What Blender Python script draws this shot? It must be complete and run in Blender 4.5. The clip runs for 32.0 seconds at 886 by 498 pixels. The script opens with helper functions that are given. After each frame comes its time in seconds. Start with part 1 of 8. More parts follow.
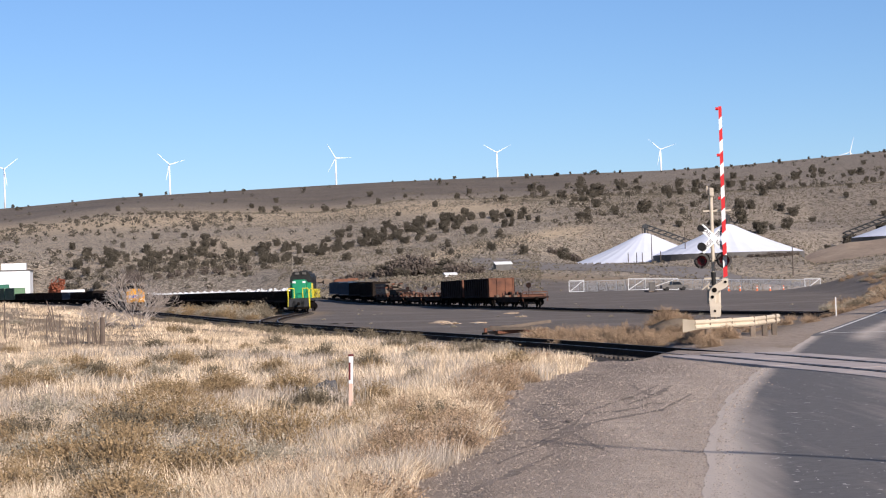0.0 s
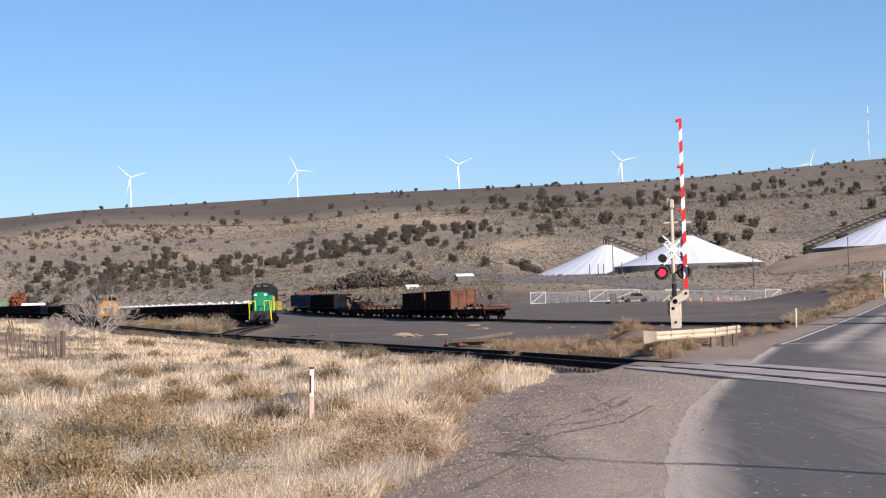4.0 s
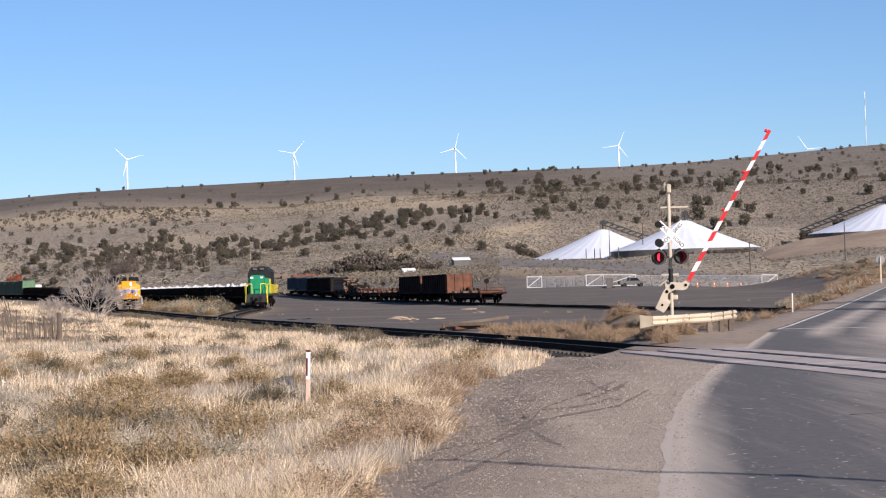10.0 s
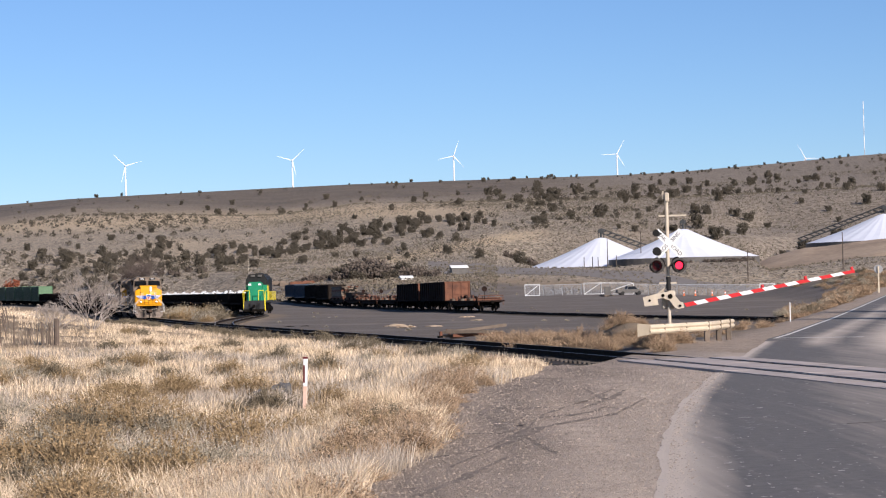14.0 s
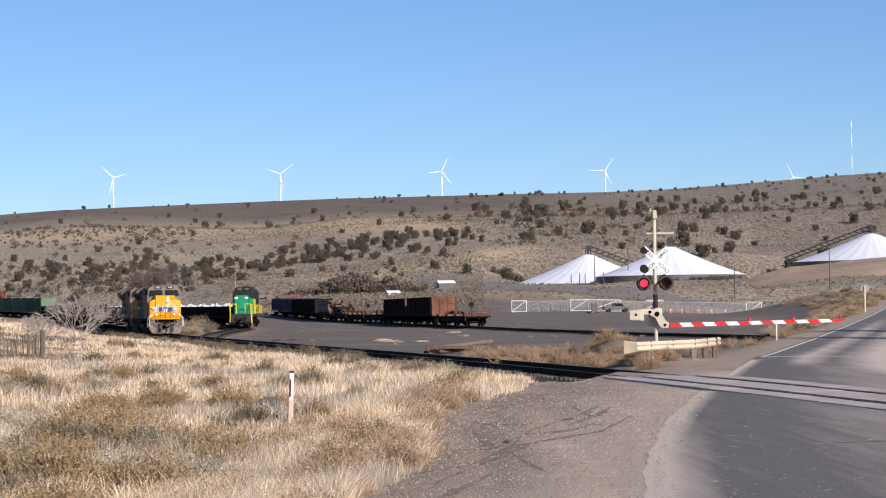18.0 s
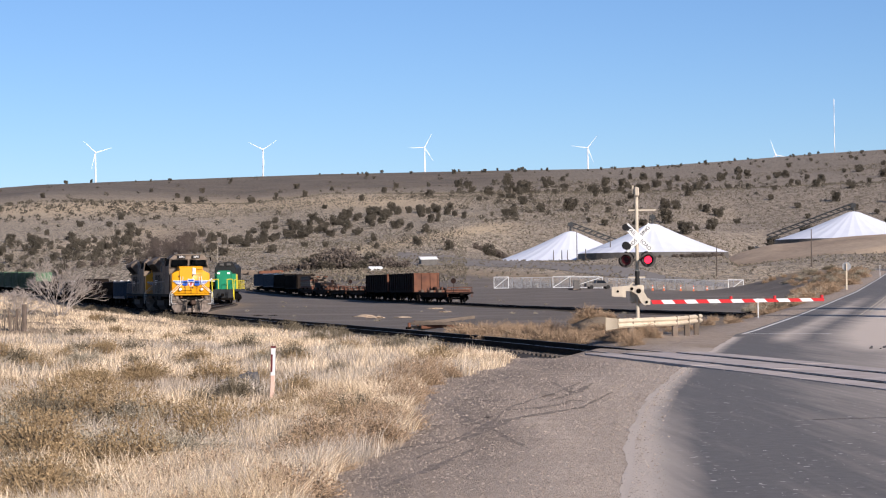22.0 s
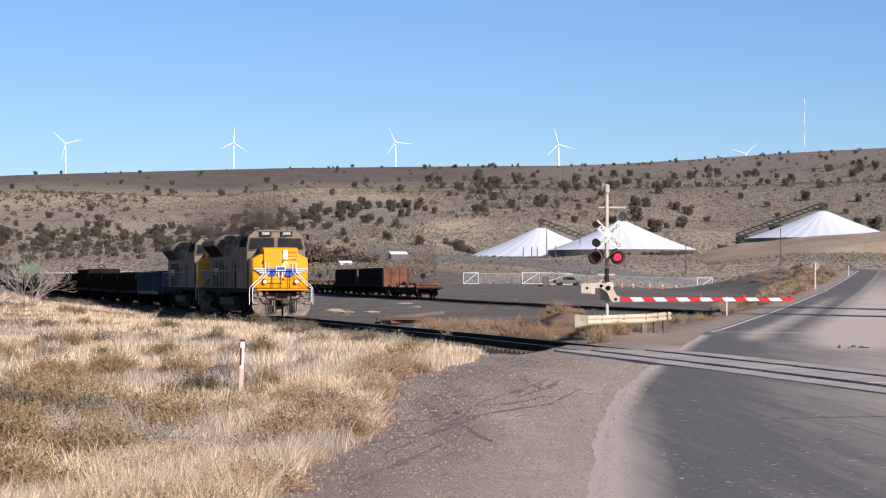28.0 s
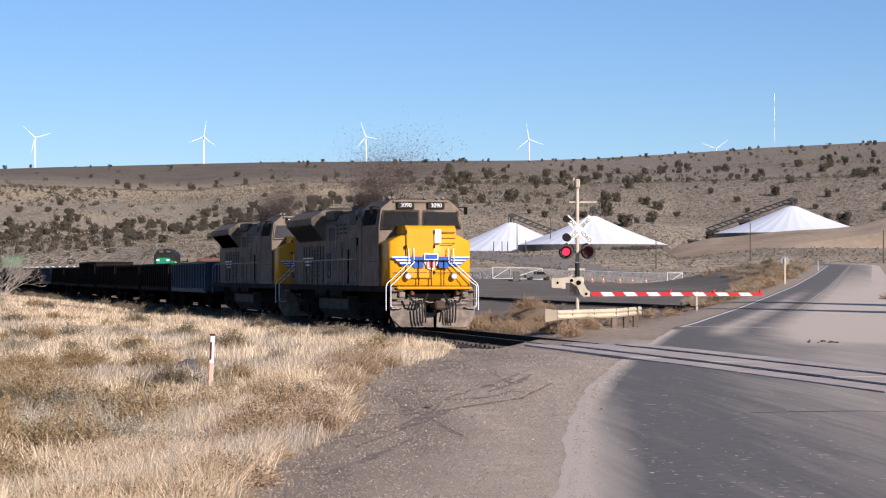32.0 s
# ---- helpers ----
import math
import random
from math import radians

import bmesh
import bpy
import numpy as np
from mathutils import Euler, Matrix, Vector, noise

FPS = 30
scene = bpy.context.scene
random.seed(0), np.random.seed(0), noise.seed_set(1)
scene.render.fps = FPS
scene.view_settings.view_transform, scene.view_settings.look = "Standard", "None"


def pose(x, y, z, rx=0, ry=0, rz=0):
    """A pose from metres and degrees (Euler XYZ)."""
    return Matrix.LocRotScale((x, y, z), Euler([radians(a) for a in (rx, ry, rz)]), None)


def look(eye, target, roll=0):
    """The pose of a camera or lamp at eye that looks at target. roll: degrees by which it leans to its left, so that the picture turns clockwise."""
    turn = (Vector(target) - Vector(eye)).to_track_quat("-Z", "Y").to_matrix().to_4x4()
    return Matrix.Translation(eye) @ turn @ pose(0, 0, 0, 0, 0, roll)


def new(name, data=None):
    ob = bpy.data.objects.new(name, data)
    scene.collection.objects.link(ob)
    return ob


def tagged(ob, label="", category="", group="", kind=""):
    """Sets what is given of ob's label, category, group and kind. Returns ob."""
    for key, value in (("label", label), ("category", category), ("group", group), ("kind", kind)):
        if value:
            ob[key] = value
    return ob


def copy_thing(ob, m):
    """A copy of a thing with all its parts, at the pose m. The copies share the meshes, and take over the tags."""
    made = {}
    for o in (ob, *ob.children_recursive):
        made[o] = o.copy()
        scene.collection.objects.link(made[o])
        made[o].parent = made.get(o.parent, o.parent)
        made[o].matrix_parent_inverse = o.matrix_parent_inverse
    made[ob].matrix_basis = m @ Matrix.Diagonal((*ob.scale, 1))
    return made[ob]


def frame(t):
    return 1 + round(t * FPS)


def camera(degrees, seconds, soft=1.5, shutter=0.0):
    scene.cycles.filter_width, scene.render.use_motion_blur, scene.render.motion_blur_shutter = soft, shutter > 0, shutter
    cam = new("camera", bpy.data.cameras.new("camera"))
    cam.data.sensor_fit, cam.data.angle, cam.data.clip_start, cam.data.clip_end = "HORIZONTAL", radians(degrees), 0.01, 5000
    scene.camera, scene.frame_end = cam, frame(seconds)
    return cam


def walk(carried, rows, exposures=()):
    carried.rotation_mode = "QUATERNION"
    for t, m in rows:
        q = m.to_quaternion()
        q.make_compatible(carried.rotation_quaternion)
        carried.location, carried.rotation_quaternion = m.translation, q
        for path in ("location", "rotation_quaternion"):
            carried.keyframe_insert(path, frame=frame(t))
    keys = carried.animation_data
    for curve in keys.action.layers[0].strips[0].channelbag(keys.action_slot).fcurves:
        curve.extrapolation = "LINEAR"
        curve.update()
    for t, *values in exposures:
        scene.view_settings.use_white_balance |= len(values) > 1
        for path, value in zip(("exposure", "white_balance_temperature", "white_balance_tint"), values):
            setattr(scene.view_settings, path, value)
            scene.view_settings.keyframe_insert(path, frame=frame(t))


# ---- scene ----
SECONDS = 32.0
cam = camera(22.73, SECONDS, soft=1.15)
PATH = [
    (0, 0.064, 0.020, 1.828, 91.154, 1.764, 0.072),
    (0.5, 0.067, 0.019, 1.834, 91.196, 1.788, 0.029),
    (1, 0.072, 0.016, 1.830, 91.258, 1.873, -0.076),
    (1.5, 0.080, 0.007, 1.832, 91.283, 1.940, -0.222),
    (2, 0.078, -0.001, 1.830, 91.286, 1.979, -0.408),
    (2.5, 0.084, -0.002, 1.833, 91.317, 1.978, -0.569),
    (3, 0.083, -0.004, 1.837, 91.379, 1.986, -0.708),
    (3.5, 0.083, -0.005, 1.837, 91.442, 1.971, -0.832),
    (5.5, 0.084, 0.004, 1.826, 91.369, 1.993, -1.052),
    (6, 0.088, 0.010, 1.829, 91.343, 2.057, -1.047),
    (6.5, 0.087, 0.018, 1.829, 91.298, 2.060, -1.059),
    (7, 0.080, 0.018, 1.828, 91.230, 2.032, -1.108),
    (7.5, 0.077, 0.019, 1.824, 91.184, 2.067, -1.153),
    (8, 0.079, 0.012, 1.826, 91.161, 2.002, -1.195),
    (8.5, 0.082, 0.008, 1.831, 91.156, 1.932, -1.203),
    (9, 0.084, 0.007, 1.826, 91.133, 1.904, -1.158),
    (9.5, 0.079, 0.003, 1.830, 91.079, 1.780, -1.093),
    (10, 0.075, 0.002, 1.831, 91.009, 1.684, -1.018),
    (10.5, 0.073, 0.002, 1.830, 90.959, 1.566, -0.968),
    (11, 0.073, -0.002, 1.829, 90.920, 1.523, -0.920),
    (11.5, 0.071, -0.000, 1.828, 90.900, 1.435, -0.889),
    (12, 0.071, 0.003, 1.829, 90.907, 1.406, -0.870),
    (12.5, 0.069, 0.003, 1.829, 90.949, 1.384, -0.852),
    (13, 0.070, 0.003, 1.828, 91.027, 1.365, -0.871),
    (13.5, 0.076, -0.004, 1.826, 91.114, 1.409, -0.937),
    (14, 0.081, -0.006, 1.826, 91.208, 1.437, -1.073),
    (14.5, 0.077, -0.008, 1.826, 91.303, 1.451, -1.258),
    (16.5, 0.080, -0.002, 1.826, 91.593, 1.078, -1.490),
    (17, 0.080, -0.000, 1.826, 91.638, 0.952, -1.446),
    (17.5, 0.080, 0.002, 1.831, 91.645, 0.887, -1.421),
    (18, 0.076, 0.004, 1.831, 91.596, 0.872, -1.418),
    (18.5, 0.079, 0.003, 1.823, 91.481, 0.904, -1.401),
    (19, 0.076, -0.005, 1.824, 91.342, 0.868, -1.379),
    (19.5, 0.080, -0.013, 1.823, 91.205, 0.848, -1.367),
    (20, 0.083, -0.016, 1.822, 91.111, 0.800, -1.405),
    (20.5, 0.083, -0.019, 1.826, 91.039, 0.745, -1.510),
    (21, 0.081, -0.021, 1.824, 90.996, 0.670, -1.664),
    (21.5, 0.080, -0.018, 1.824, 90.970, 0.626, -1.795),
    (22, 0.083, -0.013, 1.823, 90.973, 0.638, -1.879),
    (22.5, 0.083, -0.006, 1.822, 90.999, 0.658, -1.933),
    (23, 0.087, -0.010, 1.821, 91.025, 0.675, -1.967),
    (23.5, 0.090, -0.020, 1.820, 91.030, 0.741, -2.022),
    (24, 0.089, -0.026, 1.826, 90.990, 0.705, -2.069),
    (24.5, 0.091, -0.023, 1.824, 90.927, 0.677, -2.110),
    (25, 0.086, -0.017, 1.821, 90.865, 0.625, -2.169),
    (25.5, 0.085, -0.012, 1.825, 90.820, 0.508, -2.232),
    (27.5, 0.078, -0.027, 1.820, 90.845, 0.152, -2.570),
    (28, 0.074, -0.019, 1.825, 90.843, 0.041, -2.673),
    (28.5, 0.070, -0.021, 1.821, 90.849, -0.050, -2.825),
    (29, 0.069, -0.018, 1.822, 90.854, -0.055, -2.959),
    (29.5, 0.066, -0.009, 1.820, 90.893, -0.037, -3.091),
    (30, 0.075, -0.005, 1.819, 90.909, 0.033, -3.183),
    (30.5, 0.080, -0.003, 1.825, 90.893, 0.029, -3.264),
    (31, 0.080, 0.002, 1.821, 90.846, 0.051, -3.330),
    (31.5, 0.075, 0.004, 1.818, 90.774, 0.032, -3.384),
    (32, 0.072, 0.014, 1.820, 90.704, -0.008, -3.443),
]
walk(cam, [(t, pose(*p)) for t, *p in PATH], [(0.0, 0.46, 6450, 17), (32.0, 0.46, 6450, 17)])
EYE_Z = 1.8

# ---- light ----
SUN_AZ, SUN_EL = (0.536, -0.845), 23.8
world = bpy.data.worlds.new("world")
scene.world = world
world.use_nodes = True
wn = world.node_tree.nodes
sky = wn.new("ShaderNodeTexSky")
sky.sky_type = "NISHITA"
sky.sun_disc = False
sky.sun_elevation = radians(SUN_EL)
sky.sun_rotation = math.atan2(SUN_AZ[0], SUN_AZ[1])
sky.altitude = 1400
sky.air_density = 1.0
sky.dust_density = 0.1
sky.ozone_density = 6.3
wn["Background"].inputs["Strength"].default_value = 0.080
world.node_tree.links.new(sky.outputs[0], wn["Background"].inputs["Color"])
sun = new("sun", bpy.data.lights.new("sun", "SUN"))
sun.data.energy = 5.0
sun.data.angle = radians(0.53)
sun.data.color = (1.0, 0.94, 0.86)
_c = math.cos(radians(SUN_EL))
_h = math.hypot(*SUN_AZ)
sun.matrix_world = look((SUN_AZ[0] / _h * _c * 100, SUN_AZ[1] / _h * _c * 100, math.sin(radians(SUN_EL)) * 100), (0, 0, 0))

# ---- materials ----


def mat(name, base, second=None, scale=6.0, rough=0.7, metal=0.0, bump=0.0, fine=60.0, amount=0.5, spec=0.2, emit=None, strength=0.0, island=0.0, random_ob=0.0, coords="object"):
    """A procedural surface: two colours mixed by coarse and fine grain, uneven roughness and a little relief."""
    m = bpy.data.materials.new(name)
    m.use_nodes = True
    nt = m.node_tree
    n, lk = nt.nodes, nt.links.new
    b = n["Principled BSDF"]
    b.inputs["Roughness"].default_value = rough
    b.inputs["Metallic"].default_value = metal
    b.inputs["Specular IOR Level"].default_value = spec
    tc = n.new("ShaderNodeTexCoord")
    co = tc.outputs["Object"]
    if coords == "world":
        co = n.new("ShaderNodeNewGeometry").outputs["Position"]
    second = second or tuple(c * 0.72 for c in base)
    na = n.new("ShaderNodeTexNoise")
    na.inputs["Scale"].default_value = scale
    na.inputs["Detail"].default_value = 6
    nb = n.new("ShaderNodeTexNoise")
    nb.inputs["Scale"].default_value = fine
    nb.inputs["Detail"].default_value = 4
    lk(co, na.inputs["Vector"])
    lk(co, nb.inputs["Vector"])
    add = n.new("ShaderNodeMath")
    add.operation = "MULTIPLY_ADD"
    lk(nb.outputs[0], add.inputs[0])
    add.inputs[1].default_value = 0.5
    lk(na.outputs[0], add.inputs[2])
    ramp = n.new("ShaderNodeMapRange")
    ramp.inputs[1].default_value, ramp.inputs[2].default_value = 0.75 - 0.5 * (1 - amount) - 0.12, 0.75 + 0.5 * (1 - amount) + 0.12
    lk(add.outputs[0], ramp.inputs[0])
    mix = n.new("ShaderNodeMix")
    mix.data_type = "RGBA"
    mix.inputs[6].default_value = (*base, 1)
    mix.inputs[7].default_value = (*second, 1)
    lk(ramp.outputs[0], mix.inputs[0])
    colour = mix.outputs[2]
    if island or random_ob:
        src = n.new("ShaderNodeNewGeometry").outputs["Random Per Island"] if island else n.new("ShaderNodeObjectInfo").outputs["Random"]
        hsv = n.new("ShaderNodeHueSaturation")
        mr = n.new("ShaderNodeMapRange")
        k = island or random_ob
        mr.inputs[3].default_value, mr.inputs[4].default_value = 1 - k, 1 + k
        lk(src, mr.inputs[0])
        lk(mr.outputs[0], hsv.inputs["Value"])
        lk(colour, hsv.inputs["Color"])
        colour = hsv.outputs[0]
    lk(colour, b.inputs["Base Color"])
    rr = n.new("ShaderNodeMapRange")
    rr.inputs[3].default_value, rr.inputs[4].default_value = max(rough - 0.12, 0.03), min(rough + 0.12, 1)
    lk(na.outputs[0], rr.inputs[0])
    lk(rr.outputs[0], b.inputs["Roughness"])
    if bump:
        bp = n.new("ShaderNodeBump")
        bp.inputs["Strength"].default_value = bump
        bp.inputs["Distance"].default_value = 0.02
        lk(nb.outputs[0], bp.inputs["Height"])
        lk(bp.outputs[0], b.inputs["Normal"])
    if emit:
        b.inputs["Emission Color"].default_value = (*emit, 1)
        b.inputs["Emission Strength"].default_value = strength
    return m


M_YELLOW = mat("loco_yellow", (0.72, 0.325, 0.009), (0.58, 0.255, 0.009), 1.5, 0.38, amount=0.35)
M_GREY = mat("loco_grey", (0.235, 0.186, 0.142), (0.14, 0.108, 0.082), 1.6, 0.75, amount=0.7, spec=0.06, fine=9)
# deck, wheel and underframe colours near black: the train's under-shade is put into them
M_DECK = mat("shaded_deck_grey", (0.018, 0.014, 0.011), (0.009, 0.007, 0.006), 1.5, 0.8, spec=0.04)
M_WHEEL = mat("shaded_wheel_steel", (0.014, 0.011, 0.009), (0.008, 0.006, 0.005), 4, 0.75, spec=0.1)
M_HANDRAIL = mat("worn_rail_and_lit_edge", (0.34, 0.30, 0.25), (0.20, 0.17, 0.14), 3, 0.5)
M_SOOT = mat("loco_roof_soot", (0.085, 0.072, 0.058), (0.04, 0.034, 0.029), 1.0, 0.65)
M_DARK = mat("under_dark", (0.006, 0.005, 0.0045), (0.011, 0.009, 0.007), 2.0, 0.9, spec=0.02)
M_TANK = mat("tank_grey", (0.13, 0.12, 0.108), (0.07, 0.064, 0.058), 1.5, 0.55)
M_FUEL = mat("fuel_tank_grey", (0.085, 0.074, 0.064), (0.045, 0.039, 0.034), 1.5, 0.7, spec=0.05)
M_PLOW = mat("plow_dusty_grey", (0.27, 0.215, 0.172), (0.10, 0.078, 0.062), 3.5, 0.75, amount=0.8)
M_WHITE = mat("white_paint", (0.80, 0.80, 0.78), (0.62, 0.61, 0.58), 3, 0.5, amount=0.4)
M_BLACK = mat("black_rubber", (0.012, 0.012, 0.012), (0.024, 0.022, 0.02), 6, 0.6, spec=0.15)
M_GLASS = mat("dark_cab_glass", (0.006, 0.008, 0.012), (0.011, 0.014, 0.019), 1.5, 0.3, spec=0.08)
M_SIDEGLASS = mat("dusty_side_glass", (0.020, 0.022, 0.022), (0.035, 0.036, 0.034), 1.5, 0.7, spec=0.0)
M_BLUE = mat("emblem_blue", (0.02, 0.10, 0.42), (0.02, 0.08, 0.33), 4, 0.4)
M_RED = mat("red_paint", (0.62, 0.03, 0.035), (0.45, 0.03, 0.03), 5, 0.5)
M_LAMP = mat("lit_headlamp", (0.9, 0.88, 0.8), None, 3, 0.3, emit=(1.0, 0.93, 0.80), strength=2.0)
M_COUPLER = mat("rusty_coupler", (0.10, 0.062, 0.042), (0.05, 0.034, 0.025), 5, 0.75)
M_STEEL = mat("rail_steel", (0.034, 0.025, 0.02), (0.02, 0.014, 0.011), 4, 0.8, 0.0, spec=0.03)
M_RAILTOP = mat("polished_rail_top", (0.20, 0.19, 0.18), (0.12, 0.11, 0.10), 4, 0.4, 0.8)
M_TIE = mat("creosote_tie", (0.05, 0.04, 0.032), (0.10, 0.085, 0.07), 3, 0.85, bump=0.5, random_ob=0.35)
M_BALLAST = mat("ballast", (0.030, 0.025, 0.021), (0.075, 0.062, 0.050), 1.2, 0.95, bump=1.0, fine=25, coords="world")
M_GONBLACK = mat("gondola_black", (0.010, 0.008, 0.007), (0.032, 0.024, 0.019), 1.0, 0.8, amount=0.7, spec=0.03)
M_GONBLUE = mat("gondola_blue", (0.032, 0.066, 0.110), (0.035, 0.040, 0.048), 1.0, 0.6, amount=0.6)
M_GONBROWN = mat("gondola_brown", (0.032, 0.018, 0.014), (0.014, 0.010, 0.009), 1.0, 0.8, amount=0.7, spec=0.03)
M_GONRUST = mat("gondola_rust", (0.19, 0.078, 0.042), (0.085, 0.04, 0.028), 1.3, 0.75, amount=0.7)
# one green as two colours: sunlight put into the ends, shade into the sides
M_GONENDGREEN = mat("lit_green_end", (0.12, 0.22, 0.12), (0.09, 0.15, 0.085), 0.8, 0.6, amount=0.6)
M_GONGREEN = mat("shaded_gondola_green", (0.035, 0.085, 0.048), (0.025, 0.05, 0.032), 0.8, 0.55, amount=0.6)
M_LGREEN = mat("loco_green", (0.012, 0.25, 0.115), (0.012, 0.17, 0.085), 1.2, 0.4, amount=0.4)
M_LYELLOW = mat("loco_lemon", (0.80, 0.66, 0.03), (0.66, 0.52, 0.03), 1.5, 0.4, amount=0.4)
M_LBLACK = mat("loco_black", (0.015, 0.016, 0.016), (0.04, 0.04, 0.04), 1.5, 0.45)
M_WOOD = mat("weathered_wood", (0.20, 0.155, 0.115), (0.11, 0.085, 0.065), 5, 0.85, bump=0.5, random_ob=0.25)
M_OLDPOST = mat("old_dark_post", (0.085, 0.062, 0.047), (0.15, 0.115, 0.09), 4, 0.9, bump=0.4)
M_POLE = mat("pole_wood", (0.11, 0.085, 0.065), (0.06, 0.048, 0.04), 4, 0.85, bump=0.4)
M_MAST = mat("mast_beige_aluminium", (0.55, 0.48, 0.37), (0.40, 0.33, 0.25), 3, 0.55, amount=0.55)
M_GUARD = mat("guardrail_beige", (0.64, 0.55, 0.41), (0.45, 0.36, 0.25), 2, 0.55, amount=0.5)
M_WIRE = mat("dull_wire", (0.25, 0.26, 0.27), (0.18, 0.185, 0.19), 4, 0.5, 0.3)
M_LAMPBACK = mat("weathered_lamp_black", (0.085, 0.076, 0.068), (0.045, 0.04, 0.036), 5, 0.7)
M_HOOD = mat("grey_lamp_hood", (0.30, 0.27, 0.24), (0.19, 0.17, 0.15), 5, 0.6)
M_SIGNBACK = mat("bare_sign_back", (0.30, 0.30, 0.30), (0.22, 0.22, 0.22), 4, 0.55, 0.2)
M_GALV = mat("galvanised_steel", (0.55, 0.56, 0.57), (0.40, 0.41, 0.42), 4, 0.45, 0.3)
M_TARP = mat("white_tarp", (0.70, 0.72, 0.76), (0.60, 0.62, 0.68), 0.25, 0.6, fine=3, amount=0.4, bump=0.3)
M_CONVEYOR = mat("conveyor_dark", (0.06, 0.062, 0.06), (0.035, 0.035, 0.035), 1, 0.6)
M_TOWER = mat("turbine_white", (0.82, 0.83, 0.84), (0.74, 0.75, 0.77), 0.2, 0.45)
M_CORR = mat("white_metal_siding", (0.75, 0.75, 0.73), (0.62, 0.62, 0.60), 0.5, 0.5)
M_DOORGREEN = mat("green_door", (0.04, 0.15, 0.10), None, 1, 0.5)
M_ORANGE = mat("orange_plastic", (0.75, 0.16, 0.04), (0.6, 0.14, 0.05), 4, 0.5)
M_LAMPRED = mat("red_lamp_lit", (0.8, 0.02, 0.03), None, 4, 0.3, emit=(1.0, 0.02, 0.05), strength=2.2)
M_LAMPOFF = mat("red_lamp_dark", (0.05, 0.006, 0.008), (0.03, 0.004, 0.005), 4, 0.25)
M_LINEWHITE = mat("road_paint_white", (0.82, 0.79, 0.73), (0.55, 0.52, 0.47), 3, 0.7, amount=0.8, coords="world")
M_LINEYELLOW = mat("road_paint_yellow", (0.52, 0.43, 0.29), (0.36, 0.31, 0.24), 3, 0.7, amount=0.8, coords="world")
M_ROCK = mat("dark_rock", (0.07, 0.068, 0.07), (0.11, 0.105, 0.10), 5, 0.9, bump=0.8)
M_DIRT = mat("tan_dirt", (0.47, 0.355, 0.243), (0.27, 0.20, 0.14), 0.035, 0.95, fine=0.5, amount=0.85, coords="world")
M_FLECK = mat("pale_chips", (0.42, 0.38, 0.34), (0.62, 0.57, 0.51), 3, 0.8, island=0.35, coords="world")
M_PALESTONE = mat("pale_stone", (0.55, 0.47, 0.37), (0.42, 0.35, 0.27), 4, 0.9, bump=0.6)
M_PANEL = mat("crossing_panel", (0.49, 0.42, 0.38), (0.32, 0.27, 0.237), 1.2, 0.85, bump=0.3, amount=0.7, coords="world")
M_GRASS = mat("dry_grass", (0.45, 0.335, 0.208), (0.66, 0.53, 0.38), 0.45, 0.8, island=0.5, coords="world", amount=0.85)
M_GRASSDULL = mat("dull_grass", (0.31, 0.235, 0.16), (0.45, 0.365, 0.27), 0.5, 0.85, island=0.38, coords="world", amount=0.8)
M_GRASSGREY = mat("grey_stems", (0.26, 0.215, 0.17), (0.42, 0.36, 0.29), 0.7, 0.85, island=0.5, coords="world", amount=0.8)
M_STONE = mat("gravel_stones", (0.32, 0.26, 0.208), (0.22, 0.176, 0.14), 1.0, 0.9, island=0.5, coords="world")
M_SAGE = mat("sage_leaves", (0.26, 0.22, 0.155), (0.36, 0.31, 0.232), 0.8, 0.85, island=0.35, random_ob=0)
M_RABBIT = mat("rabbitbrush", (0.31, 0.212, 0.108), (0.20, 0.14, 0.078), 0.9, 0.85, island=0.35)
M_DARKSAGE = mat("dark_sagebrush", (0.12, 0.096, 0.062), (0.19, 0.153, 0.102), 0.9, 0.85, island=0.35)
M_WEED = mat("brown_weed", (0.255, 0.170, 0.102), (0.385, 0.275, 0.178), 0.8, 0.85, island=0.4)
M_TWIG = mat("grey_twigs", (0.50, 0.43, 0.37), (0.32, 0.27, 0.225), 3, 0.9)
M_JUNIPER = mat("juniper_leaves", (0.066, 0.057, 0.042), (0.11, 0.092, 0.067), 0.5, 0.85, island=0.3, random_ob=0)
M_TRUNK = mat("juniper_bark", (0.11, 0.08, 0.06), (0.07, 0.05, 0.04), 4, 0.9)
M_REDLEAF = mat("rust_red_leaves", (0.30, 0.09, 0.045), (0.20, 0.07, 0.04), 0.8, 0.85, island=0.3)
M_BARETREE = mat("bare_brush", (0.085, 0.068, 0.055), (0.14, 0.112, 0.09), 0.6, 0.9, island=0.25)

# ---- mesh helpers ----


def part(name, bm, material, parent=None, label="", smooth=False):
    """Link a bmesh as one mesh object under a thing or a part."""
    me = bpy.data.meshes.new(name)
    bm.normal_update()
    bm.to_mesh(me)
    bm.free()
    me.materials.append(material)
    if smooth:
        me.polygons.foreach_set("use_smooth", [True] * len(me.polygons))
    return child(name, me, parent, label)


def child(name, me, parent=None, label=""):
    ob = new(name, me)
    ob.parent = parent
    if label:
        ob["label"] = label
    return ob


def raw(name, verts, faces, material, parent=None, label="", smooth=False):
    me = bpy.data.meshes.new(name)
    me.from_pydata([tuple(v) for v in verts], [], faces)
    me.materials.append(material)
    if smooth:
        me.polygons.foreach_set("use_smooth", [True] * len(me.polygons))
    return child(name, me, parent, label)


def thing(name, m, label, category, group="", kind=""):
    ob = new(name)
    ob.empty_display_size = 0.3
    ob.matrix_basis = m
    return tagged(ob, label, category, group, kind)


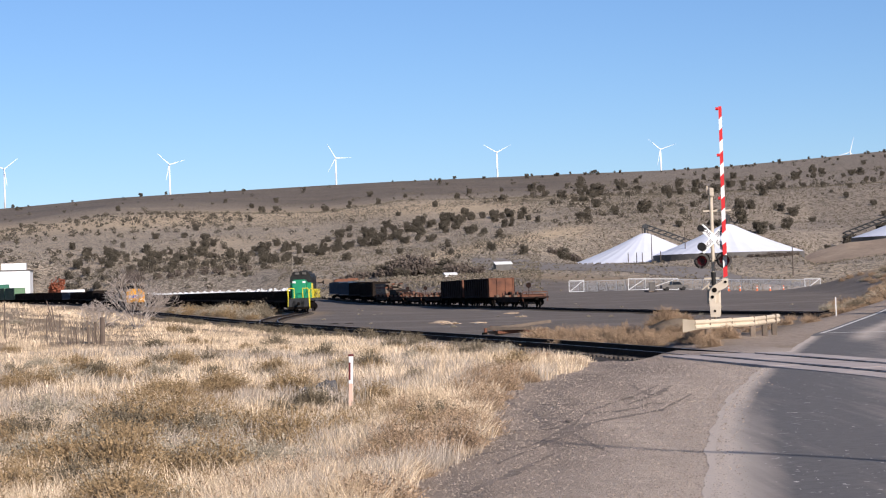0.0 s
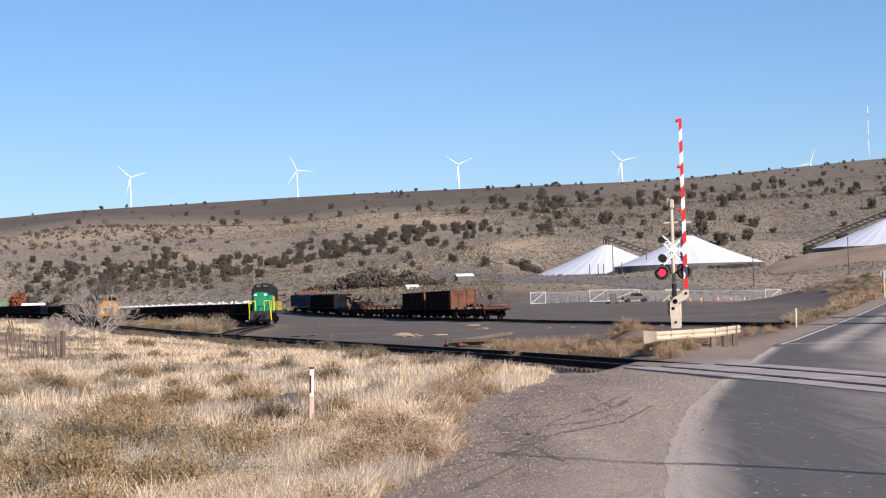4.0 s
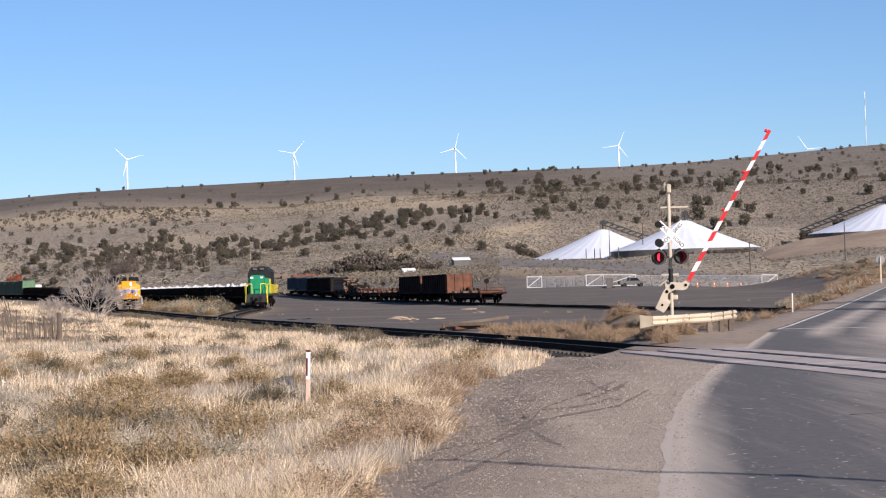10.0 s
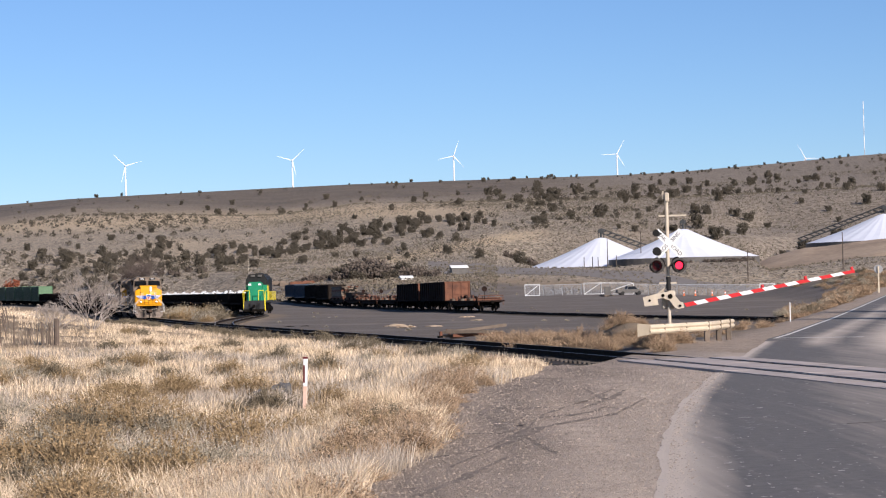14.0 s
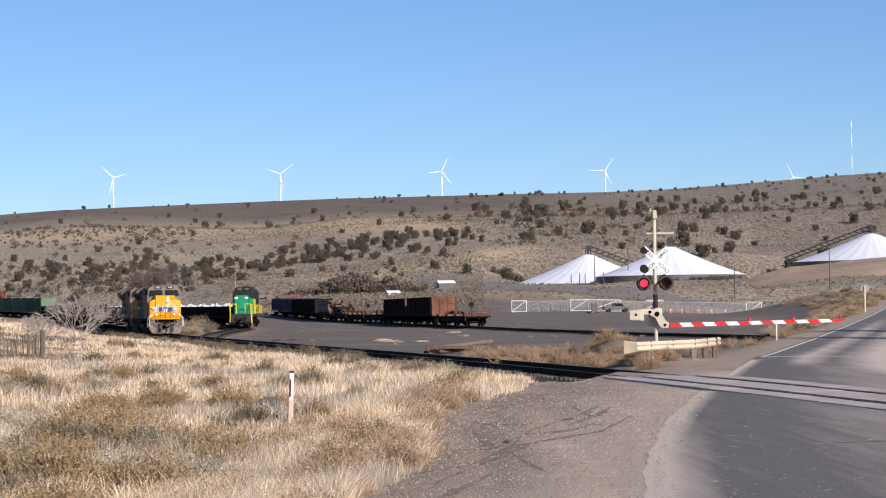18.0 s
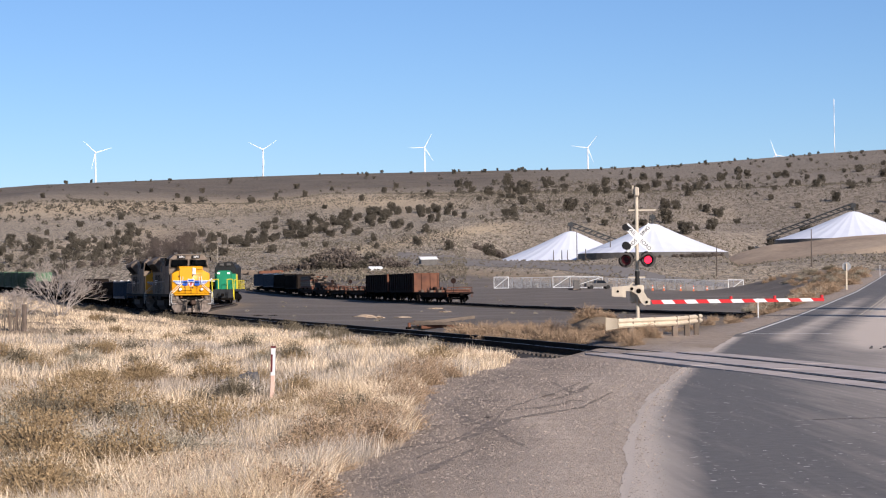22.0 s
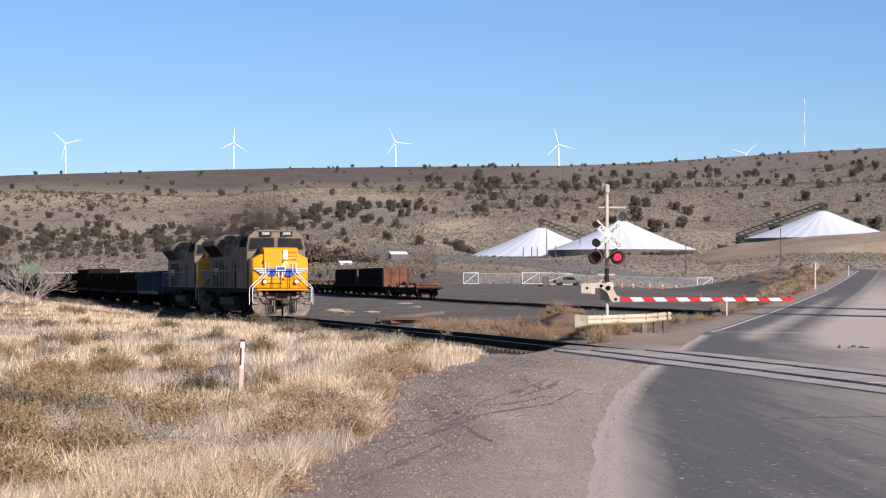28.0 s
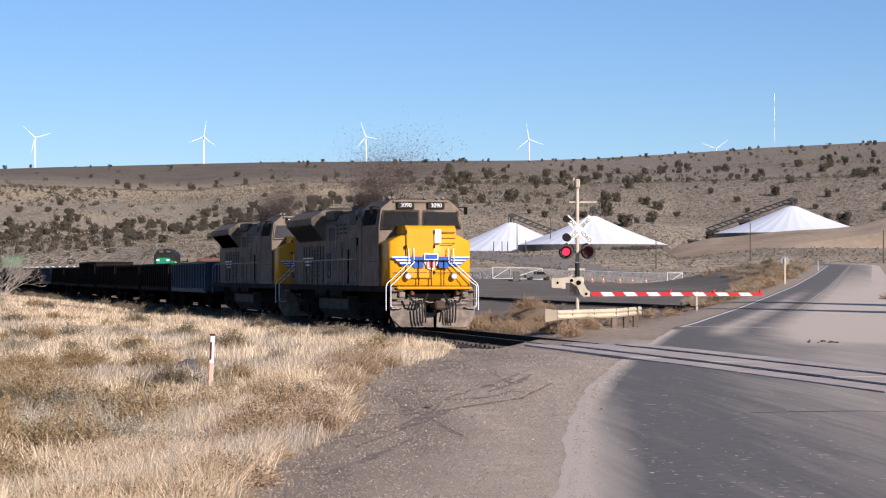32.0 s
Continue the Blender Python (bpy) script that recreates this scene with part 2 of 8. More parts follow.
def box(bm, c, s, m=None, bevel=0.0):
    r = bmesh.ops.create_cube(bm, size=1.0)
    t = Matrix.Translation(c) @ (m or Matrix()) @ Matrix.Diagonal((*s, 1))
    bmesh.ops.transform(bm, matrix=t, verts=r["verts"])
    if bevel:
        es = list({e for v in r["verts"] for e in v.link_edges})
        bmesh.ops.bevel(bm, geom=es, offset=bevel, segments=1, affect="EDGES")
    return bm


def rod(bm, a, b, r, seg=8, r2=None):
    a, b = Vector(a), Vector(b)
    d = b - a
    m = Matrix.Translation((a + b) / 2) @ d.to_track_quat("Z", "Y").to_matrix().to_4x4()
    bmesh.ops.create_cone(bm, cap_ends=True, segments=seg, radius1=r, radius2=r if r2 is None else r2, depth=d.length, matrix=m)
    return bm


def pipe(bm, pts, r, seg=6):
    for a, b in zip(pts, pts[1:]):
        rod(bm, a, b, r, seg)
    return bm


def prism(bm, outline, y0, y1, axis="y"):
    """An outline of (u, v) swept along an axis: y -> (u, y, v); x -> (x, u, v); z -> (u, v, z)."""
    def at(u, v, w):
        return {"y": (u, w, v), "x": (w, u, v), "z": (u, v, w)}[axis]
    a = [bm.verts.new(at(u, v, y0)) for u, v in outline]
    b = [bm.verts.new(at(u, v, y1)) for u, v in outline]
    n = len(outline)
    fs = [bm.faces.new(a), bm.faces.new(b[::-1])]
    for i in range(n):
        fs.append(bm.faces.new((a[i], b[i], b[(i + 1) % n], a[(i + 1) % n])))
    bmesh.ops.recalc_face_normals(bm, faces=fs)
    return bm


def B():
    return bmesh.new()


# ---- the plan: tracks, road, ground ----
# plan lines are drawn over a depth squeezed by K; the names without underscore take true metres
K = 1.388


def _main_x(y):
    x = 4.18 - 0.268 * (y - 55.1) - 0.0009 * np.clip(y - 285, 0, None) ** 2
    return x - np.where(y < 60, 0.0014 * (60 - np.minimum(y, 60)) ** 2, 0.0)


def _rail_z(y):
    return np.interp(y, [140, 200, 260, 300, 370, 450, 640], [0, 0.25, 0.55, 1.1, 2.15, 2.9, 5.0])


def _siding_x(y):
    return np.interp(y, [112, 125, 138, 152, 165, 176, 188, 200, 640], [-11.1, -13.9, -15.4, -15.8, -15.65, -15.85, -17.3, -20.1, -138.0])


def _siding_z(y):
    return np.interp(y, [112, 125, 150, 176, 260, 420], [0.0, 0.0, 0.1, 0.25, 0.7, 1.35])


def _yard_x(y):
    return 6.7 - 0.2 * (y - 180)


def _road_left(y):
    """The white edge line of the road."""
    y = np.asarray(y, float)
    near = np.interp(y, [-60, 0, 13.6, 15.5, 18.5, 23, 27.5, 32.8, 40, 47, 56], [-9.0, -0.3, 2.27, 2.62, 3.15, 4.02, 5.08, 6.48, 8.5, 10.5, 13.1])
    far = 13.1 + 0.36 * (y - 56) - 0.0075 * np.clip(y - 228, 0, None) ** 2
    return np.where(y < 56, near, far)


def _road_z(y):
    return np.interp(y, [-60, 0, 20, 34, 60, 80, 98, 134, 184, 225, 260, 300, 420], [-0.06, -0.03, -0.02, 0.0, 0.0, 0.18, 0.42, 0.95, 2.1, 3.2, 3.95, 4.3, 5.0])


def _grass_edge(y):
    return np.interp(y, [-40, 5, 14, 16, 18, 20, 22, 25, 31, 33.6, 40.6, 46], [-1.6, -0.9, -0.65, -0.5, -0.15, 0.25, 0.62, 0.78, 1.2, 2.1, 3.4, 4.2])


def main_x(y):
    return _main_x(np.asarray(y, float) / K)


def rail_z(y):
    return _rail_z(np.asarray(y, float) / K)


def siding_x(y):
    return _siding_x(np.asarray(y, float) / K)


def yard_x(y):
    return _yard_x(np.asarray(y, float) / K)


def road_left(y):
    return _road_left(np.asarray(y, float) / K)


def road_z(y):
    return _road_z(np.asarray(y, float) / K)


def polar(deg, r):
    """A place from its plan bearing and plan distance."""
    return r * math.sin(radians(deg)), K * r * math.cos(radians(deg))


ROAD_W = 6.6


def fbm(x, y, s, seed=0.0):
    """Cheap smooth variation without texture."""
    v = 0.0
    for k, (a, b) in enumerate(((1.0, 0.0), (2.1, 1.7), (4.3, 4.1), (8.9, 2.3))):
        ang = 0.7 + 1.3 * k + seed
        u, w = x * math.cos(ang) - y * math.sin(ang), x * math.sin(ang) + y * math.cos(ang)
        v = v + (np.sin(u * a / s + b + seed) * np.cos(w * a / s * 1.13 + 2 * b) + 0.6 * np.sin((u + w) * a / s * 0.71 + 3.1 * b)) / (1.6 ** k * 1.6)
    return v


def ground_z(x, y):
    x, y = np.asarray(x, float), np.asarray(y, float) / K
    r = np.hypot(x, y)
    az = np.degrees(np.arctan2(x, y))
    # yard and near ground
    z = -0.28 + 0.05 * fbm(x, y, 9.0)
    d = (x - _main_x(y)) * 0.966
    field = np.clip((-1.6 - d) / 4.0, 0, 1)
    z = z + field * (0.12 + 0.14 * fbm(x, y, 7.0, 2.0) + 0.0016 * np.clip(-d - 4, 0, 60) ** 1.5)
    z = z + _rail_z(np.minimum(y, 470)) * np.where(x > 40, np.clip(1.8 - x / 50, 0, 1), 1)
    z = z + np.interp(-d, [4.5, 8, 12, 18, 32], [0, 0.35, 1.1, 1.9, 2.6]) * np.clip((y - 66) / 48, 0, 1) * np.clip((260 - y) / 60, 0, 1)
    # the gravel apron in front of the crossing
    gx = _grass_edge(y)
    apron = np.clip((x - gx + 0.4) / 1.2, 0, 1) * np.clip((_main_x(y) + 2.0 - x) / 1.5, 0, 1) * (y < 60)
    z = z * (1 - apron) + apron * (-0.025 + 0.016 * fbm(x, y, 2.3, 1.0))
    # the road bank
    rl = _road_left(np.clip(y, -60, 285))
    bank = np.clip(1 - np.clip(rl - 1.2 - x, 0, None) / (3.5 + 5 * np.clip((y - 110) / 60, 0, 1) + 12 * np.clip((y - 185) / 50, 0, 1)), 0, 1) * np.clip(1 - np.clip(x - rl - ROAD_W - 18, 0, None) / 14, 0, 1)
    bank = bank * np.where(y > 268, np.clip(1 - (y - 268) / 26, 0, 1), 1)
    bank = bank * bank * (3 - 2 * bank)
    z = z * (1 - bank) + bank * (_road_z(y) - 0.03 + 0.02 * fbm(x, y, 3.1, 4.0) * np.clip((rl - x) * 2, 0, 1))
    # track beds
    for tx, lo, hi in ((_siding_x, 116, 430), (_yard_x, 60, 420), (_main_x, -60, 640)):
        dd = np.abs(x - tx(y)) * 0.966
        bed = np.clip(1 - (dd - 1.9) / 1.3, 0, 1) * (y > lo) * (y < hi) * (r < 620)
        if tx is _siding_x:
            low = np.clip(1 - (dd - 2.5) / 12.0, 0, 1) * np.clip((y - lo) / 30, 0, 1) * np.clip((hi - y) / 40, 0, 1)
            low = low * low * (3 - 2 * low)
            z = z * (1 - low) + low * (_siding_z(y) - 0.24)
            continue
        if tx is _main_x:
            bed = bed * np.clip(1 - np.clip(np.minimum(x - rl + 4.6, rl + ROAD_W + 8 - x), 0, 1), 0, 1)
        z = z * (1 - bed) + bed * ((_rail_z(y) if tx is _main_x else (z + 0.0)) - (0.30 if tx is _main_x else 0.0))
    # low mound under the far gate
    z = z + np.clip((rl - 1.6 - x) / 1.5, 0, 1) * (0.30 * np.exp(-((x - 9.8) ** 2 / 7.0 + (y - 56) ** 2 / 24.0)) + 0.85 * np.exp(-((x - 8.9) ** 2 / 1.7 + (y - 61.5) ** 2 / 6.0)))
    # rising country: rises above eye level, in metres for each 2809 m of distance
    r0 = np.interp(az, [-14, -10, -7, -2], [560, 500, 480, 400])
    foot = np.interp(r - r0 + 400, [340, 400], [0, 4.0]) * np.clip((az + 8) / 6, 0, 1)
    azs = np.array([-40, -18, -15.5, -11.7, -9.0, -4.5, -1.6, 2.0, 4.5, 8, 10, 13, 16, 20, 24, 40.0])
    toe = np.interp(az, azs, [70, 70, 72, 76, 78, 84, 92, 107, 112, 114, 115, 112, 112, 116, 120, 130.0])
    bench = np.interp(az, azs, [120, 124, 134, 155, 154, 150, 166, 165, 166, 164, 162, 163, 166, 170, 174, 180.0])
    ridge = np.interp(az, azs, [150, 160, 168, 183, 189, 197, 201, 203, 204, 204, 206, 213, 221, 227, 232, 250.0])
    r_toe = np.interp(az, [8, 13], [600, 720])
    r1 = np.maximum(480, r0 + 30)
    e = 29.5 + 20.5 * np.clip((r - r0) / (r1 - r0), 0, 1)
    u1 = np.clip((r - r1) / (r_toe - r1), 0, 1)
    u2 = np.clip((r - r_toe) / (800 - r_toe), 0, 1)
    u3 = np.clip((r - 850) / 290, 0, 1)
    e = np.where(r >= r1, 50 + (toe - 50) * u1 + (bench - toe) * (u2 * (1.5 - 0.5 * u2)) + (ridge - bench) * (u3 * (1.35 - 0.35 * u3)), e)
    shelf = np.interp(az, [4, 7.25, 9.0, 10.1, 11.6, 12.4, 13.1, 15.4, 16.8, 22, 26], [44, 41, 47, 53, 57, 52, 28, 42, 50, 82, 110])
    k2 = np.clip((np.interp(az, [11, 14], [600, 655]) - r) / 60, 0, 1) * np.clip((az - 3.0) / 2.0, 0, 1) * np.clip((25 - az) / 3, 0, 1)
    e = e * (1 - k2) + np.minimum(e, shelf) * k2
    bump = (1 - k2) * np.clip((r - 430) / 120, 0, 1) * np.clip((1100 - r) / 120, 0, 1)
    e = e + bump * (2.6 * fbm(x, y, 60.0, 5.0) + 3.0 * fbm(x, y, 150.0, 3.0))
    hill = 1.8 + e / 2809.0 * np.minimum(r, 1140) + np.where(r > 1300, (e - 14) / 2809.0 * (r - 1140), 0.0)
    side = np.cos(np.radians(np.clip(np.abs(az) - 30, 0, 90))) ** 2
    hill = hill * (0.15 + 0.85 * side)
    k = np.clip((r - r0 + 14) / 26, 0, 1)
    k = k * k * (3 - 2 * k)
    return (z + foot) * (1 - k) + hill * k


def axis(stops, steps):
    out = []
    for a, b, s in zip(stops, stops[1:], steps):
        out += list(np.arange(a, b - 1e-6, s))
    return np.array(out + [stops[-1]])


def build_ground():
    az = axis([-180, -60, -24, -17, 19, 26, 60, 180], [10, 3, 0.5, 0.14, 0.5, 3, 10])
    r = [0.6]
    while r[-1] < 3560:
        q = r[-1]
        r.append(q * (1.022 if q < 70 else 1.012 if q < 1200 else 1.08) + (0.05 if q < 10 else 0))
    r = np.array(r)
    A, R = np.meshgrid(np.radians(az[:-1]), r)
    X, Y = R * np.sin(A), R * np.cos(A)
    Z = ground_z(X, Y * K)
    nr, na = X.shape
    verts = np.stack([X, Y * K, Z], -1).reshape(-1, 3)
    i = np.arange(nr - 1)[:, None] * na
    j = np.arange(na)[None]
    j2 = (j + 1) % na
    f = np.stack([i + j, i + j2, i + na + j2, i + na + j], -1).reshape(-1, 4)[:, ::-1]
    me = bpy.data.meshes.new("ground")
    me.vertices.add(len(verts) + 1)
    me.vertices.foreach_set("co", np.r_[verts.ravel(), [0, 0, float(ground_z(0, 0))]])
    tri = [(len(verts), k, (k + 1) % na) for k in range(na)]
    nq = len(f)
    me.loops.add(nq * 4 + na * 3)
    me.loops.foreach_set("vertex_index", np.r_[f.ravel(), np.array(tri).ravel()])
    me.polygons.add(nq + na)
    me.polygons.foreach_set("loop_start", np.r_[np.arange(nq) * 4, nq * 4 + np.arange(na) * 3])
    me.update()
    me.validate()
    me.polygons.foreach_set("use_smooth", [True] * len(me.polygons))
    x, y = np.r_[X.ravel(), 0], np.r_[Y.ravel(), 0]
    rr = np.hypot(x, y)
    a_ = np.degrees(np.arctan2(x, y))
    rl = _road_left(np.clip(y, -60, 285))
    n1 = fbm(x, y, 3.0, 1.0)
    gx = _grass_edge(y) + 0.35 * n1
    d = (x - _main_x(y)) * 0.966
    lane = (x - gx) / np.maximum(rl - gx, 0.5) + 0.10 * fbm(x, y, 1.3, 2.0)
    lane = np.clip((lane - 0.28) / 0.34, 0, 1) * (y < 60)
    apron = np.clip((x - gx) / 0.8 + 0.5, 0, 1) * (d < 3.2) * (y < 60) * (y > -60)
    beyond = np.where(y > 120, np.clip((x - _siding_x(y) - 1.0) / 3.0, 0, 1), 1)
    reach = np.interp(a_, [-6, -3, 2, 5, 8, 12], [332, 385, 396, 370, 352, 345])
    yard = beyond * np.clip((d - 1.5) / 1.2, 0, 1) * np.clip((rl - 3.0 - 5 * np.clip((y - 90) / 70, 0, 1) - x) / 3.0, 0, 1) * np.clip((reach - rr) / 12, 0, 1) * (y > 0)
    yard = yard * (1 - np.clip((x - rl + 6.0 + 3 * np.clip((y - 170) / 60, 0, 1)) / 5.0, 0, 1) * np.clip((y - 60) / 20, 0, 1))
    yard = yard * (1 - np.clip(1.6 * np.exp(-((x - 8.9) ** 2 / 2.4 + (y - 61.0) ** 2 / 9.0)), 0, 1))
    hill = np.clip((rr - reach - 3 + 8 * n1) / 22, 0, 1)
    dust = np.clip((x - rl + 4.0) / 2.5, 0, 1) * (rr < 420) * np.clip((y - 43) / 6, 0, 1) * np.clip((d - 1.2) / 0.8, 0, 1)
    upper = np.clip((rr - 800 - 12 * fbm(x, y, 40.0, 7.0)) / 160, 0, 1)
    up = (np.r_[Z.ravel(), 0] - 1.8) / np.maximum(rr, 1) * 2809
    straw = np.exp(-((up - np.interp(a_, [-18, -8, -1, 3], [126, 148, 152, 150])) / 13) ** 2) * np.clip((4 - a_) / 3, 0, 1) * (rr > 650)
    fold = np.interp(a_, [-3, -1.6, 1, 4.3, 5.5], [46, 53, 78, 103, 106])
    straw = np.maximum(straw, np.exp(-((up - fold) / 8) ** 2) * np.clip((a_ + 3) / 1.5, 0, 1) * np.clip((6 - a_) / 1.5, 0, 1) * (rr > 430) * (rr < 790))
    straw = np.maximum(straw, 0.7 * np.clip(fbm(x, y, 55.0, 2.2) - 0.35, 0, 1) * (rr > 430) * (rr < 900))
    scrub = np.clip((a_ - 4) / 5, 0, 1) * np.clip((rr - 545) / 40, 0, 1)
    edge = np.clip(1 - (rl - x) / 2.4, 0, 1) * (y < 60)
    upper = upper * (1 - 0.75 * scrub)
    for nm, val in (("straw", straw), ("apron", apron), ("yard", yard), ("hill", hill), ("dust", dust), ("upper", upper), ("lane", lane), ("scrub", scrub), ("edge", edge)):
        at_ = me.attributes.new(nm, "FLOAT", "POINT")
        at_.data.foreach_set("value", np.asarray(val, np.float32))
    ob = new("ground", me)
    tagged(ob, "dry high-desert ground with gravel yard and sagebrush hills", "ground", kind="structure")
    me.materials.append(ground_material())
    return ob


def ground_material():
    m = bpy.data.materials.new("desert_ground")
    m.use_nodes = True
    nt = m.node_tree
    n, lk = nt.nodes, nt.links.new
    b = n["Principled BSDF"]
    b.inputs["Roughness"].default_value = 0.95
    b.inputs["Specular IOR Level"].default_value = 0.2
    geo = n.new("ShaderNodeNewGeometry").outputs["Position"]

    def tex(scale, detail=6, rough=0.6):
        t = n.new("ShaderNodeTexNoise")
        t.inputs["Scale"].default_value = scale
        t.inputs["Detail"].default_value = detail
        t.inputs["Roughness"].default_value = rough
        lk(geo, t.inputs["Vector"])
        return t.outputs[0]

    def ramp(src, lo, hi):
        t = n.new("ShaderNodeMapRange")
        t.inputs[1].default_value, t.inputs[2].default_value = lo, hi
        lk(src, t.inputs[0])
        return t.outputs[0]

    def mix(f, a, c):
        t = n.new("ShaderNodeMix")
        t.data_type = "RGBA"
        for i, v in ((0, f), (6, a), (7, c)):
            if isinstance(v, tuple):
                t.inputs[i].default_value = (*v, 1)
            else:
                lk(v, t.inputs[i])
        return t.outputs[2]

    def attr(k):
        t = n.new("ShaderNodeAttribute")
        t.attribute_name = k
        return t.outputs["Fac"]

    grit, stone, patch, wide = tex(38, 5), tex(11, 6, 0.7), tex(0.55), tex(0.06)
    soil = mix(ramp(patch, 0.4, 0.6), (0.27, 0.195, 0.12), (0.36, 0.275, 0.18))
    soil = mix(ramp(grit, 0.35, 0.7), soil, (0.21, 0.155, 0.10))
    gravel = mix(ramp(tex(30, 6, 0.8), 0.36, 0.64), (0.24, 0.186, 0.142), (0.56, 0.45, 0.36))
    gravel = mix(ramp(tex(4.5, 5, 0.7), 0.45, 0.68), gravel, (0.25, 0.195, 0.15))
    mp = n.new("ShaderNodeMapping")
    mp.inputs["Rotation"].default_value = (0, 0, radians(12))
    mp.inputs["Scale"].default_value = (1.25, 0.09, 1)
    lk(geo, mp.inputs["Vector"])
    ruts = n.new("ShaderNodeTexNoise")
    ruts.inputs["Scale"].default_value = 1.0
    ruts.inputs["Detail"].default_value = 5
    lk(mp.outputs[0], ruts.inputs["Vector"])
    gravel = mix(ramp(ruts.outputs[0], 0.52, 0.74), gravel, (0.27, 0.212, 0.165))
    gravel = mix(ramp(ruts.outputs[0], 0.48, 0.34), gravel, (0.52, 0.415, 0.325))
    dark = mix(ramp(tex(9, 6, 0.8), 0.42, 0.60), (0.16, 0.128, 0.10), (0.29, 0.23, 0.18))
    dark = mix(ramp(ruts.outputs[0], 0.56, 0.44), dark, (0.30, 0.235, 0.18))
    m2 = n.new("ShaderNodeMapping")
    m2.inputs["Rotation"].default_value = (0, 0, radians(20))
    m2.inputs["Scale"].default_value = (3.2, 0.22, 1)
    lk(geo, m2.inputs["Vector"])
    marks = n.new("ShaderNodeTexNoise")
    marks.inputs["Scale"].default_value = 1.0
    marks.inputs["Detail"].default_value = 4
    marks.inputs["Distortion"].default_value = 0.8
    lk(m2.outputs[0], marks.inputs["Vector"])
    dark = mix(ramp(marks.outputs[0], 0.62, 0.72), dark, (0.13, 0.105, 0.084))
    gravel = mix(ramp(marks.outputs[0], 0.64, 0.72), gravel, (0.24, 0.19, 0.15))
    gravel = mix(ramp(tex(1.7, 4, 0.6), 0.50, 0.68), gravel, (0.25, 0.198, 0.155))
    gravel = mix(ramp(tex(0.35, 4, 0.6), 0.46, 0.66), gravel, (0.29, 0.228, 0.178))
    gravel = mix(ramp(attr("edge"), 0.0, 1.4), gravel, (0.52, 0.425, 0.34))
    gravel = mix(attr("lane"), dark, gravel)
    gravel = mix(ramp(tex(55, 3, 0.75), 0.62, 0.68), gravel, (0.50, 0.42, 0.35))
    yardc = mix(ramp(stone, 0.35, 0.7), (0.105, 0.088, 0.072), (0.20, 0.168, 0.138))
    yardc = mix(ramp(tex(0.09, 5), 0.50, 0.64), yardc, (0.20, 0.165, 0.135))
    dustc = mix(ramp(stone, 0.42, 0.58), (0.45, 0.355, 0.27), (0.29, 0.225, 0.17))
    dustc = mix(ramp(tex(1.6, 5, 0.7), 0.52, 0.64), dustc, (0.24, 0.19, 0.145))
    hillc = mix(ramp(tex(0.02, 5), 0.42, 0.60), (0.345, 0.268, 0.182), (0.225, 0.18, 0.13))
    hillc = mix(ramp(tex(0.45, 8, 0.85), 0.49, 0.525), hillc, (0.10, 0.084, 0.062))
    hillc = mix(ramp(tex(0.8, 6, 0.85), 0.52, 0.55), hillc, (0.47, 0.395, 0.30))
    speck = ramp(tex(1.1, 6, 0.8), 0.40, 0.52)
    pale = n.new("ShaderNodeMath")
    pale.operation = "MULTIPLY"
    lk(attr("straw"), pale.inputs[0])
    lk(speck, pale.inputs[1])
    hillc = mix(pale.outputs[0], hillc, (0.47, 0.36, 0.23))
    upperc = mix(ramp(tex(0.03, 5), 0.4, 0.62), (0.175, 0.138, 0.102), (0.125, 0.102, 0.078))
    upperc = mix(ramp(tex(0.5, 8, 0.8), 0.50, 0.58), upperc, (0.085, 0.068, 0.05))
    upperc = mix(ramp(tex(0.7, 6, 0.8), 0.58, 0.63), upperc, (0.27, 0.215, 0.155))
    scrubc = mix(ramp(tex(0.35, 8, 0.8), 0.47, 0.53), (0.235, 0.192, 0.148), (0.058, 0.048, 0.037))
    scrubc = mix(ramp(tex(0.7, 6, 0.8), 0.52, 0.56), scrubc, (0.38, 0.318, 0.25))
    hillc = mix(ramp(attr("scrub"), 0.0, 1.25), hillc, scrubc)
    c = mix(attr("apron"), soil, gravel)
    c = mix(attr("yard"), c, yardc)
    c = mix(attr("dust"), c, dustc)
    c = mix(attr("hill"), c, hillc)
    c = mix(attr("upper"), c, upperc)
    lk(c, b.inputs["Base Color"])
    bp = n.new("ShaderNodeBump")
    bp.inputs["Strength"].default_value = 0.9
    bp.inputs["Distance"].default_value = 0.04
    lk(grit, bp.inputs["Height"])
    lk(bp.outputs[0], b.inputs["Normal"])
    return m


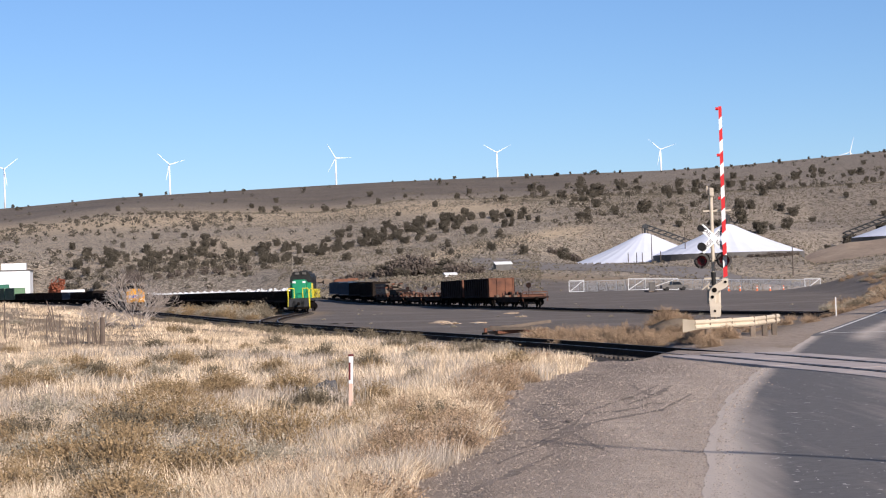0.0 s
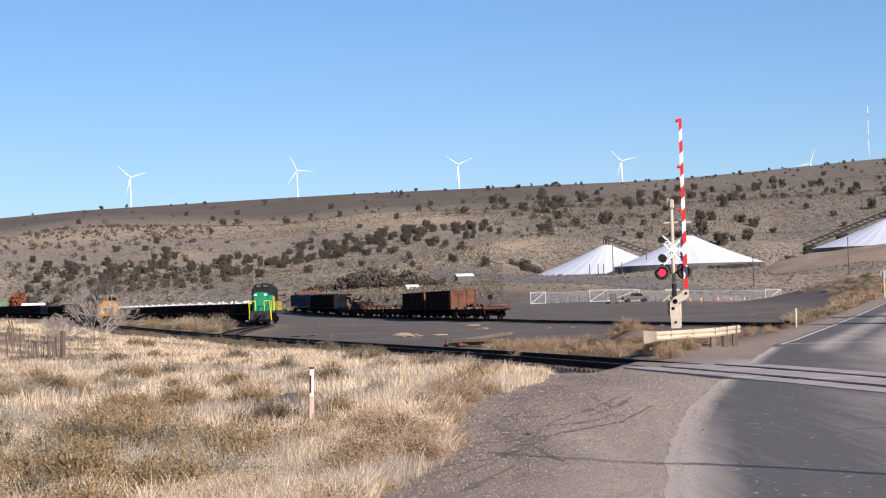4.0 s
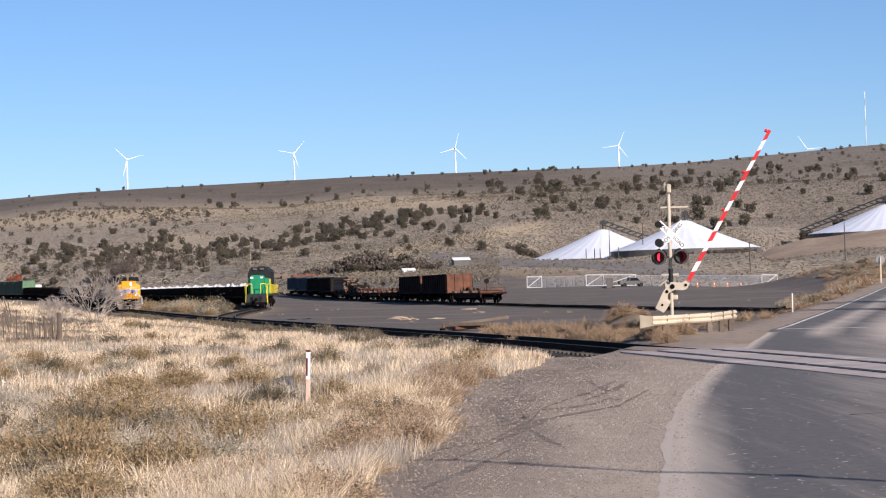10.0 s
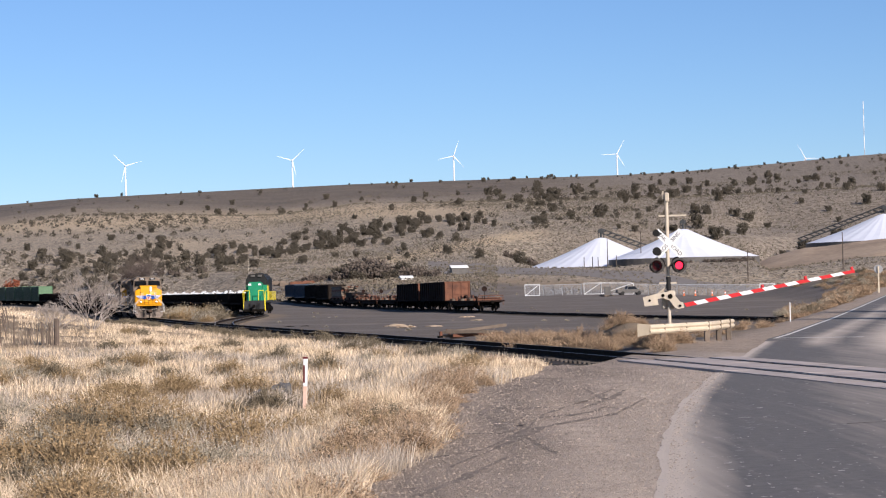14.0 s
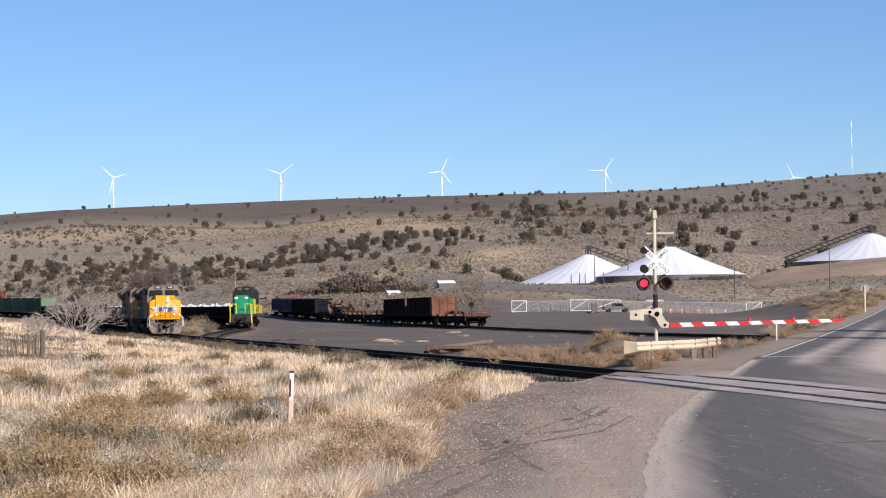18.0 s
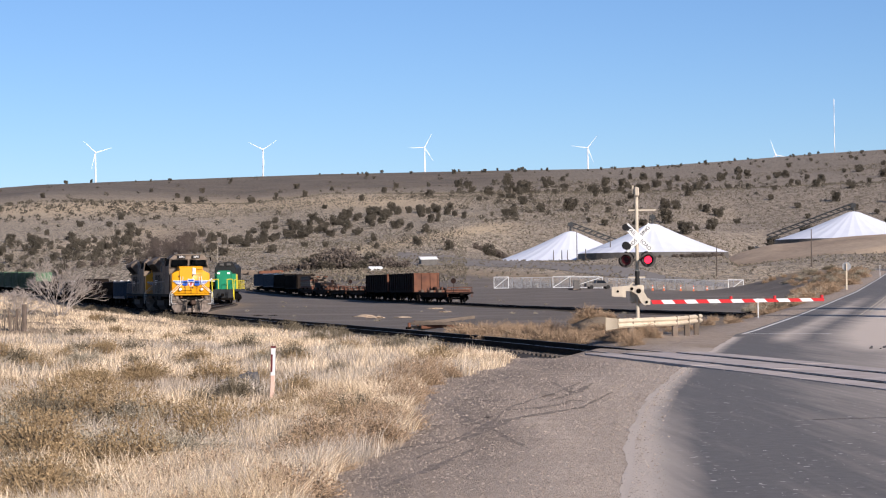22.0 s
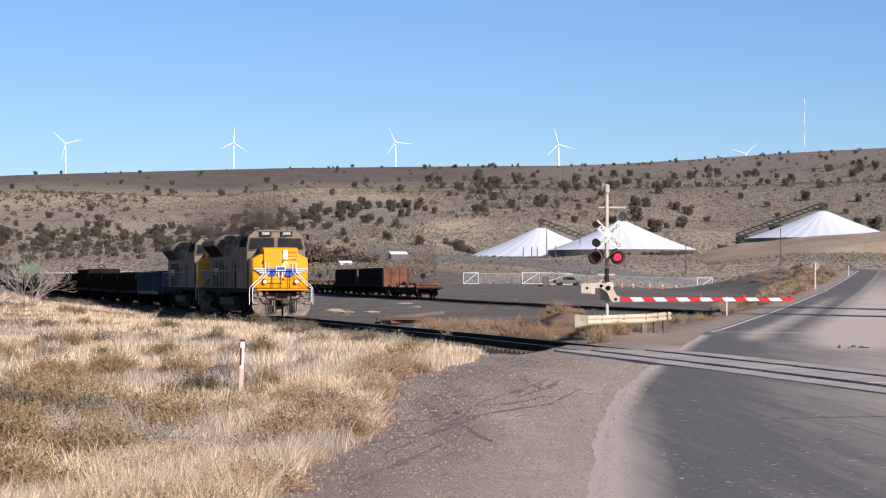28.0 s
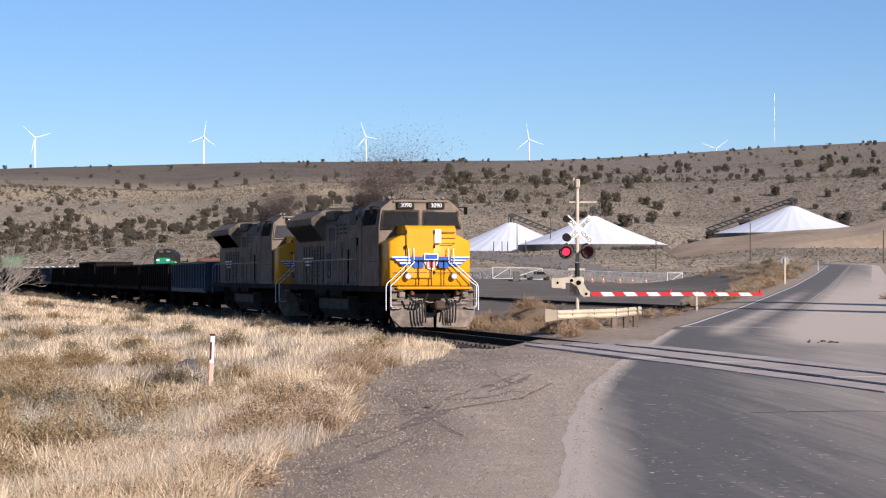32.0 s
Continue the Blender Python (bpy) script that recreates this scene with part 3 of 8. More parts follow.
def asphalt_material():
    m = mat("asphalt", (0.108, 0.100, 0.093), (0.165, 0.153, 0.141), 6.0, 0.85, bump=0.4, fine=70, coords="world", amount=0.7)
    nt = m.node_tree
    n, lk = nt.nodes, nt.links.new
    b = n["Principled BSDF"]
    old = b.inputs["Base Color"].links[0].from_socket
    dust = n.new("ShaderNodeAttribute")
    dust.attribute_name = "dusty"
    geo = n.new("ShaderNodeNewGeometry").outputs["Position"]
    mp = n.new("ShaderNodeMapping")
    mp.inputs["Rotation"].default_value = (0, 0, radians(11))
    mp.inputs["Scale"].default_value = (1.3, 0.10, 1)
    lk(geo, mp.inputs["Vector"])
    st = n.new("ShaderNodeTexNoise")
    st.inputs["Scale"].default_value = 1.0
    st.inputs["Detail"].default_value = 6
    lk(mp.outputs[0], st.inputs["Vector"])
    ma = n.new("ShaderNodeMath")
    ma.operation = "MULTIPLY_ADD"
    lk(st.outputs[0], ma.inputs[0])
    ma.inputs[1].default_value = 0.4
    lk(dust.outputs["Fac"], ma.inputs[2])
    mp2 = n.new("ShaderNodeMapping")
    mp2.inputs["Rotation"].default_value = (0, 0, radians(11))
    mp2.inputs["Scale"].default_value = (7.0, 0.25, 1)
    lk(geo, mp2.inputs["Vector"])
    s2 = n.new("ShaderNodeTexNoise")
    s2.inputs["Scale"].default_value = 1.0
    s2.inputs["Detail"].default_value = 5
    lk(mp2.outputs[0], s2.inputs["Vector"])
    mb = n.new("ShaderNodeMath")
    mb.operation = "MULTIPLY_ADD"
    lk(s2.outputs[0], mb.inputs[0])
    mb.inputs[1].default_value = 0.34
    lk(ma.outputs[0], mb.inputs[2])
    mr = n.new("ShaderNodeMapRange")
    mr.inputs[1].default_value, mr.inputs[2].default_value = 0.40, 1.05
    lk(mb.outputs[0], mr.inputs[0])
    mx = n.new("ShaderNodeMix")
    mx.data_type = "RGBA"
    lk(mr.outputs[0], mx.inputs[0])
    lk(old, mx.inputs[6])
    mx.inputs[7].default_value = (0.55, 0.462, 0.378, 1)
    fl = n.new("ShaderNodeTexNoise")
    fl.inputs["Scale"].default_value = 1.0
    fl.inputs["Detail"].default_value = 3
    fm = n.new("ShaderNodeMapping")
    fm.inputs["Rotation"].default_value = (0, 0, radians(60))
    fm.inputs["Scale"].default_value = (5.0, 8.0, 1)
    lk(geo, fm.inputs["Vector"])
    lk(fm.outputs[0], fl.inputs["Vector"])
    fr = n.new("ShaderNodeMapRange")
    fr.inputs[1].default_value, fr.inputs[2].default_value = 0.68, 0.71
    lk(fl.outputs[0], fr.inputs[0])
    mf = n.new("ShaderNodeMix")
    mf.data_type = "RGBA"
    lk(fr.outputs[0], mf.inputs[0])
    lk(mx.outputs[2], mf.inputs[6])
    mf.inputs[7].default_value = (0.40, 0.37, 0.34, 1)
    lk(mf.outputs[2], b.inputs["Base Color"])
    return m


def build_road():
    m = asphalt_material()
    ys = np.concatenate([np.arange(-40, 80, 0.5), np.arange(80, 271, 2.0)])
    us = np.array([-0.1, 0.0, 0.12, 0.4, 0.8, 1.2, 1.75, 2.3, 2.7, 3, 3.3, 3.6, 4.2, 5, 6, 6.6, 8, 11, 15, 19])
    vs, fs, dust = [], [], []
    for k, y in enumerate(ys):
        l = float(_road_left(y))
        wide = float(np.interp(y, [-40, 30, 60, 110, 160, 345], [1.0, 1.0, 1.0, 0.7, 0.15, 0.0]))
        near = float(np.interp(y, [14, 30, 44, 54], [1.0, 1.0, 0.5, 0.0]))
        for u in us:
            w = u if u <= 6.6 else 6.6 + (u - 6.6) * wide
            jag = (0.5 * math.sin(y * 0.9) + 0.4 * math.sin(y * 2.3 + 1.0) + 0.3 * math.sin(y * 5.1)) * (u < 0.05) * (y < 50)
            vs.append((l + w + jag * 0.05, y * K, float(_road_z(y)) + float(np.interp(u, [-0.1, 0.4, 1.2], [-0.026, -0.004, 0.012]) if y < 54 else 0.012)))
            dd = max(0, 0.85 - u / float(np.interp(y, [13, 19, 27, 33], [0.85, 0.75, 0.45, 0.3]))) if y < 54 else 0.0
            dd = max(dd, float(np.interp(u, [2.7, 4.2, 7], [0, 0.75, 0.95])) * float(np.interp(y, [36, 46, 120, 200], [0, 1, 0.8, 0.25])))
            dd = max(dd, float(np.interp(u, [4.5, 8], [0, 0.7])) * float(np.interp(y, [22, 34, 46], [0, 1, 1])))
            dd = max(dd, 0.40 * float(np.interp(u, [1.5, 5], [0, 1])) * float(np.interp(y, [46, 54], [1, 0])))
            # worn pale strip between the wheel paths of the left lane
            dd = max(dd, 0.62 * math.exp(-((u - 1.9) / 0.5) ** 2) * float(np.interp(y, [46, 52, 90, 130], [0, 1, 0.8, 0])))
            dust.append(dd)
        if k:
            n = len(us)
            for q in range(n - 1):
                o = (k - 1) * n + q
                fs.append((o, o + 1, o + n + 1, o + n))
    n0, n, rows = len(vs), len(us), len(ys)
    vs += [(x, y, z - 0.25) for x, y, z in vs]
    for r in range(rows - 1):
        fs.append((r * n, (r + 1) * n, n0 + (r + 1) * n, n0 + r * n))
        fs.append((r * n + n - 1, n0 + r * n + n - 1, n0 + (r + 1) * n + n - 1, (r + 1) * n + n - 1))
    road = raw("road", vs, fs, m)
    a = road.data.attributes.new("dusty", "FLOAT", "POINT")
    a.data.foreach_set("value", np.array(dust + dust, np.float32))
    tagged(road, "two-lane worn asphalt road with dusty edges crossing the rails", "road", kind="structure")

    def line(name, off, w, y0, y1, material, label):
        ys2 = np.arange(y0, y1, 1.0)
        v, f = [], []
        for k, y in enumerate(ys2):
            l = float(_road_left(y)) + off
            zz = float(_road_z(y)) + 0.017
            v += [(l - w / 2, y * K, zz), (l + w / 2, y * K, zz)]
            if k:
                f.append((2 * k - 2, 2 * k - 1, 2 * k + 1, 2 * k))
        ob = raw(name, v, f, material, road)
        ob["label"] = label
    line("edge_line", 0.12, 0.13, 56, 268, M_LINEWHITE, "faded white edge line")
    line("centre_line", 3.22, 0.09, 76, 268, M_LINEYELLOW, "faded yellow centre line")
    line("centre_line", 3.50, 0.09, 82, 268, M_LINEYELLOW, "faded yellow centre line")
    flecks = np.random.RandomState(62)
    vs, fs = [], []
    for k in range(900):
        y = 1 / flecks.uniform(1 / 34, 1 / 13.0)
        u = flecks.uniform(0.5, 7.5)
        w, d = 0.006 + 0.03 * flecks.rand() ** 4, 0.008 + 0.03 * flecks.rand() ** 2
        if k % 9 == 0:
            w *= 3
        x = float(_road_left(y)) + u
        zz = float(_road_z(y)) + 0.0155
        o = len(vs)
        t = flecks.uniform(-0.02, 0.02)
        vs += [(x - w, y * K - d + t, zz), (x + w * 0.8, y * K - d - t, zz), (x + w, y * K + d, zz), (x - w * 0.7, y * K + d + t, zz)]
        fs.append((o, o + 1, o + 2, o + 3))
    tagged(raw("paint_flecks", vs, fs, M_FLECK, road, "pale chips scattered on the asphalt"), kind="stuff")
    rnd = random.Random(33)
    for y0, u0, du, n in ((27.5, 4.0, 0.16, 9), (25.6, 5.2, 0.14, 14), (22.0, 6.6, 0.12, 10), (21.0, 2.3, 0.32, 10)):
        v, f = [], []
        y, u = y0, u0
        for k in range(n):
            xx = float(_road_left(y)) + u
            zz = float(_road_z(y)) + 0.0145
            w = 0.014 + 0.03 * rnd.random() ** 2
            v += [(xx, y * K - w, zz), (xx, y * K + w, zz)]
            if k:
                f.append((2 * k - 2, 2 * k, 2 * k + 1, 2 * k - 1))
            y += rnd.uniform(-0.22, 0.12)
            u += du * rnd.uniform(0.6, 1.4)
        raw("crack", v, f, M_DARK, road, "thin dark crack")
    v = [(13.3, 78.0, 0.017), (16.2, 76.6, 0.017), (16.24, 77.0, 0.017), (13.34, 78.4, 0.017)]
    raw("stop_line", v, [(0, 1, 2, 3)], M_LINEWHITE, road, "thin worn white stop line")
    return road


build_ground()
build_road()


# ---- railway tracks ----
RAIL = [(-0.07, 0), (0.07, 0), (0.07, 0.015), (0.012, 0.03), (0.012, 0.12), (0.036, 0.13), (0.036, 0.17), (-0.036, 0.17), (-0.036, 0.13), (-0.012, 0.12), (-0.012, 0.03), (-0.07, 0.015)]


def build_track(name, fx, fz, y0, y1, label, ties_as_parts, bed=True, pan=None):
    t = thing(name, Matrix(), label, "railway track", kind="structure")
    ys = np.concatenate([np.arange(y0, min(y1, 150), 1.5), np.arange(max(y0, 150), y1 + 0.1, 5.0)])
    xs = np.array([float(fx(y)) for y in ys])
    zs = np.array([float(fz(y)) for y in ys])
    tx, ty = np.gradient(xs), np.gradient(ys)
    ln = np.hypot(tx, ty)
    nx, ny = ty / ln, -tx / ln
    for side in (-0.7525, 0.7525):
        vs, fs, k = [], [], len(RAIL)
        for i in range(len(ys)):
            for u, v in RAIL:
                vs.append((xs[i] + nx[i] * (side + u), ys[i] + ny[i] * (side + u), zs[i] - 0.17 + v))
            if i:
                for q in range(k):
                    a, b = (i - 1) * k + q, (i - 1) * k + (q + 1) % k
                    fs.append((a, b, b + k, a + k))
        rail = raw("rail", vs, fs, M_STEEL, t)
        vs, fs = [], []
        for i in range(len(ys)):
            for u in (-0.03, 0.03):
                vs.append((xs[i] + nx[i] * (side + u), ys[i] + ny[i] * (side + u), zs[i] + 0.003))
            if i:
                fs.append((2 * i - 2, 2 * i - 1, 2 * i + 1, 2 * i))
        raw("running_surface", vs, fs, M_RAILTOP, rail, "shiny worn rail head")
    if bed:
        prof = [(-2.7, -0.52), (-1.75, -0.25), (-0.6, -0.22), (0.6, -0.22), (1.75, -0.25), (2.7, -0.52)]
        vs, fs, k = [], [], len(prof)
        for i in range(len(ys)):
            for u, v in prof:
                vs.append((xs[i] + nx[i] * u, ys[i] + ny[i] * u, zs[i] + v + 0.02 * math.sin(i * 2.1 + u * 3)))
            if i:
                for q in range(k - 1):
                    a = (i - 1) * k + q
                    fs.append((a, a + 1, a + k + 1, a + k))
        raw("ballast_bed", vs, fs, M_BALLAST, t)
    bm = B()
    box(bm, (0, 0, 0), (2.6, 0.22, 0.16), bevel=0.012)
    tie = bpy.data.meshes.new("tie")
    bm.to_mesh(tie)
    bm.free()
    tie.materials.append(M_TIE)
    s, rest_v, rest_f, count = 0.0, [], [], 0
    for i in range(len(ys) - 1):
        seg = math.hypot(xs[i + 1] - xs[i], ys[i + 1] - ys[i])
        while s < seg:
            u = s / seg
            x, y, z = xs[i] + (xs[i + 1] - xs[i]) * u, ys[i] + (ys[i + 1] - ys[i]) * u, zs[i] + (zs[i + 1] - zs[i]) * u
            ang = math.degrees(math.atan2(ny[i], nx[i])) + random.uniform(-1.2, 1.2)
            s += 0.55
            if pan and pan(x, y):
                continue
            if ties_as_parts and count < 290:
                o = child("tie", tie, t)
                o.matrix_basis = pose(x, y, z - 0.252 + random.uniform(-0.015, 0.01), 0, 0, ang)
                count += 1
            else:
                m = pose(x, y, z - 0.25, 0, 0, ang)
                o = len(rest_v)
                for c in ((-1.3, -0.11, 0.08), (1.3, -0.11, 0.08), (1.3, 0.11, 0.08), (-1.3, 0.11, 0.08), (-1.3, -0.11, -0.08), (1.3, -0.11, -0.08), (1.3, 0.11, -0.08), (-1.3, 0.11, -0.08)):
                    rest_v.append(m @ Vector(c))
                rest_f += [tuple(o + q for q in f) for f in ((0, 1, 2, 3), (4, 7, 6, 5), (0, 4, 5, 1), (1, 5, 6, 2), (2, 6, 7, 3), (3, 7, 4, 0))]
        s -= seg
    if rest_v:
        tagged(raw("far_ties", rest_v, rest_f, M_TIE, t), kind="stuff")
    return t


def on_road(x, y):
    return float(road_left(y)) - 1.3 < x < float(road_left(y)) + 20


build_track("main_track", main_x, rail_z, -20, 880, "straight main railway track on dark ballast with creosoted ties", True, pan=on_road)


def side_z(fx):
    return lambda y: float(ground_z(float(fx(y)), y)) + 0.24


build_track("siding_track", siding_x, lambda y: side_z(siding_x)(y), 168, 570, "siding leaving the main track by a switch", False, bed=False)
build_track("yard_track", yard_x, lambda y: side_z(yard_x)(y), 132, 555, "rusty yard track sunk in dark gravel", False, bed=False)


def build_crossing():
    """Concrete panels between and beside the rails where the road crosses."""
    t = thing("crossing_panels", Matrix(), "worn pale crossing panels flush with the rails", "level crossing", kind="structure")
    ys = np.arange(0.5, 60.0, 2.4)
    for y in ys:
        for lo, hi in ((-1.6, -0.90), (-0.58, 0.58), (0.90, 1.6)):
            x0, x1 = float(main_x(y)), float(main_x(y + 2.36))
            if not on_road(x0, y):
                continue
            d = Vector((x1 - x0, 2.36)).normalized()
            nn = Vector((d.y, -d.x))
            c = [(x0 + nn.x * lo, y + nn.y * lo), (x0 + nn.x * hi, y + nn.y * hi), (x1 + nn.x * hi, y + 2.36 + nn.y * hi), (x1 + nn.x * lo, y + 2.36 + nn.y * lo)]
            dz = random.uniform(-0.004, 0.004)
            vs = [(p[0], p[1], 0.022 + dz) for p in c] + [(p[0], p[1], -0.2) for p in c]
            raw("panel", vs, [(0, 1, 2, 3)[::-1], (0, 1, 5, 4), (1, 2, 6, 5), (2, 3, 7, 6), (3, 0, 4, 7)], M_PANEL, t)


build_crossing()


def flangeways():
    """The dark slots beside the rails where the road crosses, with the worn rail heads in them."""
    t = thing("flangeway", Matrix(), "dark rail slots across the worn road", "level crossing", kind="structure")
    ys = [y for y in np.arange(0.5, 62.0, 2.0) if on_road(float(main_x(y)), y)]
    for side in (-0.7525, 0.7525):
        for name, w, z, m in (("slot", 0.15, 0.0185, M_DARK), ("rail_head", 0.034, 0.0245, M_RAILTOP)):
            vs, fs = [], []
            for k, y in enumerate(ys):
                x = float(main_x(y))
                dx = (float(main_x(y + 1)) - x)
                nrm = Vector((1, -dx)).normalized()
                for u in (side - w, side + w):
                    vs.append((x + nrm.x * u, y + nrm.y * u, z))
                if k:
                    fs.append((2 * k - 2, 2 * k - 1, 2 * k + 1, 2 * k))
            raw(name, vs, fs, m, t)


flangeways()

# ---- rolling stock ----
def wheelset(bm, x, r, gauge=0.75):
    for s in (-1, 1):
        rod(bm, (x, s * (gauge - 0.06), r), (x, s * (gauge + 0.06), r), r, 18)
        rod(bm, (x, s * (gauge - 0.10), r), (x, s * (gauge - 0.06), r), r + 0.03, 18)
    rod(bm, (x, -0.8, r), (x, 0.8, r), 0.08, 8)


def truck(parent, cx, axles, r, side_y=1.0):
    """A bogie: side frames, bolster, springs and wheelsets."""
    bm = B()
    a, b = min(axles), max(axles)
    for s in (-1, 1):
        prism(bm, [(a - 0.45, r - 0.12), (a - 0.45, r + 0.22), ((a + b) / 2 - 0.5, r + 0.38), ((a + b) / 2 + 0.5, r + 0.38), (b + 0.45, r + 0.22), (b + 0.45, r - 0.12), (b, r - 0.05), ((a + b) / 2 + 0.4, r - 0.26), ((a + b) / 2 - 0.4, r - 0.26), (a, r - 0.05)], s * side_y - 0.07, s * side_y + 0.07)
        for x in axles:
            box(bm, (x, s * (side_y + 0.1), r), (0.26, 0.1, 0.26))
    box(bm, (cx, 0, r + 0.25), (0.5, 2 * side_y, 0.3))
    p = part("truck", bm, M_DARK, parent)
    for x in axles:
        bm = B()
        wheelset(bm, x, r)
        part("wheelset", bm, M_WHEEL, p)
    return p


def coupler(parent, x, s):
    bm = B()
    box(bm, (x, 0, 0.88), (0.7, 0.22, 0.22), bevel=0.03)
    box(bm, (x + s * 0.35, 0.05, 0.88), (0.28, 0.36, 0.32), bevel=0.06)
    return part("coupler", bm, M_DARK, parent)


def gondola(name, m, paint, label, length=15.2, top=3.15, ribs=14, width=3.0, group="gondola cars", end_paint=None, load=None):
    t = thing(name, m, label, "gondola car", group)
    hl = length / 2 - 0.45
    w = width / 2
    z0 = 1.05
    for s in (-1, 1):
        bm = B()
        box(bm, (0, s * (w - 0.06), (z0 + top) / 2), (2 * hl, 0.05, top - z0))
        box(bm, (0, s * (w - 0.03), z0 + 0.05), (2 * hl, 0.14, 0.22))
        sw = part("side_wall", bm, paint, t)
        bm = B()
        box(bm, (0, s * (w - 0.02), top - 0.06), (2 * hl, 0.14, 0.12), bevel=0.02)
        part("top_chord", bm, paint, sw)
    for s in (-1, 1):
        bm = B()
        box(bm, (s * hl, 0, (z0 + top) / 2), (0.06, width - 0.08, top - z0))
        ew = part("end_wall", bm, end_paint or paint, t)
        bm = B()
        box(bm, (s * (hl + 0.03), 0, top - 0.07), (0.12, width, 0.14), bevel=0.02)
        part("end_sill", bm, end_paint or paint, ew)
        for q in (0.33, 0.66):
            bm = B()
            box(bm, (s * (hl + 0.05), 0, z0 + q * (top - z0)), (0.09, width - 0.15, 0.10))
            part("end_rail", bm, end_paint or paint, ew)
        for y in (-1.38, -0.5, 0.5, 1.38):
            bm = B()
            box(bm, (s * (hl + 0.06), y * width / 3.0, (z0 + top) / 2), (0.14, 0.10, top - z0 - 0.02))
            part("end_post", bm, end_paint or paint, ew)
    rib = bpy.data.meshes.new("rib")
    bm = B()
    prism(bm, [(-0.07, z0), (0.07, z0), (0.05, top - 0.1), (-0.05, top - 0.1)], 0.0, 0.09)
    bm.to_mesh(rib)
    bm.free()
    rib.materials.append(paint)
    for k in range(ribs):
        x = -hl + 0.12 + k * (2 * hl - 0.24) / (ribs - 1)
        for s in (-1, 1):
            o = child("rib", rib, t)
            o.location = (x, s * (w - 0.035) - (0.09 if s < 0 else 0), 0)
    bm = B()
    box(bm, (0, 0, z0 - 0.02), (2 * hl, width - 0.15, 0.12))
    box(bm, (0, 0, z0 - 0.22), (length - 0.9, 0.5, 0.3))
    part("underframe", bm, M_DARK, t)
    for s in (-1, 1):
        bm = B()
        for k in range(5):
            box(bm, (s * (hl - 0.25), -s * (w + 0.05), z0 + 0.1 + k * 0.36), (0.4, 0.03, 0.03))
        part("ladder", bm, M_DARK, t)
    for s in (-1, 1):
        cx = s * (hl - 1.7)
        truck(t, cx, [cx - 0.88, cx + 0.88], 0.42)
        coupler(t, s * (length / 2 - 0.2), s)
    if load:
        load(t, hl, w, top)
    return t


def text_mesh(body, size, material, parent, m, name="lettering", label=""):
    cu = bpy.data.curves.new(name, "FONT")
    cu.body = body
    cu.size = size
    cu.align_x, cu.align_y = "CENTER", "CENTER"
    cu.extrude = 0.004
    tmp = new(name, cu)
    me = bpy.data.meshes.new_from_object(tmp)
    bpy.data.objects.remove(tmp)
    bpy.data.curves.remove(cu)
    me.materials.clear()
    me.materials.append(material)
    ob = child(name, me, parent, label)
    ob.matrix_basis = m
    return ob


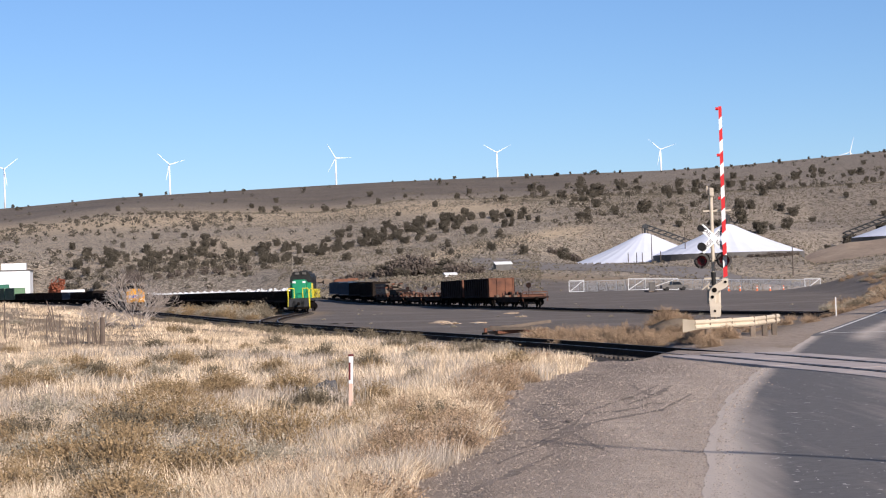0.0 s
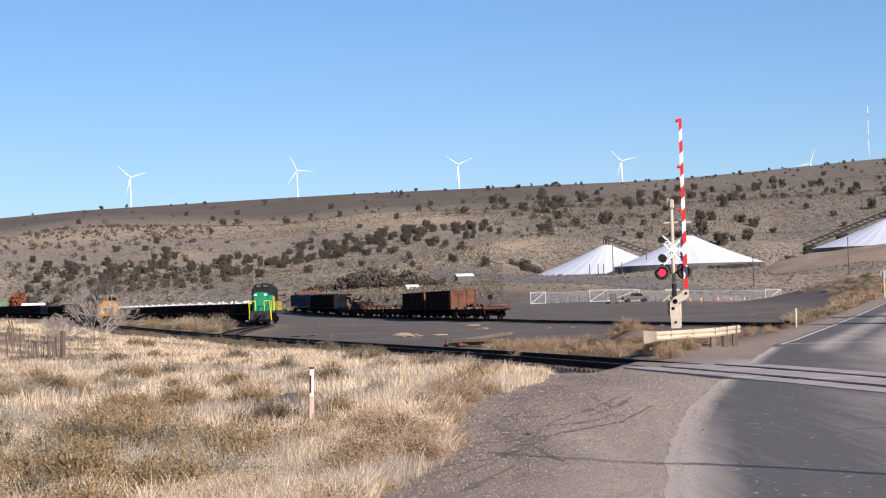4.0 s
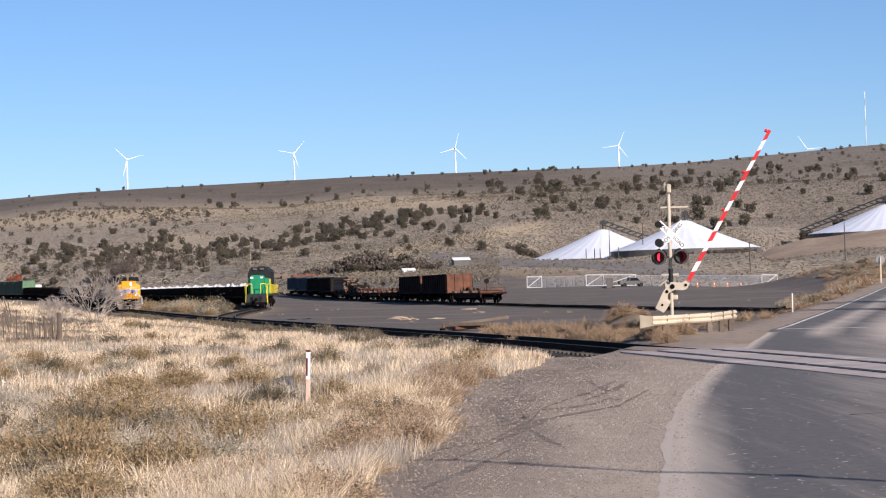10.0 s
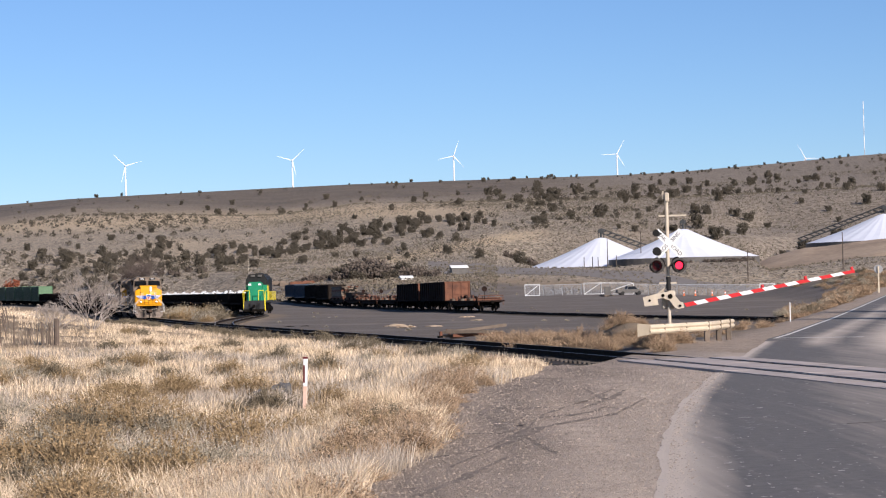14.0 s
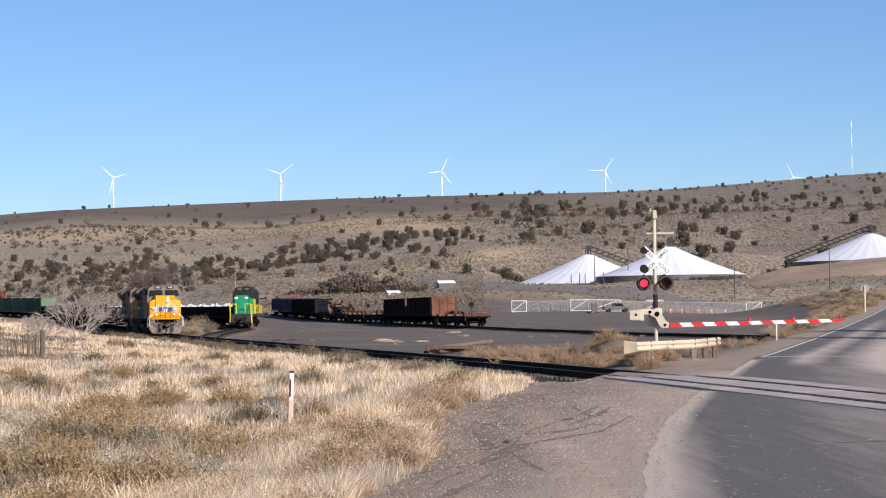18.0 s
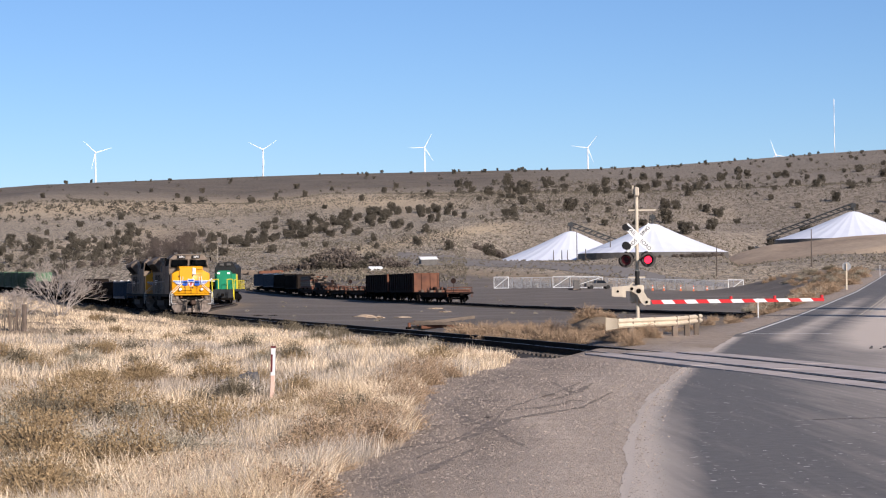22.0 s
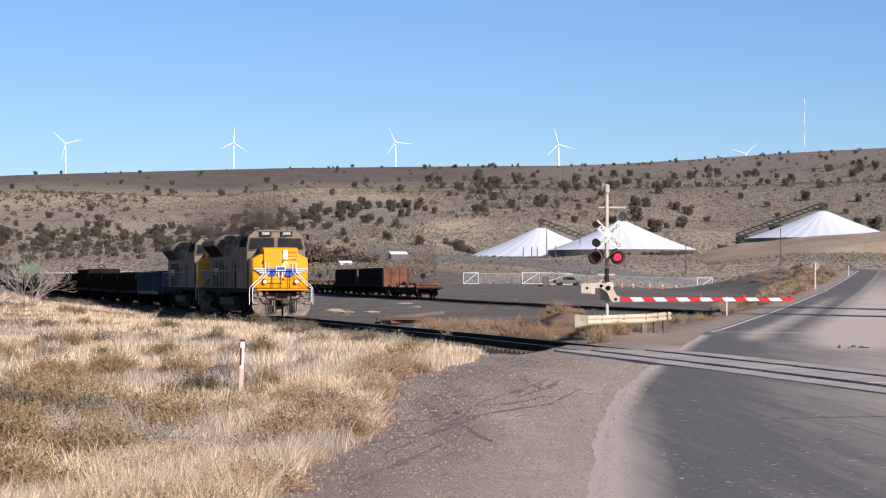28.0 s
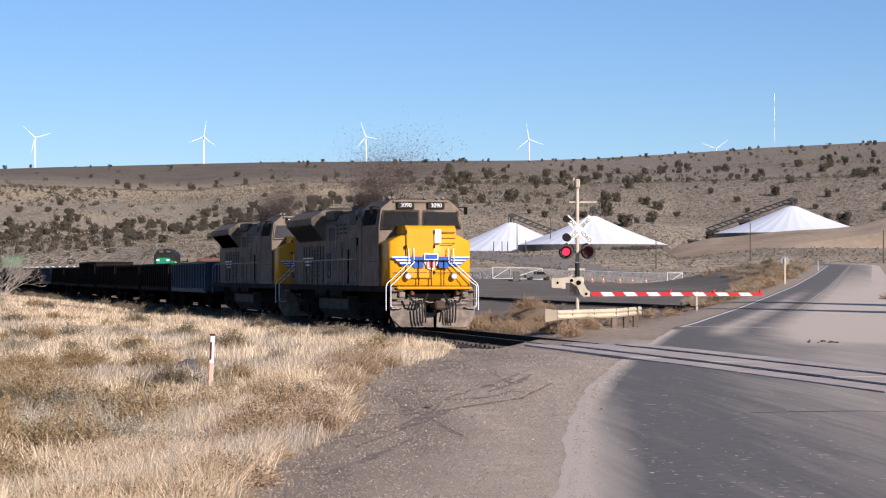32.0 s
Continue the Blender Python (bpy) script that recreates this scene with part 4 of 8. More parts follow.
def locomotive(name, m, label):
    """Six-axle freight engine. Local x points ahead; the nose's front stands at x = 0."""
    t = thing(name, m, label, "locomotive", "engines pulling the train")
    # frame and deck
    bm = B()
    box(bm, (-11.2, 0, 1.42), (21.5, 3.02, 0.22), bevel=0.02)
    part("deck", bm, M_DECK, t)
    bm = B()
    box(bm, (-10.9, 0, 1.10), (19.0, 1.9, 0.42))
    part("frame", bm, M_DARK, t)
    # fuel tank
    bm = B()
    prism(bm, [(-1.35, 0.62), (-1.05, 0.26), (1.05, 0.26), (1.35, 0.62), (1.35, 1.12), (-1.35, 1.12)], -14.0, -8.0, "x")
    part("fuel_tank", bm, M_FUEL, t, "dusty grey fuel tank")
    for y in (-1.38, 1.38):
        for x in (-12.6, -9.4):
            bm = B()
            rod(bm, (x - 1.2, y, 1.22), (x + 1.2, y, 1.22), 0.2, 14)
            part("air_reservoir", bm, M_DECK, t)
    truck(t, -4.6, [-6.4, -4.6, -2.8], 0.53, 1.05)
    truck(t, -17.2, [-19.0, -17.2, -15.4], 0.53, 1.05)
    # pilot and plough
    bm = B()
    prism(bm, [(-1.46, 1.52), (1.46, 1.52), (1.46, 0.55), (1.28, 0.14), (-1.28, 0.14), (-1.46, 0.55)], -0.35, -0.12, "x")
    part("pilot", bm, M_DARK, t, "dark pilot plate")
    for s in (-1, 1):
        bm = B()
        prism(bm, [(s * 0.30, 0.62), (s * 0.98, 0.62), (s * 0.98, 1.18), (s * 0.30, 1.10)], -0.12, -0.07, "x")
        part("pilot_face", bm, M_PLOW, t, "dusty grey pilot plate")
        bm = B()
        prism(bm, [(s * 0.98, 1.5), (s * 1.5, 1.5), (s * 1.5, 0.55), (s * 1.3, 0.14), (s * 0.98, 0.14)], -0.12, -0.05, "x")
        part("side_plate", bm, M_PLOW, t, "dusty grey pilot side plate")
        bm = B()
        prism(bm, [(s * 0.05, 0.13), (s * 1.14, 0.13), (s * 1.38, 0.34), (s * 1.47, 0.76), (s * 0.34, 0.66), (s * 0.05, 0.60)], 0.24, 0.29, "x")
        for v in bm.verts:
            v.co.x -= 0.20 * abs(v.co.y) + 0.10 * (v.co.z - 0.13)
        part("plough", bm, M_PLOW, t, "bent dusty grey snow plough")
        for z in (0.80, 1.10, 1.38):
            bm = B()
            box(bm, (-0.10, s * 1.30, z), (0.44, 0.40, 0.045), bevel=0.01)
            part("step_tread", bm, M_PLOW, t)
    bm = B()
    box(bm, (-0.05, 0, 1.47), (0.56, 2.66, 0.10), bevel=0.03)
    part("anticlimber", bm, M_YELLOW, t, "dusty yellow front ledge")
    coupler(t, 0.35, 1).data.materials[0] = M_COUPLER
    coupler(t, -21.6, -1)
    bm = B()
    pipe(bm, [(0.30, -1.35, 1.05), (0.34, -0.5, 1.08), (0.36, -0.25, 0.98), (0.36, 0.25, 0.98), (0.34, 0.5, 1.08), (0.30, 1.35, 1.05)], 0.018)
    part("uncoupling_lever", bm, M_HANDRAIL, t)
    for s in (-1, 1):
        bm = B()
        box(bm, (0.0, s * 1.12, 1.24), (0.2, 0.22, 0.20), bevel=0.03)
        part("step_box", bm, M_PLOW, t)
        bm = B()
        rod(bm, (0.1, s * 0.8, 1.32), (0.34, s * 0.8, 1.28), 0.06, 10)
        part("air_valve", bm, M_GONRUST, t)
    for y in (-0.68, -0.58, -0.48, -0.38, 0.38, 0.48, 0.58, 0.68):
        bm = B()
        pipe(bm, [(0.2, y, 1.12), (0.42, y * 1.03, 0.9), (0.45, y, 0.45), (0.4, y * 0.97, 0.28)], 0.028)
        part("hose", bm, M_BLACK, t)
    for s in (-1, 1):
        bm = B()
        pipe(bm, [(0.32, s * 0.98, 1.25), (0.42, s * 0.8, 1.0), (0.42, s * 0.45, 0.95), (0.36, s * 0.28, 1.28)], 0.035)
        part("cable", bm, M_BLACK, t)
    bm = B()
    pipe(bm, [(0.3, 0.2, 1.0), (0.55, 0.16, 0.7), (0.5, 0.1, 0.3)], 0.035)
    part("air_hose", bm, M_BLACK, t)
    # nose: full-width lower part and a raised centre
    bm = B()
    low = [(-1.44, 1.53), (1.44, 1.53), (1.44, 3.08), (0.92, 3.34), (-0.92, 3.34), (-1.44, 3.08)]
    prism(bm, low, -1.75, -0.42, "x")
    bmesh.ops.bevel(bm, geom=[e for e in bm.edges if all(v.co.x > -0.5 for v in e.verts)], offset=0.05, segments=1, affect="EDGES")
    part("nose", bm, M_YELLOW, t, "bright yellow wide nose", True)
    for o in (t.children[-1],):
        o.data.polygons.foreach_set("use_smooth", [False] * len(o.data.polygons))
        o.data.materials.append(M_GREY)
        for p in o.data.polygons:
            p.material_index = 1 if abs(p.normal.y) > 0.9 else 0
    bm = B()
    prism(bm, [(-1.75, 3.20), (-0.36, 3.20), (-0.36, 3.54), (-0.5, 3.63), (-1.75, 3.66)], -0.88, 0.9)
    box(bm, (-0.36, -0.38, 2.68), (0.07, 0.98, 1.76), bevel=0.03)
    part("nose_door", bm, M_YELLOW, t, "yellow nose door with raised panel")
    bm = B()
    box(bm, (-0.33, 0.15, 2.0), (0.012, 2.95, 0.015))
    for y in (-0.88, 0.12):
        for z in (2.0, 2.9, 3.4):
            box(bm, (-0.31, y, z), (0.05, 0.06, 0.12))
    part("door_hinge", bm, M_BLACK, t)
    for y, z in ((0.42, 3.4), (0.42, 3.02)):
        bm = B()
        pipe(bm, [(-0.38, y - 0.0, z), (-0.27, y, z), (-0.27, y + 0.42, z), (-0.38, y + 0.42, z)], 0.014, 5)
        part("grab_iron", bm, M_BLACK, t)
    # headlights
    bm = B()
    box(bm, (-0.31, 0.24, 3.26), (0.06, 0.25, 0.5), bevel=0.03)
    hl = part("headlight", bm, M_WHITE, t, "stacked headlight housing")
    for z in (3.375, 3.145):
        bm = B()
        rod(bm, (-0.29, 0.24, z), (-0.262, 0.24, z), 0.080, 16)
        part("lens", bm, M_LAMP, hl)
    for y in (-0.82, 0.82):
        bm = B()
        rod(bm, (-0.40, y, 1.88), (-0.22, y, 1.88), 0.115, 16)
        dl = part("ditch_light", bm, M_HANDRAIL, t)
        bm = B()
        rod(bm, (-0.23, y, 1.88), (-0.205, y, 1.88), 0.068, 16)
        part("lens", bm, M_LAMP, dl)
    # winged shield, as plain coloured shapes
    sh = B()
    prism(sh, [(-0.27, 2.88), (-0.22, 2.93), (0, 2.88), (0.22, 2.93), (0.27, 2.88), (0.26, 2.52), (0.16, 2.26), (0, 2.15), (-0.16, 2.26), (-0.26, 2.52)], -0.30, -0.27, "x")
    em = part("emblem", sh, M_WHITE, t, "blue and white winged shield")
    bm = B()
    box(bm, (-0.268, 0, 2.75), (0.012, 0.44, 0.2))
    part("blue_field", bm, M_BLUE, em)
    for s in (-1, 1):
        bm = B()
        prism(bm, [(s * 0.28, 2.76), (s * 0.76, 2.76), (s * 0.70, 2.34), (s * 0.60, 2.24), (s * 0.28, 2.26)], -0.300, -0.276, "x")
        for k in range(3):
            prism(bm, [(s * 0.76, 2.70 - k * 0.13), (s * (1.42 - 0.14 * k), 2.70 - k * 0.13), (s * (1.38 - 0.14 * k), 2.64 - k * 0.13), (s * 0.76, 2.64 - k * 0.13)], -0.325, -0.295, "x")
        part("blue_wing", bm, M_BLUE, em)
    for s in (-1, 1):
        for k in range(3):
            bm = B()
            prism(bm, [(s * 0.76, 2.76 - k * 0.13), (s * (1.46 - 0.14 * k), 2.76 - k * 0.13), (s * (1.42 - 0.14 * k), 2.705 - k * 0.13), (s * 0.76, 2.705 - k * 0.13)], -0.326, -0.296, "x")
            part("white_feather", bm, M_WHITE, em)
    for k in range(4):
        bm = B()
        box(bm, (-0.266, -0.165 + k * 0.11, 2.42), (0.012, 0.05, 0.34))
        part("red_stripe", bm, M_RED, em)
    em.matrix_basis = Matrix.Translation((0, 0, 2.08 - 2.15 * 0.78)) @ Matrix.Diagonal((1, 0.96, 0.78, 1))
    # cab
    bm = B()
    sec = [(-1.53, 1.53), (1.53, 1.53), (1.53, 3.62), (1.42, 4.26), (1.04, 4.57), (-1.04, 4.57), (-1.42, 4.26), (-1.53, 3.62)]
    prism(bm, sec, -5.3, -1.75, "x")
    for v in bm.verts:
        if v.co.x > -2 and v.co.z > 4.2:
            v.co.x -= 0.12
    cab = part("cab", bm, M_GREY, t, "grey cab")
    for s in (-1, 1):
        bm = B()
        v = [bm.verts.new(p) for p in ((-1.735, s * 0.05, 3.56), (-1.735, s * 1.47, 3.53), (-1.835, s * 1.37, 4.20), (-1.835, s * 0.05, 4.20))]
        bm.faces.new(v if s > 0 else v[::-1])
        bmesh.ops.solidify(bm, geom=bm.faces[:], thickness=-0.03)
        part("window_surround", bm, M_GREY, cab)
        bm = B()
        v = [bm.verts.new(p) for p in ((-1.70, s * 0.12, 3.63), (-1.70, s * 1.40, 3.60), (-1.78, s * 1.31, 4.14), (-1.78, s * 0.12, 4.14))]
        bm.faces.new(v if s > 0 else v[::-1])
        bmesh.ops.solidify(bm, geom=bm.faces[:], thickness=-0.03)
        part("windshield", bm, M_GLASS, cab, "dark windshield")
        bm = B()
        rod(bm, (-1.72, s * 0.7, 4.16), (-1.68, s * 0.45, 3.82), 0.012, 5)
        part("wiper", bm, M_BLACK, cab)
        for x0, x1 in ((-3.0, -2.35), (-4.4, -3.2)):
            bm = B()
            box(bm, ((x0 + x1) / 2, s * 1.485, 3.98), (x1 - x0, 0.06, 0.56), Matrix.Rotation(s * 0.17, 4, "X"))
            part("side_window", bm, M_SIDEGLASS, cab)
        bm = B()
        box(bm, (-4.95, s * 1.53, 2.9), (0.5, 0.03, 2.3))
        part("cab_door", bm, M_GREY, cab)
        bm = B()
        rod(bm, (-2.2, s * 1.42, 4.3), (-2.1, s * 1.70, 4.34), 0.015, 6)
        box(bm, (-2.1, s * 1.72, 4.2), (0.04, 0.12, 0.26))
        part("mirror", bm, M_DARK, cab)
    for y in (-0.55, 0.55):
        bm = B()
        box(bm, (-1.86, y, 4.37), (0.24, 0.62, 0.24), bevel=0.02)
        nb = part("number_board", bm, M_BLACK, cab, "black number board with white digits")
        text_mesh("3090", 0.205, M_WHITE, nb, Matrix.Translation((-1.732, y, 4.37)) @ pose(0, 0, 0, 90, 0, 90), "digits")
    bm = B()
    box(bm, (-1.9, 0, 4.52), (0.2, 2.0, 0.10), bevel=0.03)
    part("roof_visor", bm, M_GREY, cab)
    for y in (-1.0, -0.85, 0.75, 0.95, 0.3):
        bm = B()
        rod(bm, (-2.7, y, 4.58), (-2.35, y, 4.67), 0.03, 8, 0.06)
        part("horn", bm, M_TANK, cab)
    bm = B()
    box(bm, (-3.6, 0, 4.61), (1.0, 0.9, 0.12), bevel=0.03)
    part("roof_box", bm, M_SOOT, cab)
    # long hood
    bm = B()
    prism(bm, [(-1.0, 1.53), (1.0, 1.53), (1.0, 3.95), (0.8, 4.3), (-0.8, 4.3), (-1.0, 3.95)], -14.5, -5.3, "x")
    hood = part("hood", bm, M_GREY, t, "long grey engine hood")
    bm = B()
    prism(bm, [(-1.53, 3.3), (-1.0, 3.3), (-1.0, 1.53), (1.0, 1.53), (1.0, 3.3), (1.53, 3.3), (1.53, 3.9), (1.1, 4.45), (-1.1, 4.45), (-1.53, 3.9)], -7.2, -5.3, "x")
    part("blower_housing", bm, M_GREY, t)
    bm = B()
    prism(bm, [(-1.0, 1.53), (1.0, 1.53), (1.0, 3.3), (1.58, 3.98), (1.58, 4.22), (1.05, 4.55), (-1.05, 4.55), (-1.58, 4.22), (-1.58, 3.98), (-1.0, 3.3)], -20.4, -14.5, "x")
    fl = part("radiator", bm, M_GREY, t, "grey hood end with flared radiators")
    bm = B()
    prism(bm, [(-1.0, 1.53), (1.0, 1.53), (1.0, 4.2), (0.8, 4.42), (-0.8, 4.42), (-1.0, 4.2)], -21.5, -20.4, "x")
    part("hood_end", bm, M_GREY, fl)
    for s in (-1, 1):
        bm = B()
        v = [bm.verts.new(p) for p in ((-20.2, s * 1.06, 3.34), (-14.7, s * 1.06, 3.34), (-14.7, s * 1.56, 3.93), (-20.2, s * 1.56, 3.93))]
        bm.faces.new(v if s > 0 else v[::-1])
        bmesh.ops.solidify(bm, geom=bm.faces[:], thickness=0.03)
        part("intake_grille", bm, M_LBLACK, fl, "black intake grille")
    bm = B()
    box(bm, (-17.5, 0, 4.57), (5.4, 1.9, 0.06))
    part("radiator_screen", bm, M_SOOT, fl)
    for x in (-19.2, -17.5, -15.8):
        bm = B()
        rod(bm, (x, 0, 4.58), (x, 0, 4.66), 0.62, 20)
        part("roof_fan", bm, M_SOOT, fl)
    bm = B()
    box(bm, (-10.2, 0, 4.36), (8.0, 1.5, 0.14), bevel=0.03)
    box(bm, (-11.6, 0, 4.52), (1.4, 0.7, 0.3), bevel=0.04)
    for s in (-1, 1):
        box(bm, (-13.3, s * 0.85, 4.28), (1.8, 0.4, 0.4), bevel=0.05)
    part("roof_gear", bm, M_SOOT, hood, "sooty roof with exhaust stack")
    # hood doors and louvres
    bm = B()
    box(bm, (0, 0, 2.5), (0.64, 0.03, 1.75), bevel=0.012)
    box(bm, (0.24, 0, 2.5), (0.03, 0.07, 0.16))
    door = bpy.data.meshes.new("hood_door")
    bm.to_mesh(door)
    bm.free()
    door.materials.append(M_GREY)
    gap = bpy.data.meshes.new("door_gap")
    bm = B()
    box(bm, (0, 0, 2.5), (0.05, 0.02, 1.8))
    bm.to_mesh(gap)
    bm.free()
    gap.materials.append(M_BLACK)
    for s in (-1, 1):
        for k in range(10):
            child("hood_door", door, hood).location = (-7.5 - k * 0.7, s * 1.012, 0)
            child("door_gap", gap, hood).location = (-7.15 - k * 0.7, s * 1.004, 0)
    for s in (-1, 1):
        for k in range(6):
            bm = B()
            for q in range(3):
                box(bm, (-7.6 - k * 0.9, s * 1.0, 3.55 + q * 0.16), (0.55, 0.04, 0.07))
            part("louvre", bm, M_BLACK, hood)
        bm = B()
        for k in range(8):
            box(bm, (-14.9 - k * 0.62, s * 1.015, 2.35), (0.05, 0.03, 1.5))
        for q in range(7):
            box(bm, (-16.2, s * 1.02, 1.9 + q * 0.17), (1.5, 0.03, 0.06))
        part("side_grille", bm, M_BLACK, hood)
    for s in (-1, 1):
        bm = B()
        pipe(bm, [(-7.3, s * 1.09, 1.6), (-7.3, s * 1.09, 2.5), (-7.6, s * 1.09, 2.8), (-7.6, s * 1.09, 3.6)], 0.04)
        part("conduit", bm, M_DARK, hood)
        bm = B()
        pipe(bm, [(-9.4, s * 1.08, 1.6), (-9.4, s * 1.08, 2.9)], 0.03)
        part("conduit", bm, M_DARK, hood)
    # dark vents and pale latches along the hood; pale bars imitate light-caught door edges
    for s in (-1, 1):
        for x0, z0, w0, h0 in ((-6.3, 4.02, 1.2, 0.5), (-6.6, 2.5, 0.5, 0.9), (-13.0, 3.55, 1.5, 0.5), (-13.6, 2.3, 0.8, 1.0), (-10.9, 2.9, 0.35, 0.6)):
            bm = B()
            yy = 1.535 if (x0 > -7.2 and z0 > 3.3) else 1.02
            box(bm, (x0, s * yy * (0.985 if z0 > 3.9 else 1), z0), (w0, 0.05, h0))
            part("vent", bm, M_BLACK, hood)
        for k in range(12):
            bm = B()
            box(bm, (-7.2 - k * 0.62, s * 1.045, 2.0 + 0.5 * (k % 2)), (0.10, 0.04, 0.16), bevel=0.01)
            part("latch", bm, M_HANDRAIL, hood)
        for k in range(5):
            bm = B()
            box(bm, (-7.6 - k * 1.5, s * 1.03, 3.42), (0.05, 0.05, 0.9))
            part("hood_rib", bm, M_HANDRAIL, hood)
        bm = B()
        pipe(bm, [(-5.28, s * 1.56, 1.6), (-5.28, s * 1.56, 3.0)], 0.02)
        part("grab_rail", bm, M_HANDRAIL, cab)
        bm = B()
        box(bm, (-2.9, s * 1.535, 2.4), (1.5, 0.02, 0.02))
        part("panel_seam", bm, M_BLACK, cab)
    # side wings, plain bars
    for s in (-1, 1):
        bm = B()
        for k in range(3):
            box(bm, (-18.2, s * 1.03, 2.62 - k * 0.14), (2.2 - 0.5 * k, 0.03, 0.06))
        part("side_emblem", bm, M_WHITE, fl, "white wing bars")
    # walkway handrails
    for s in (-1, 1):
        bm = B()
        y = s * 1.47
        for k in range(13):
            rod(bm, (-6.0 - k * 1.17, y, 1.5), (-6.0 - k * 1.17, y, 2.5), 0.022, 6)
        rod(bm, (-5.9, y, 2.5), (-20.2, y, 2.5), 0.022, 6)
        pipe(bm, [(-20.2, y, 2.5), (-21.0, y, 2.3), (-21.1, y, 1.0)], 0.022)
        part("walkway_rail", bm, M_HANDRAIL, t)
    for s in (-1, 1):
        bm = B()
        pipe(bm, [(-0.30, s * 0.62, 2.85), (-0.22, s * 0.62, 2.35), (0.05, s * 1.42, 1.62), (0.10, s * 1.52, 1.55), (0.10, s * 1.52, 0.85), (0.05, s * 1.3, 0.75)], 0.018, 6)
        pipe(bm, [(-0.30, s * 0.80, 2.85), (-0.22, s * 0.80, 2.35), (-0.12, s * 1.60, 1.62), (-0.1, s * 1.64, 1.5), (-0.1, s * 1.64, 0.7)], 0.018, 6)
        rod(bm, (0.1, s * 1.2, 0.78), (0.1, s * 1.5, 0.78), 0.018, 6)
        part("front_handrail", bm, M_WHITE, t, "white front handrail")
    for s in (-0.45, 0.0, 0.45):
        bm = B()
        pipe(bm, [(-0.26, s, 1.55), (-0.24, s, 2.45)], 0.018)
        part("nose_bar", bm, M_BLACK, t)
    bm = B()
    pipe(bm, [(-0.2, -0.62, 2.42), (-0.2, 0.62, 2.42)], 0.018)
    part("nose_rail", bm, M_BLACK, t)
    shorten(t, 0.953)
    return t


def shorten(t, k):
    """Draw everything behind the cab's front together, wheels kept round."""
    def near(x):
        return x if x > -2 else -2 + (x + 2) * k
    done = set()
    for o in t.children_recursive:
        if o.location.x:
            o.location.x = near(o.location.x)
            continue
        if o.data is None or o.data.name in done:
            continue
        done.add(o.data.name)
        xs = [v.co.x for v in o.data.vertices]
        mid = (min(xs) + max(xs)) / 2
        for v in o.data.vertices:
            v.co.x = v.co.x + near(mid) - mid if o.name.startswith(("wheelset", "truck")) else near(v.co.x)


TRAIN_DIR = Vector((0.1896, -0.9819))
TRAIN_RZ = math.degrees(math.atan2(-0.9819, 0.1896))


def nose_s(t):
    return 0.6 + (-211.5 + 6.2 * t + 0.0128 * t * t) * 1.3655


_run_y = np.arange(40.0, 1200.0, 0.5)
_run_x = np.array([float(main_x(q)) for q in _run_y])
_run_s = np.r_[0.0, np.cumsum(np.hypot(np.diff(_run_x), np.diff(_run_y)))]
_run_zero = float(np.interp(55.1 * K, _run_y, _run_s))


def train_pose(s):
    """The place on the main track at s metres past the crossing's near edge (negative: still to come)."""
    a = _run_zero - s
    y = float(np.interp(a, _run_s, _run_y))
    x = float(np.interp(a, _run_s, _run_x))
    if s > -200:
        x, y = 4.18 + TRAIN_DIR.x * s, 55.1 * K + TRAIN_DIR.y * s
        rz = TRAIN_RZ
    else:
        dx = float(main_x(y - 4)) - float(main_x(y + 4))
        rz = math.degrees(math.atan2(-8.0, dx))
    return pose(x, y, float(rail_z(y)) - 0.06, 0, 0, rz)


TRAIN = []
LOCO_LEN = 21.7


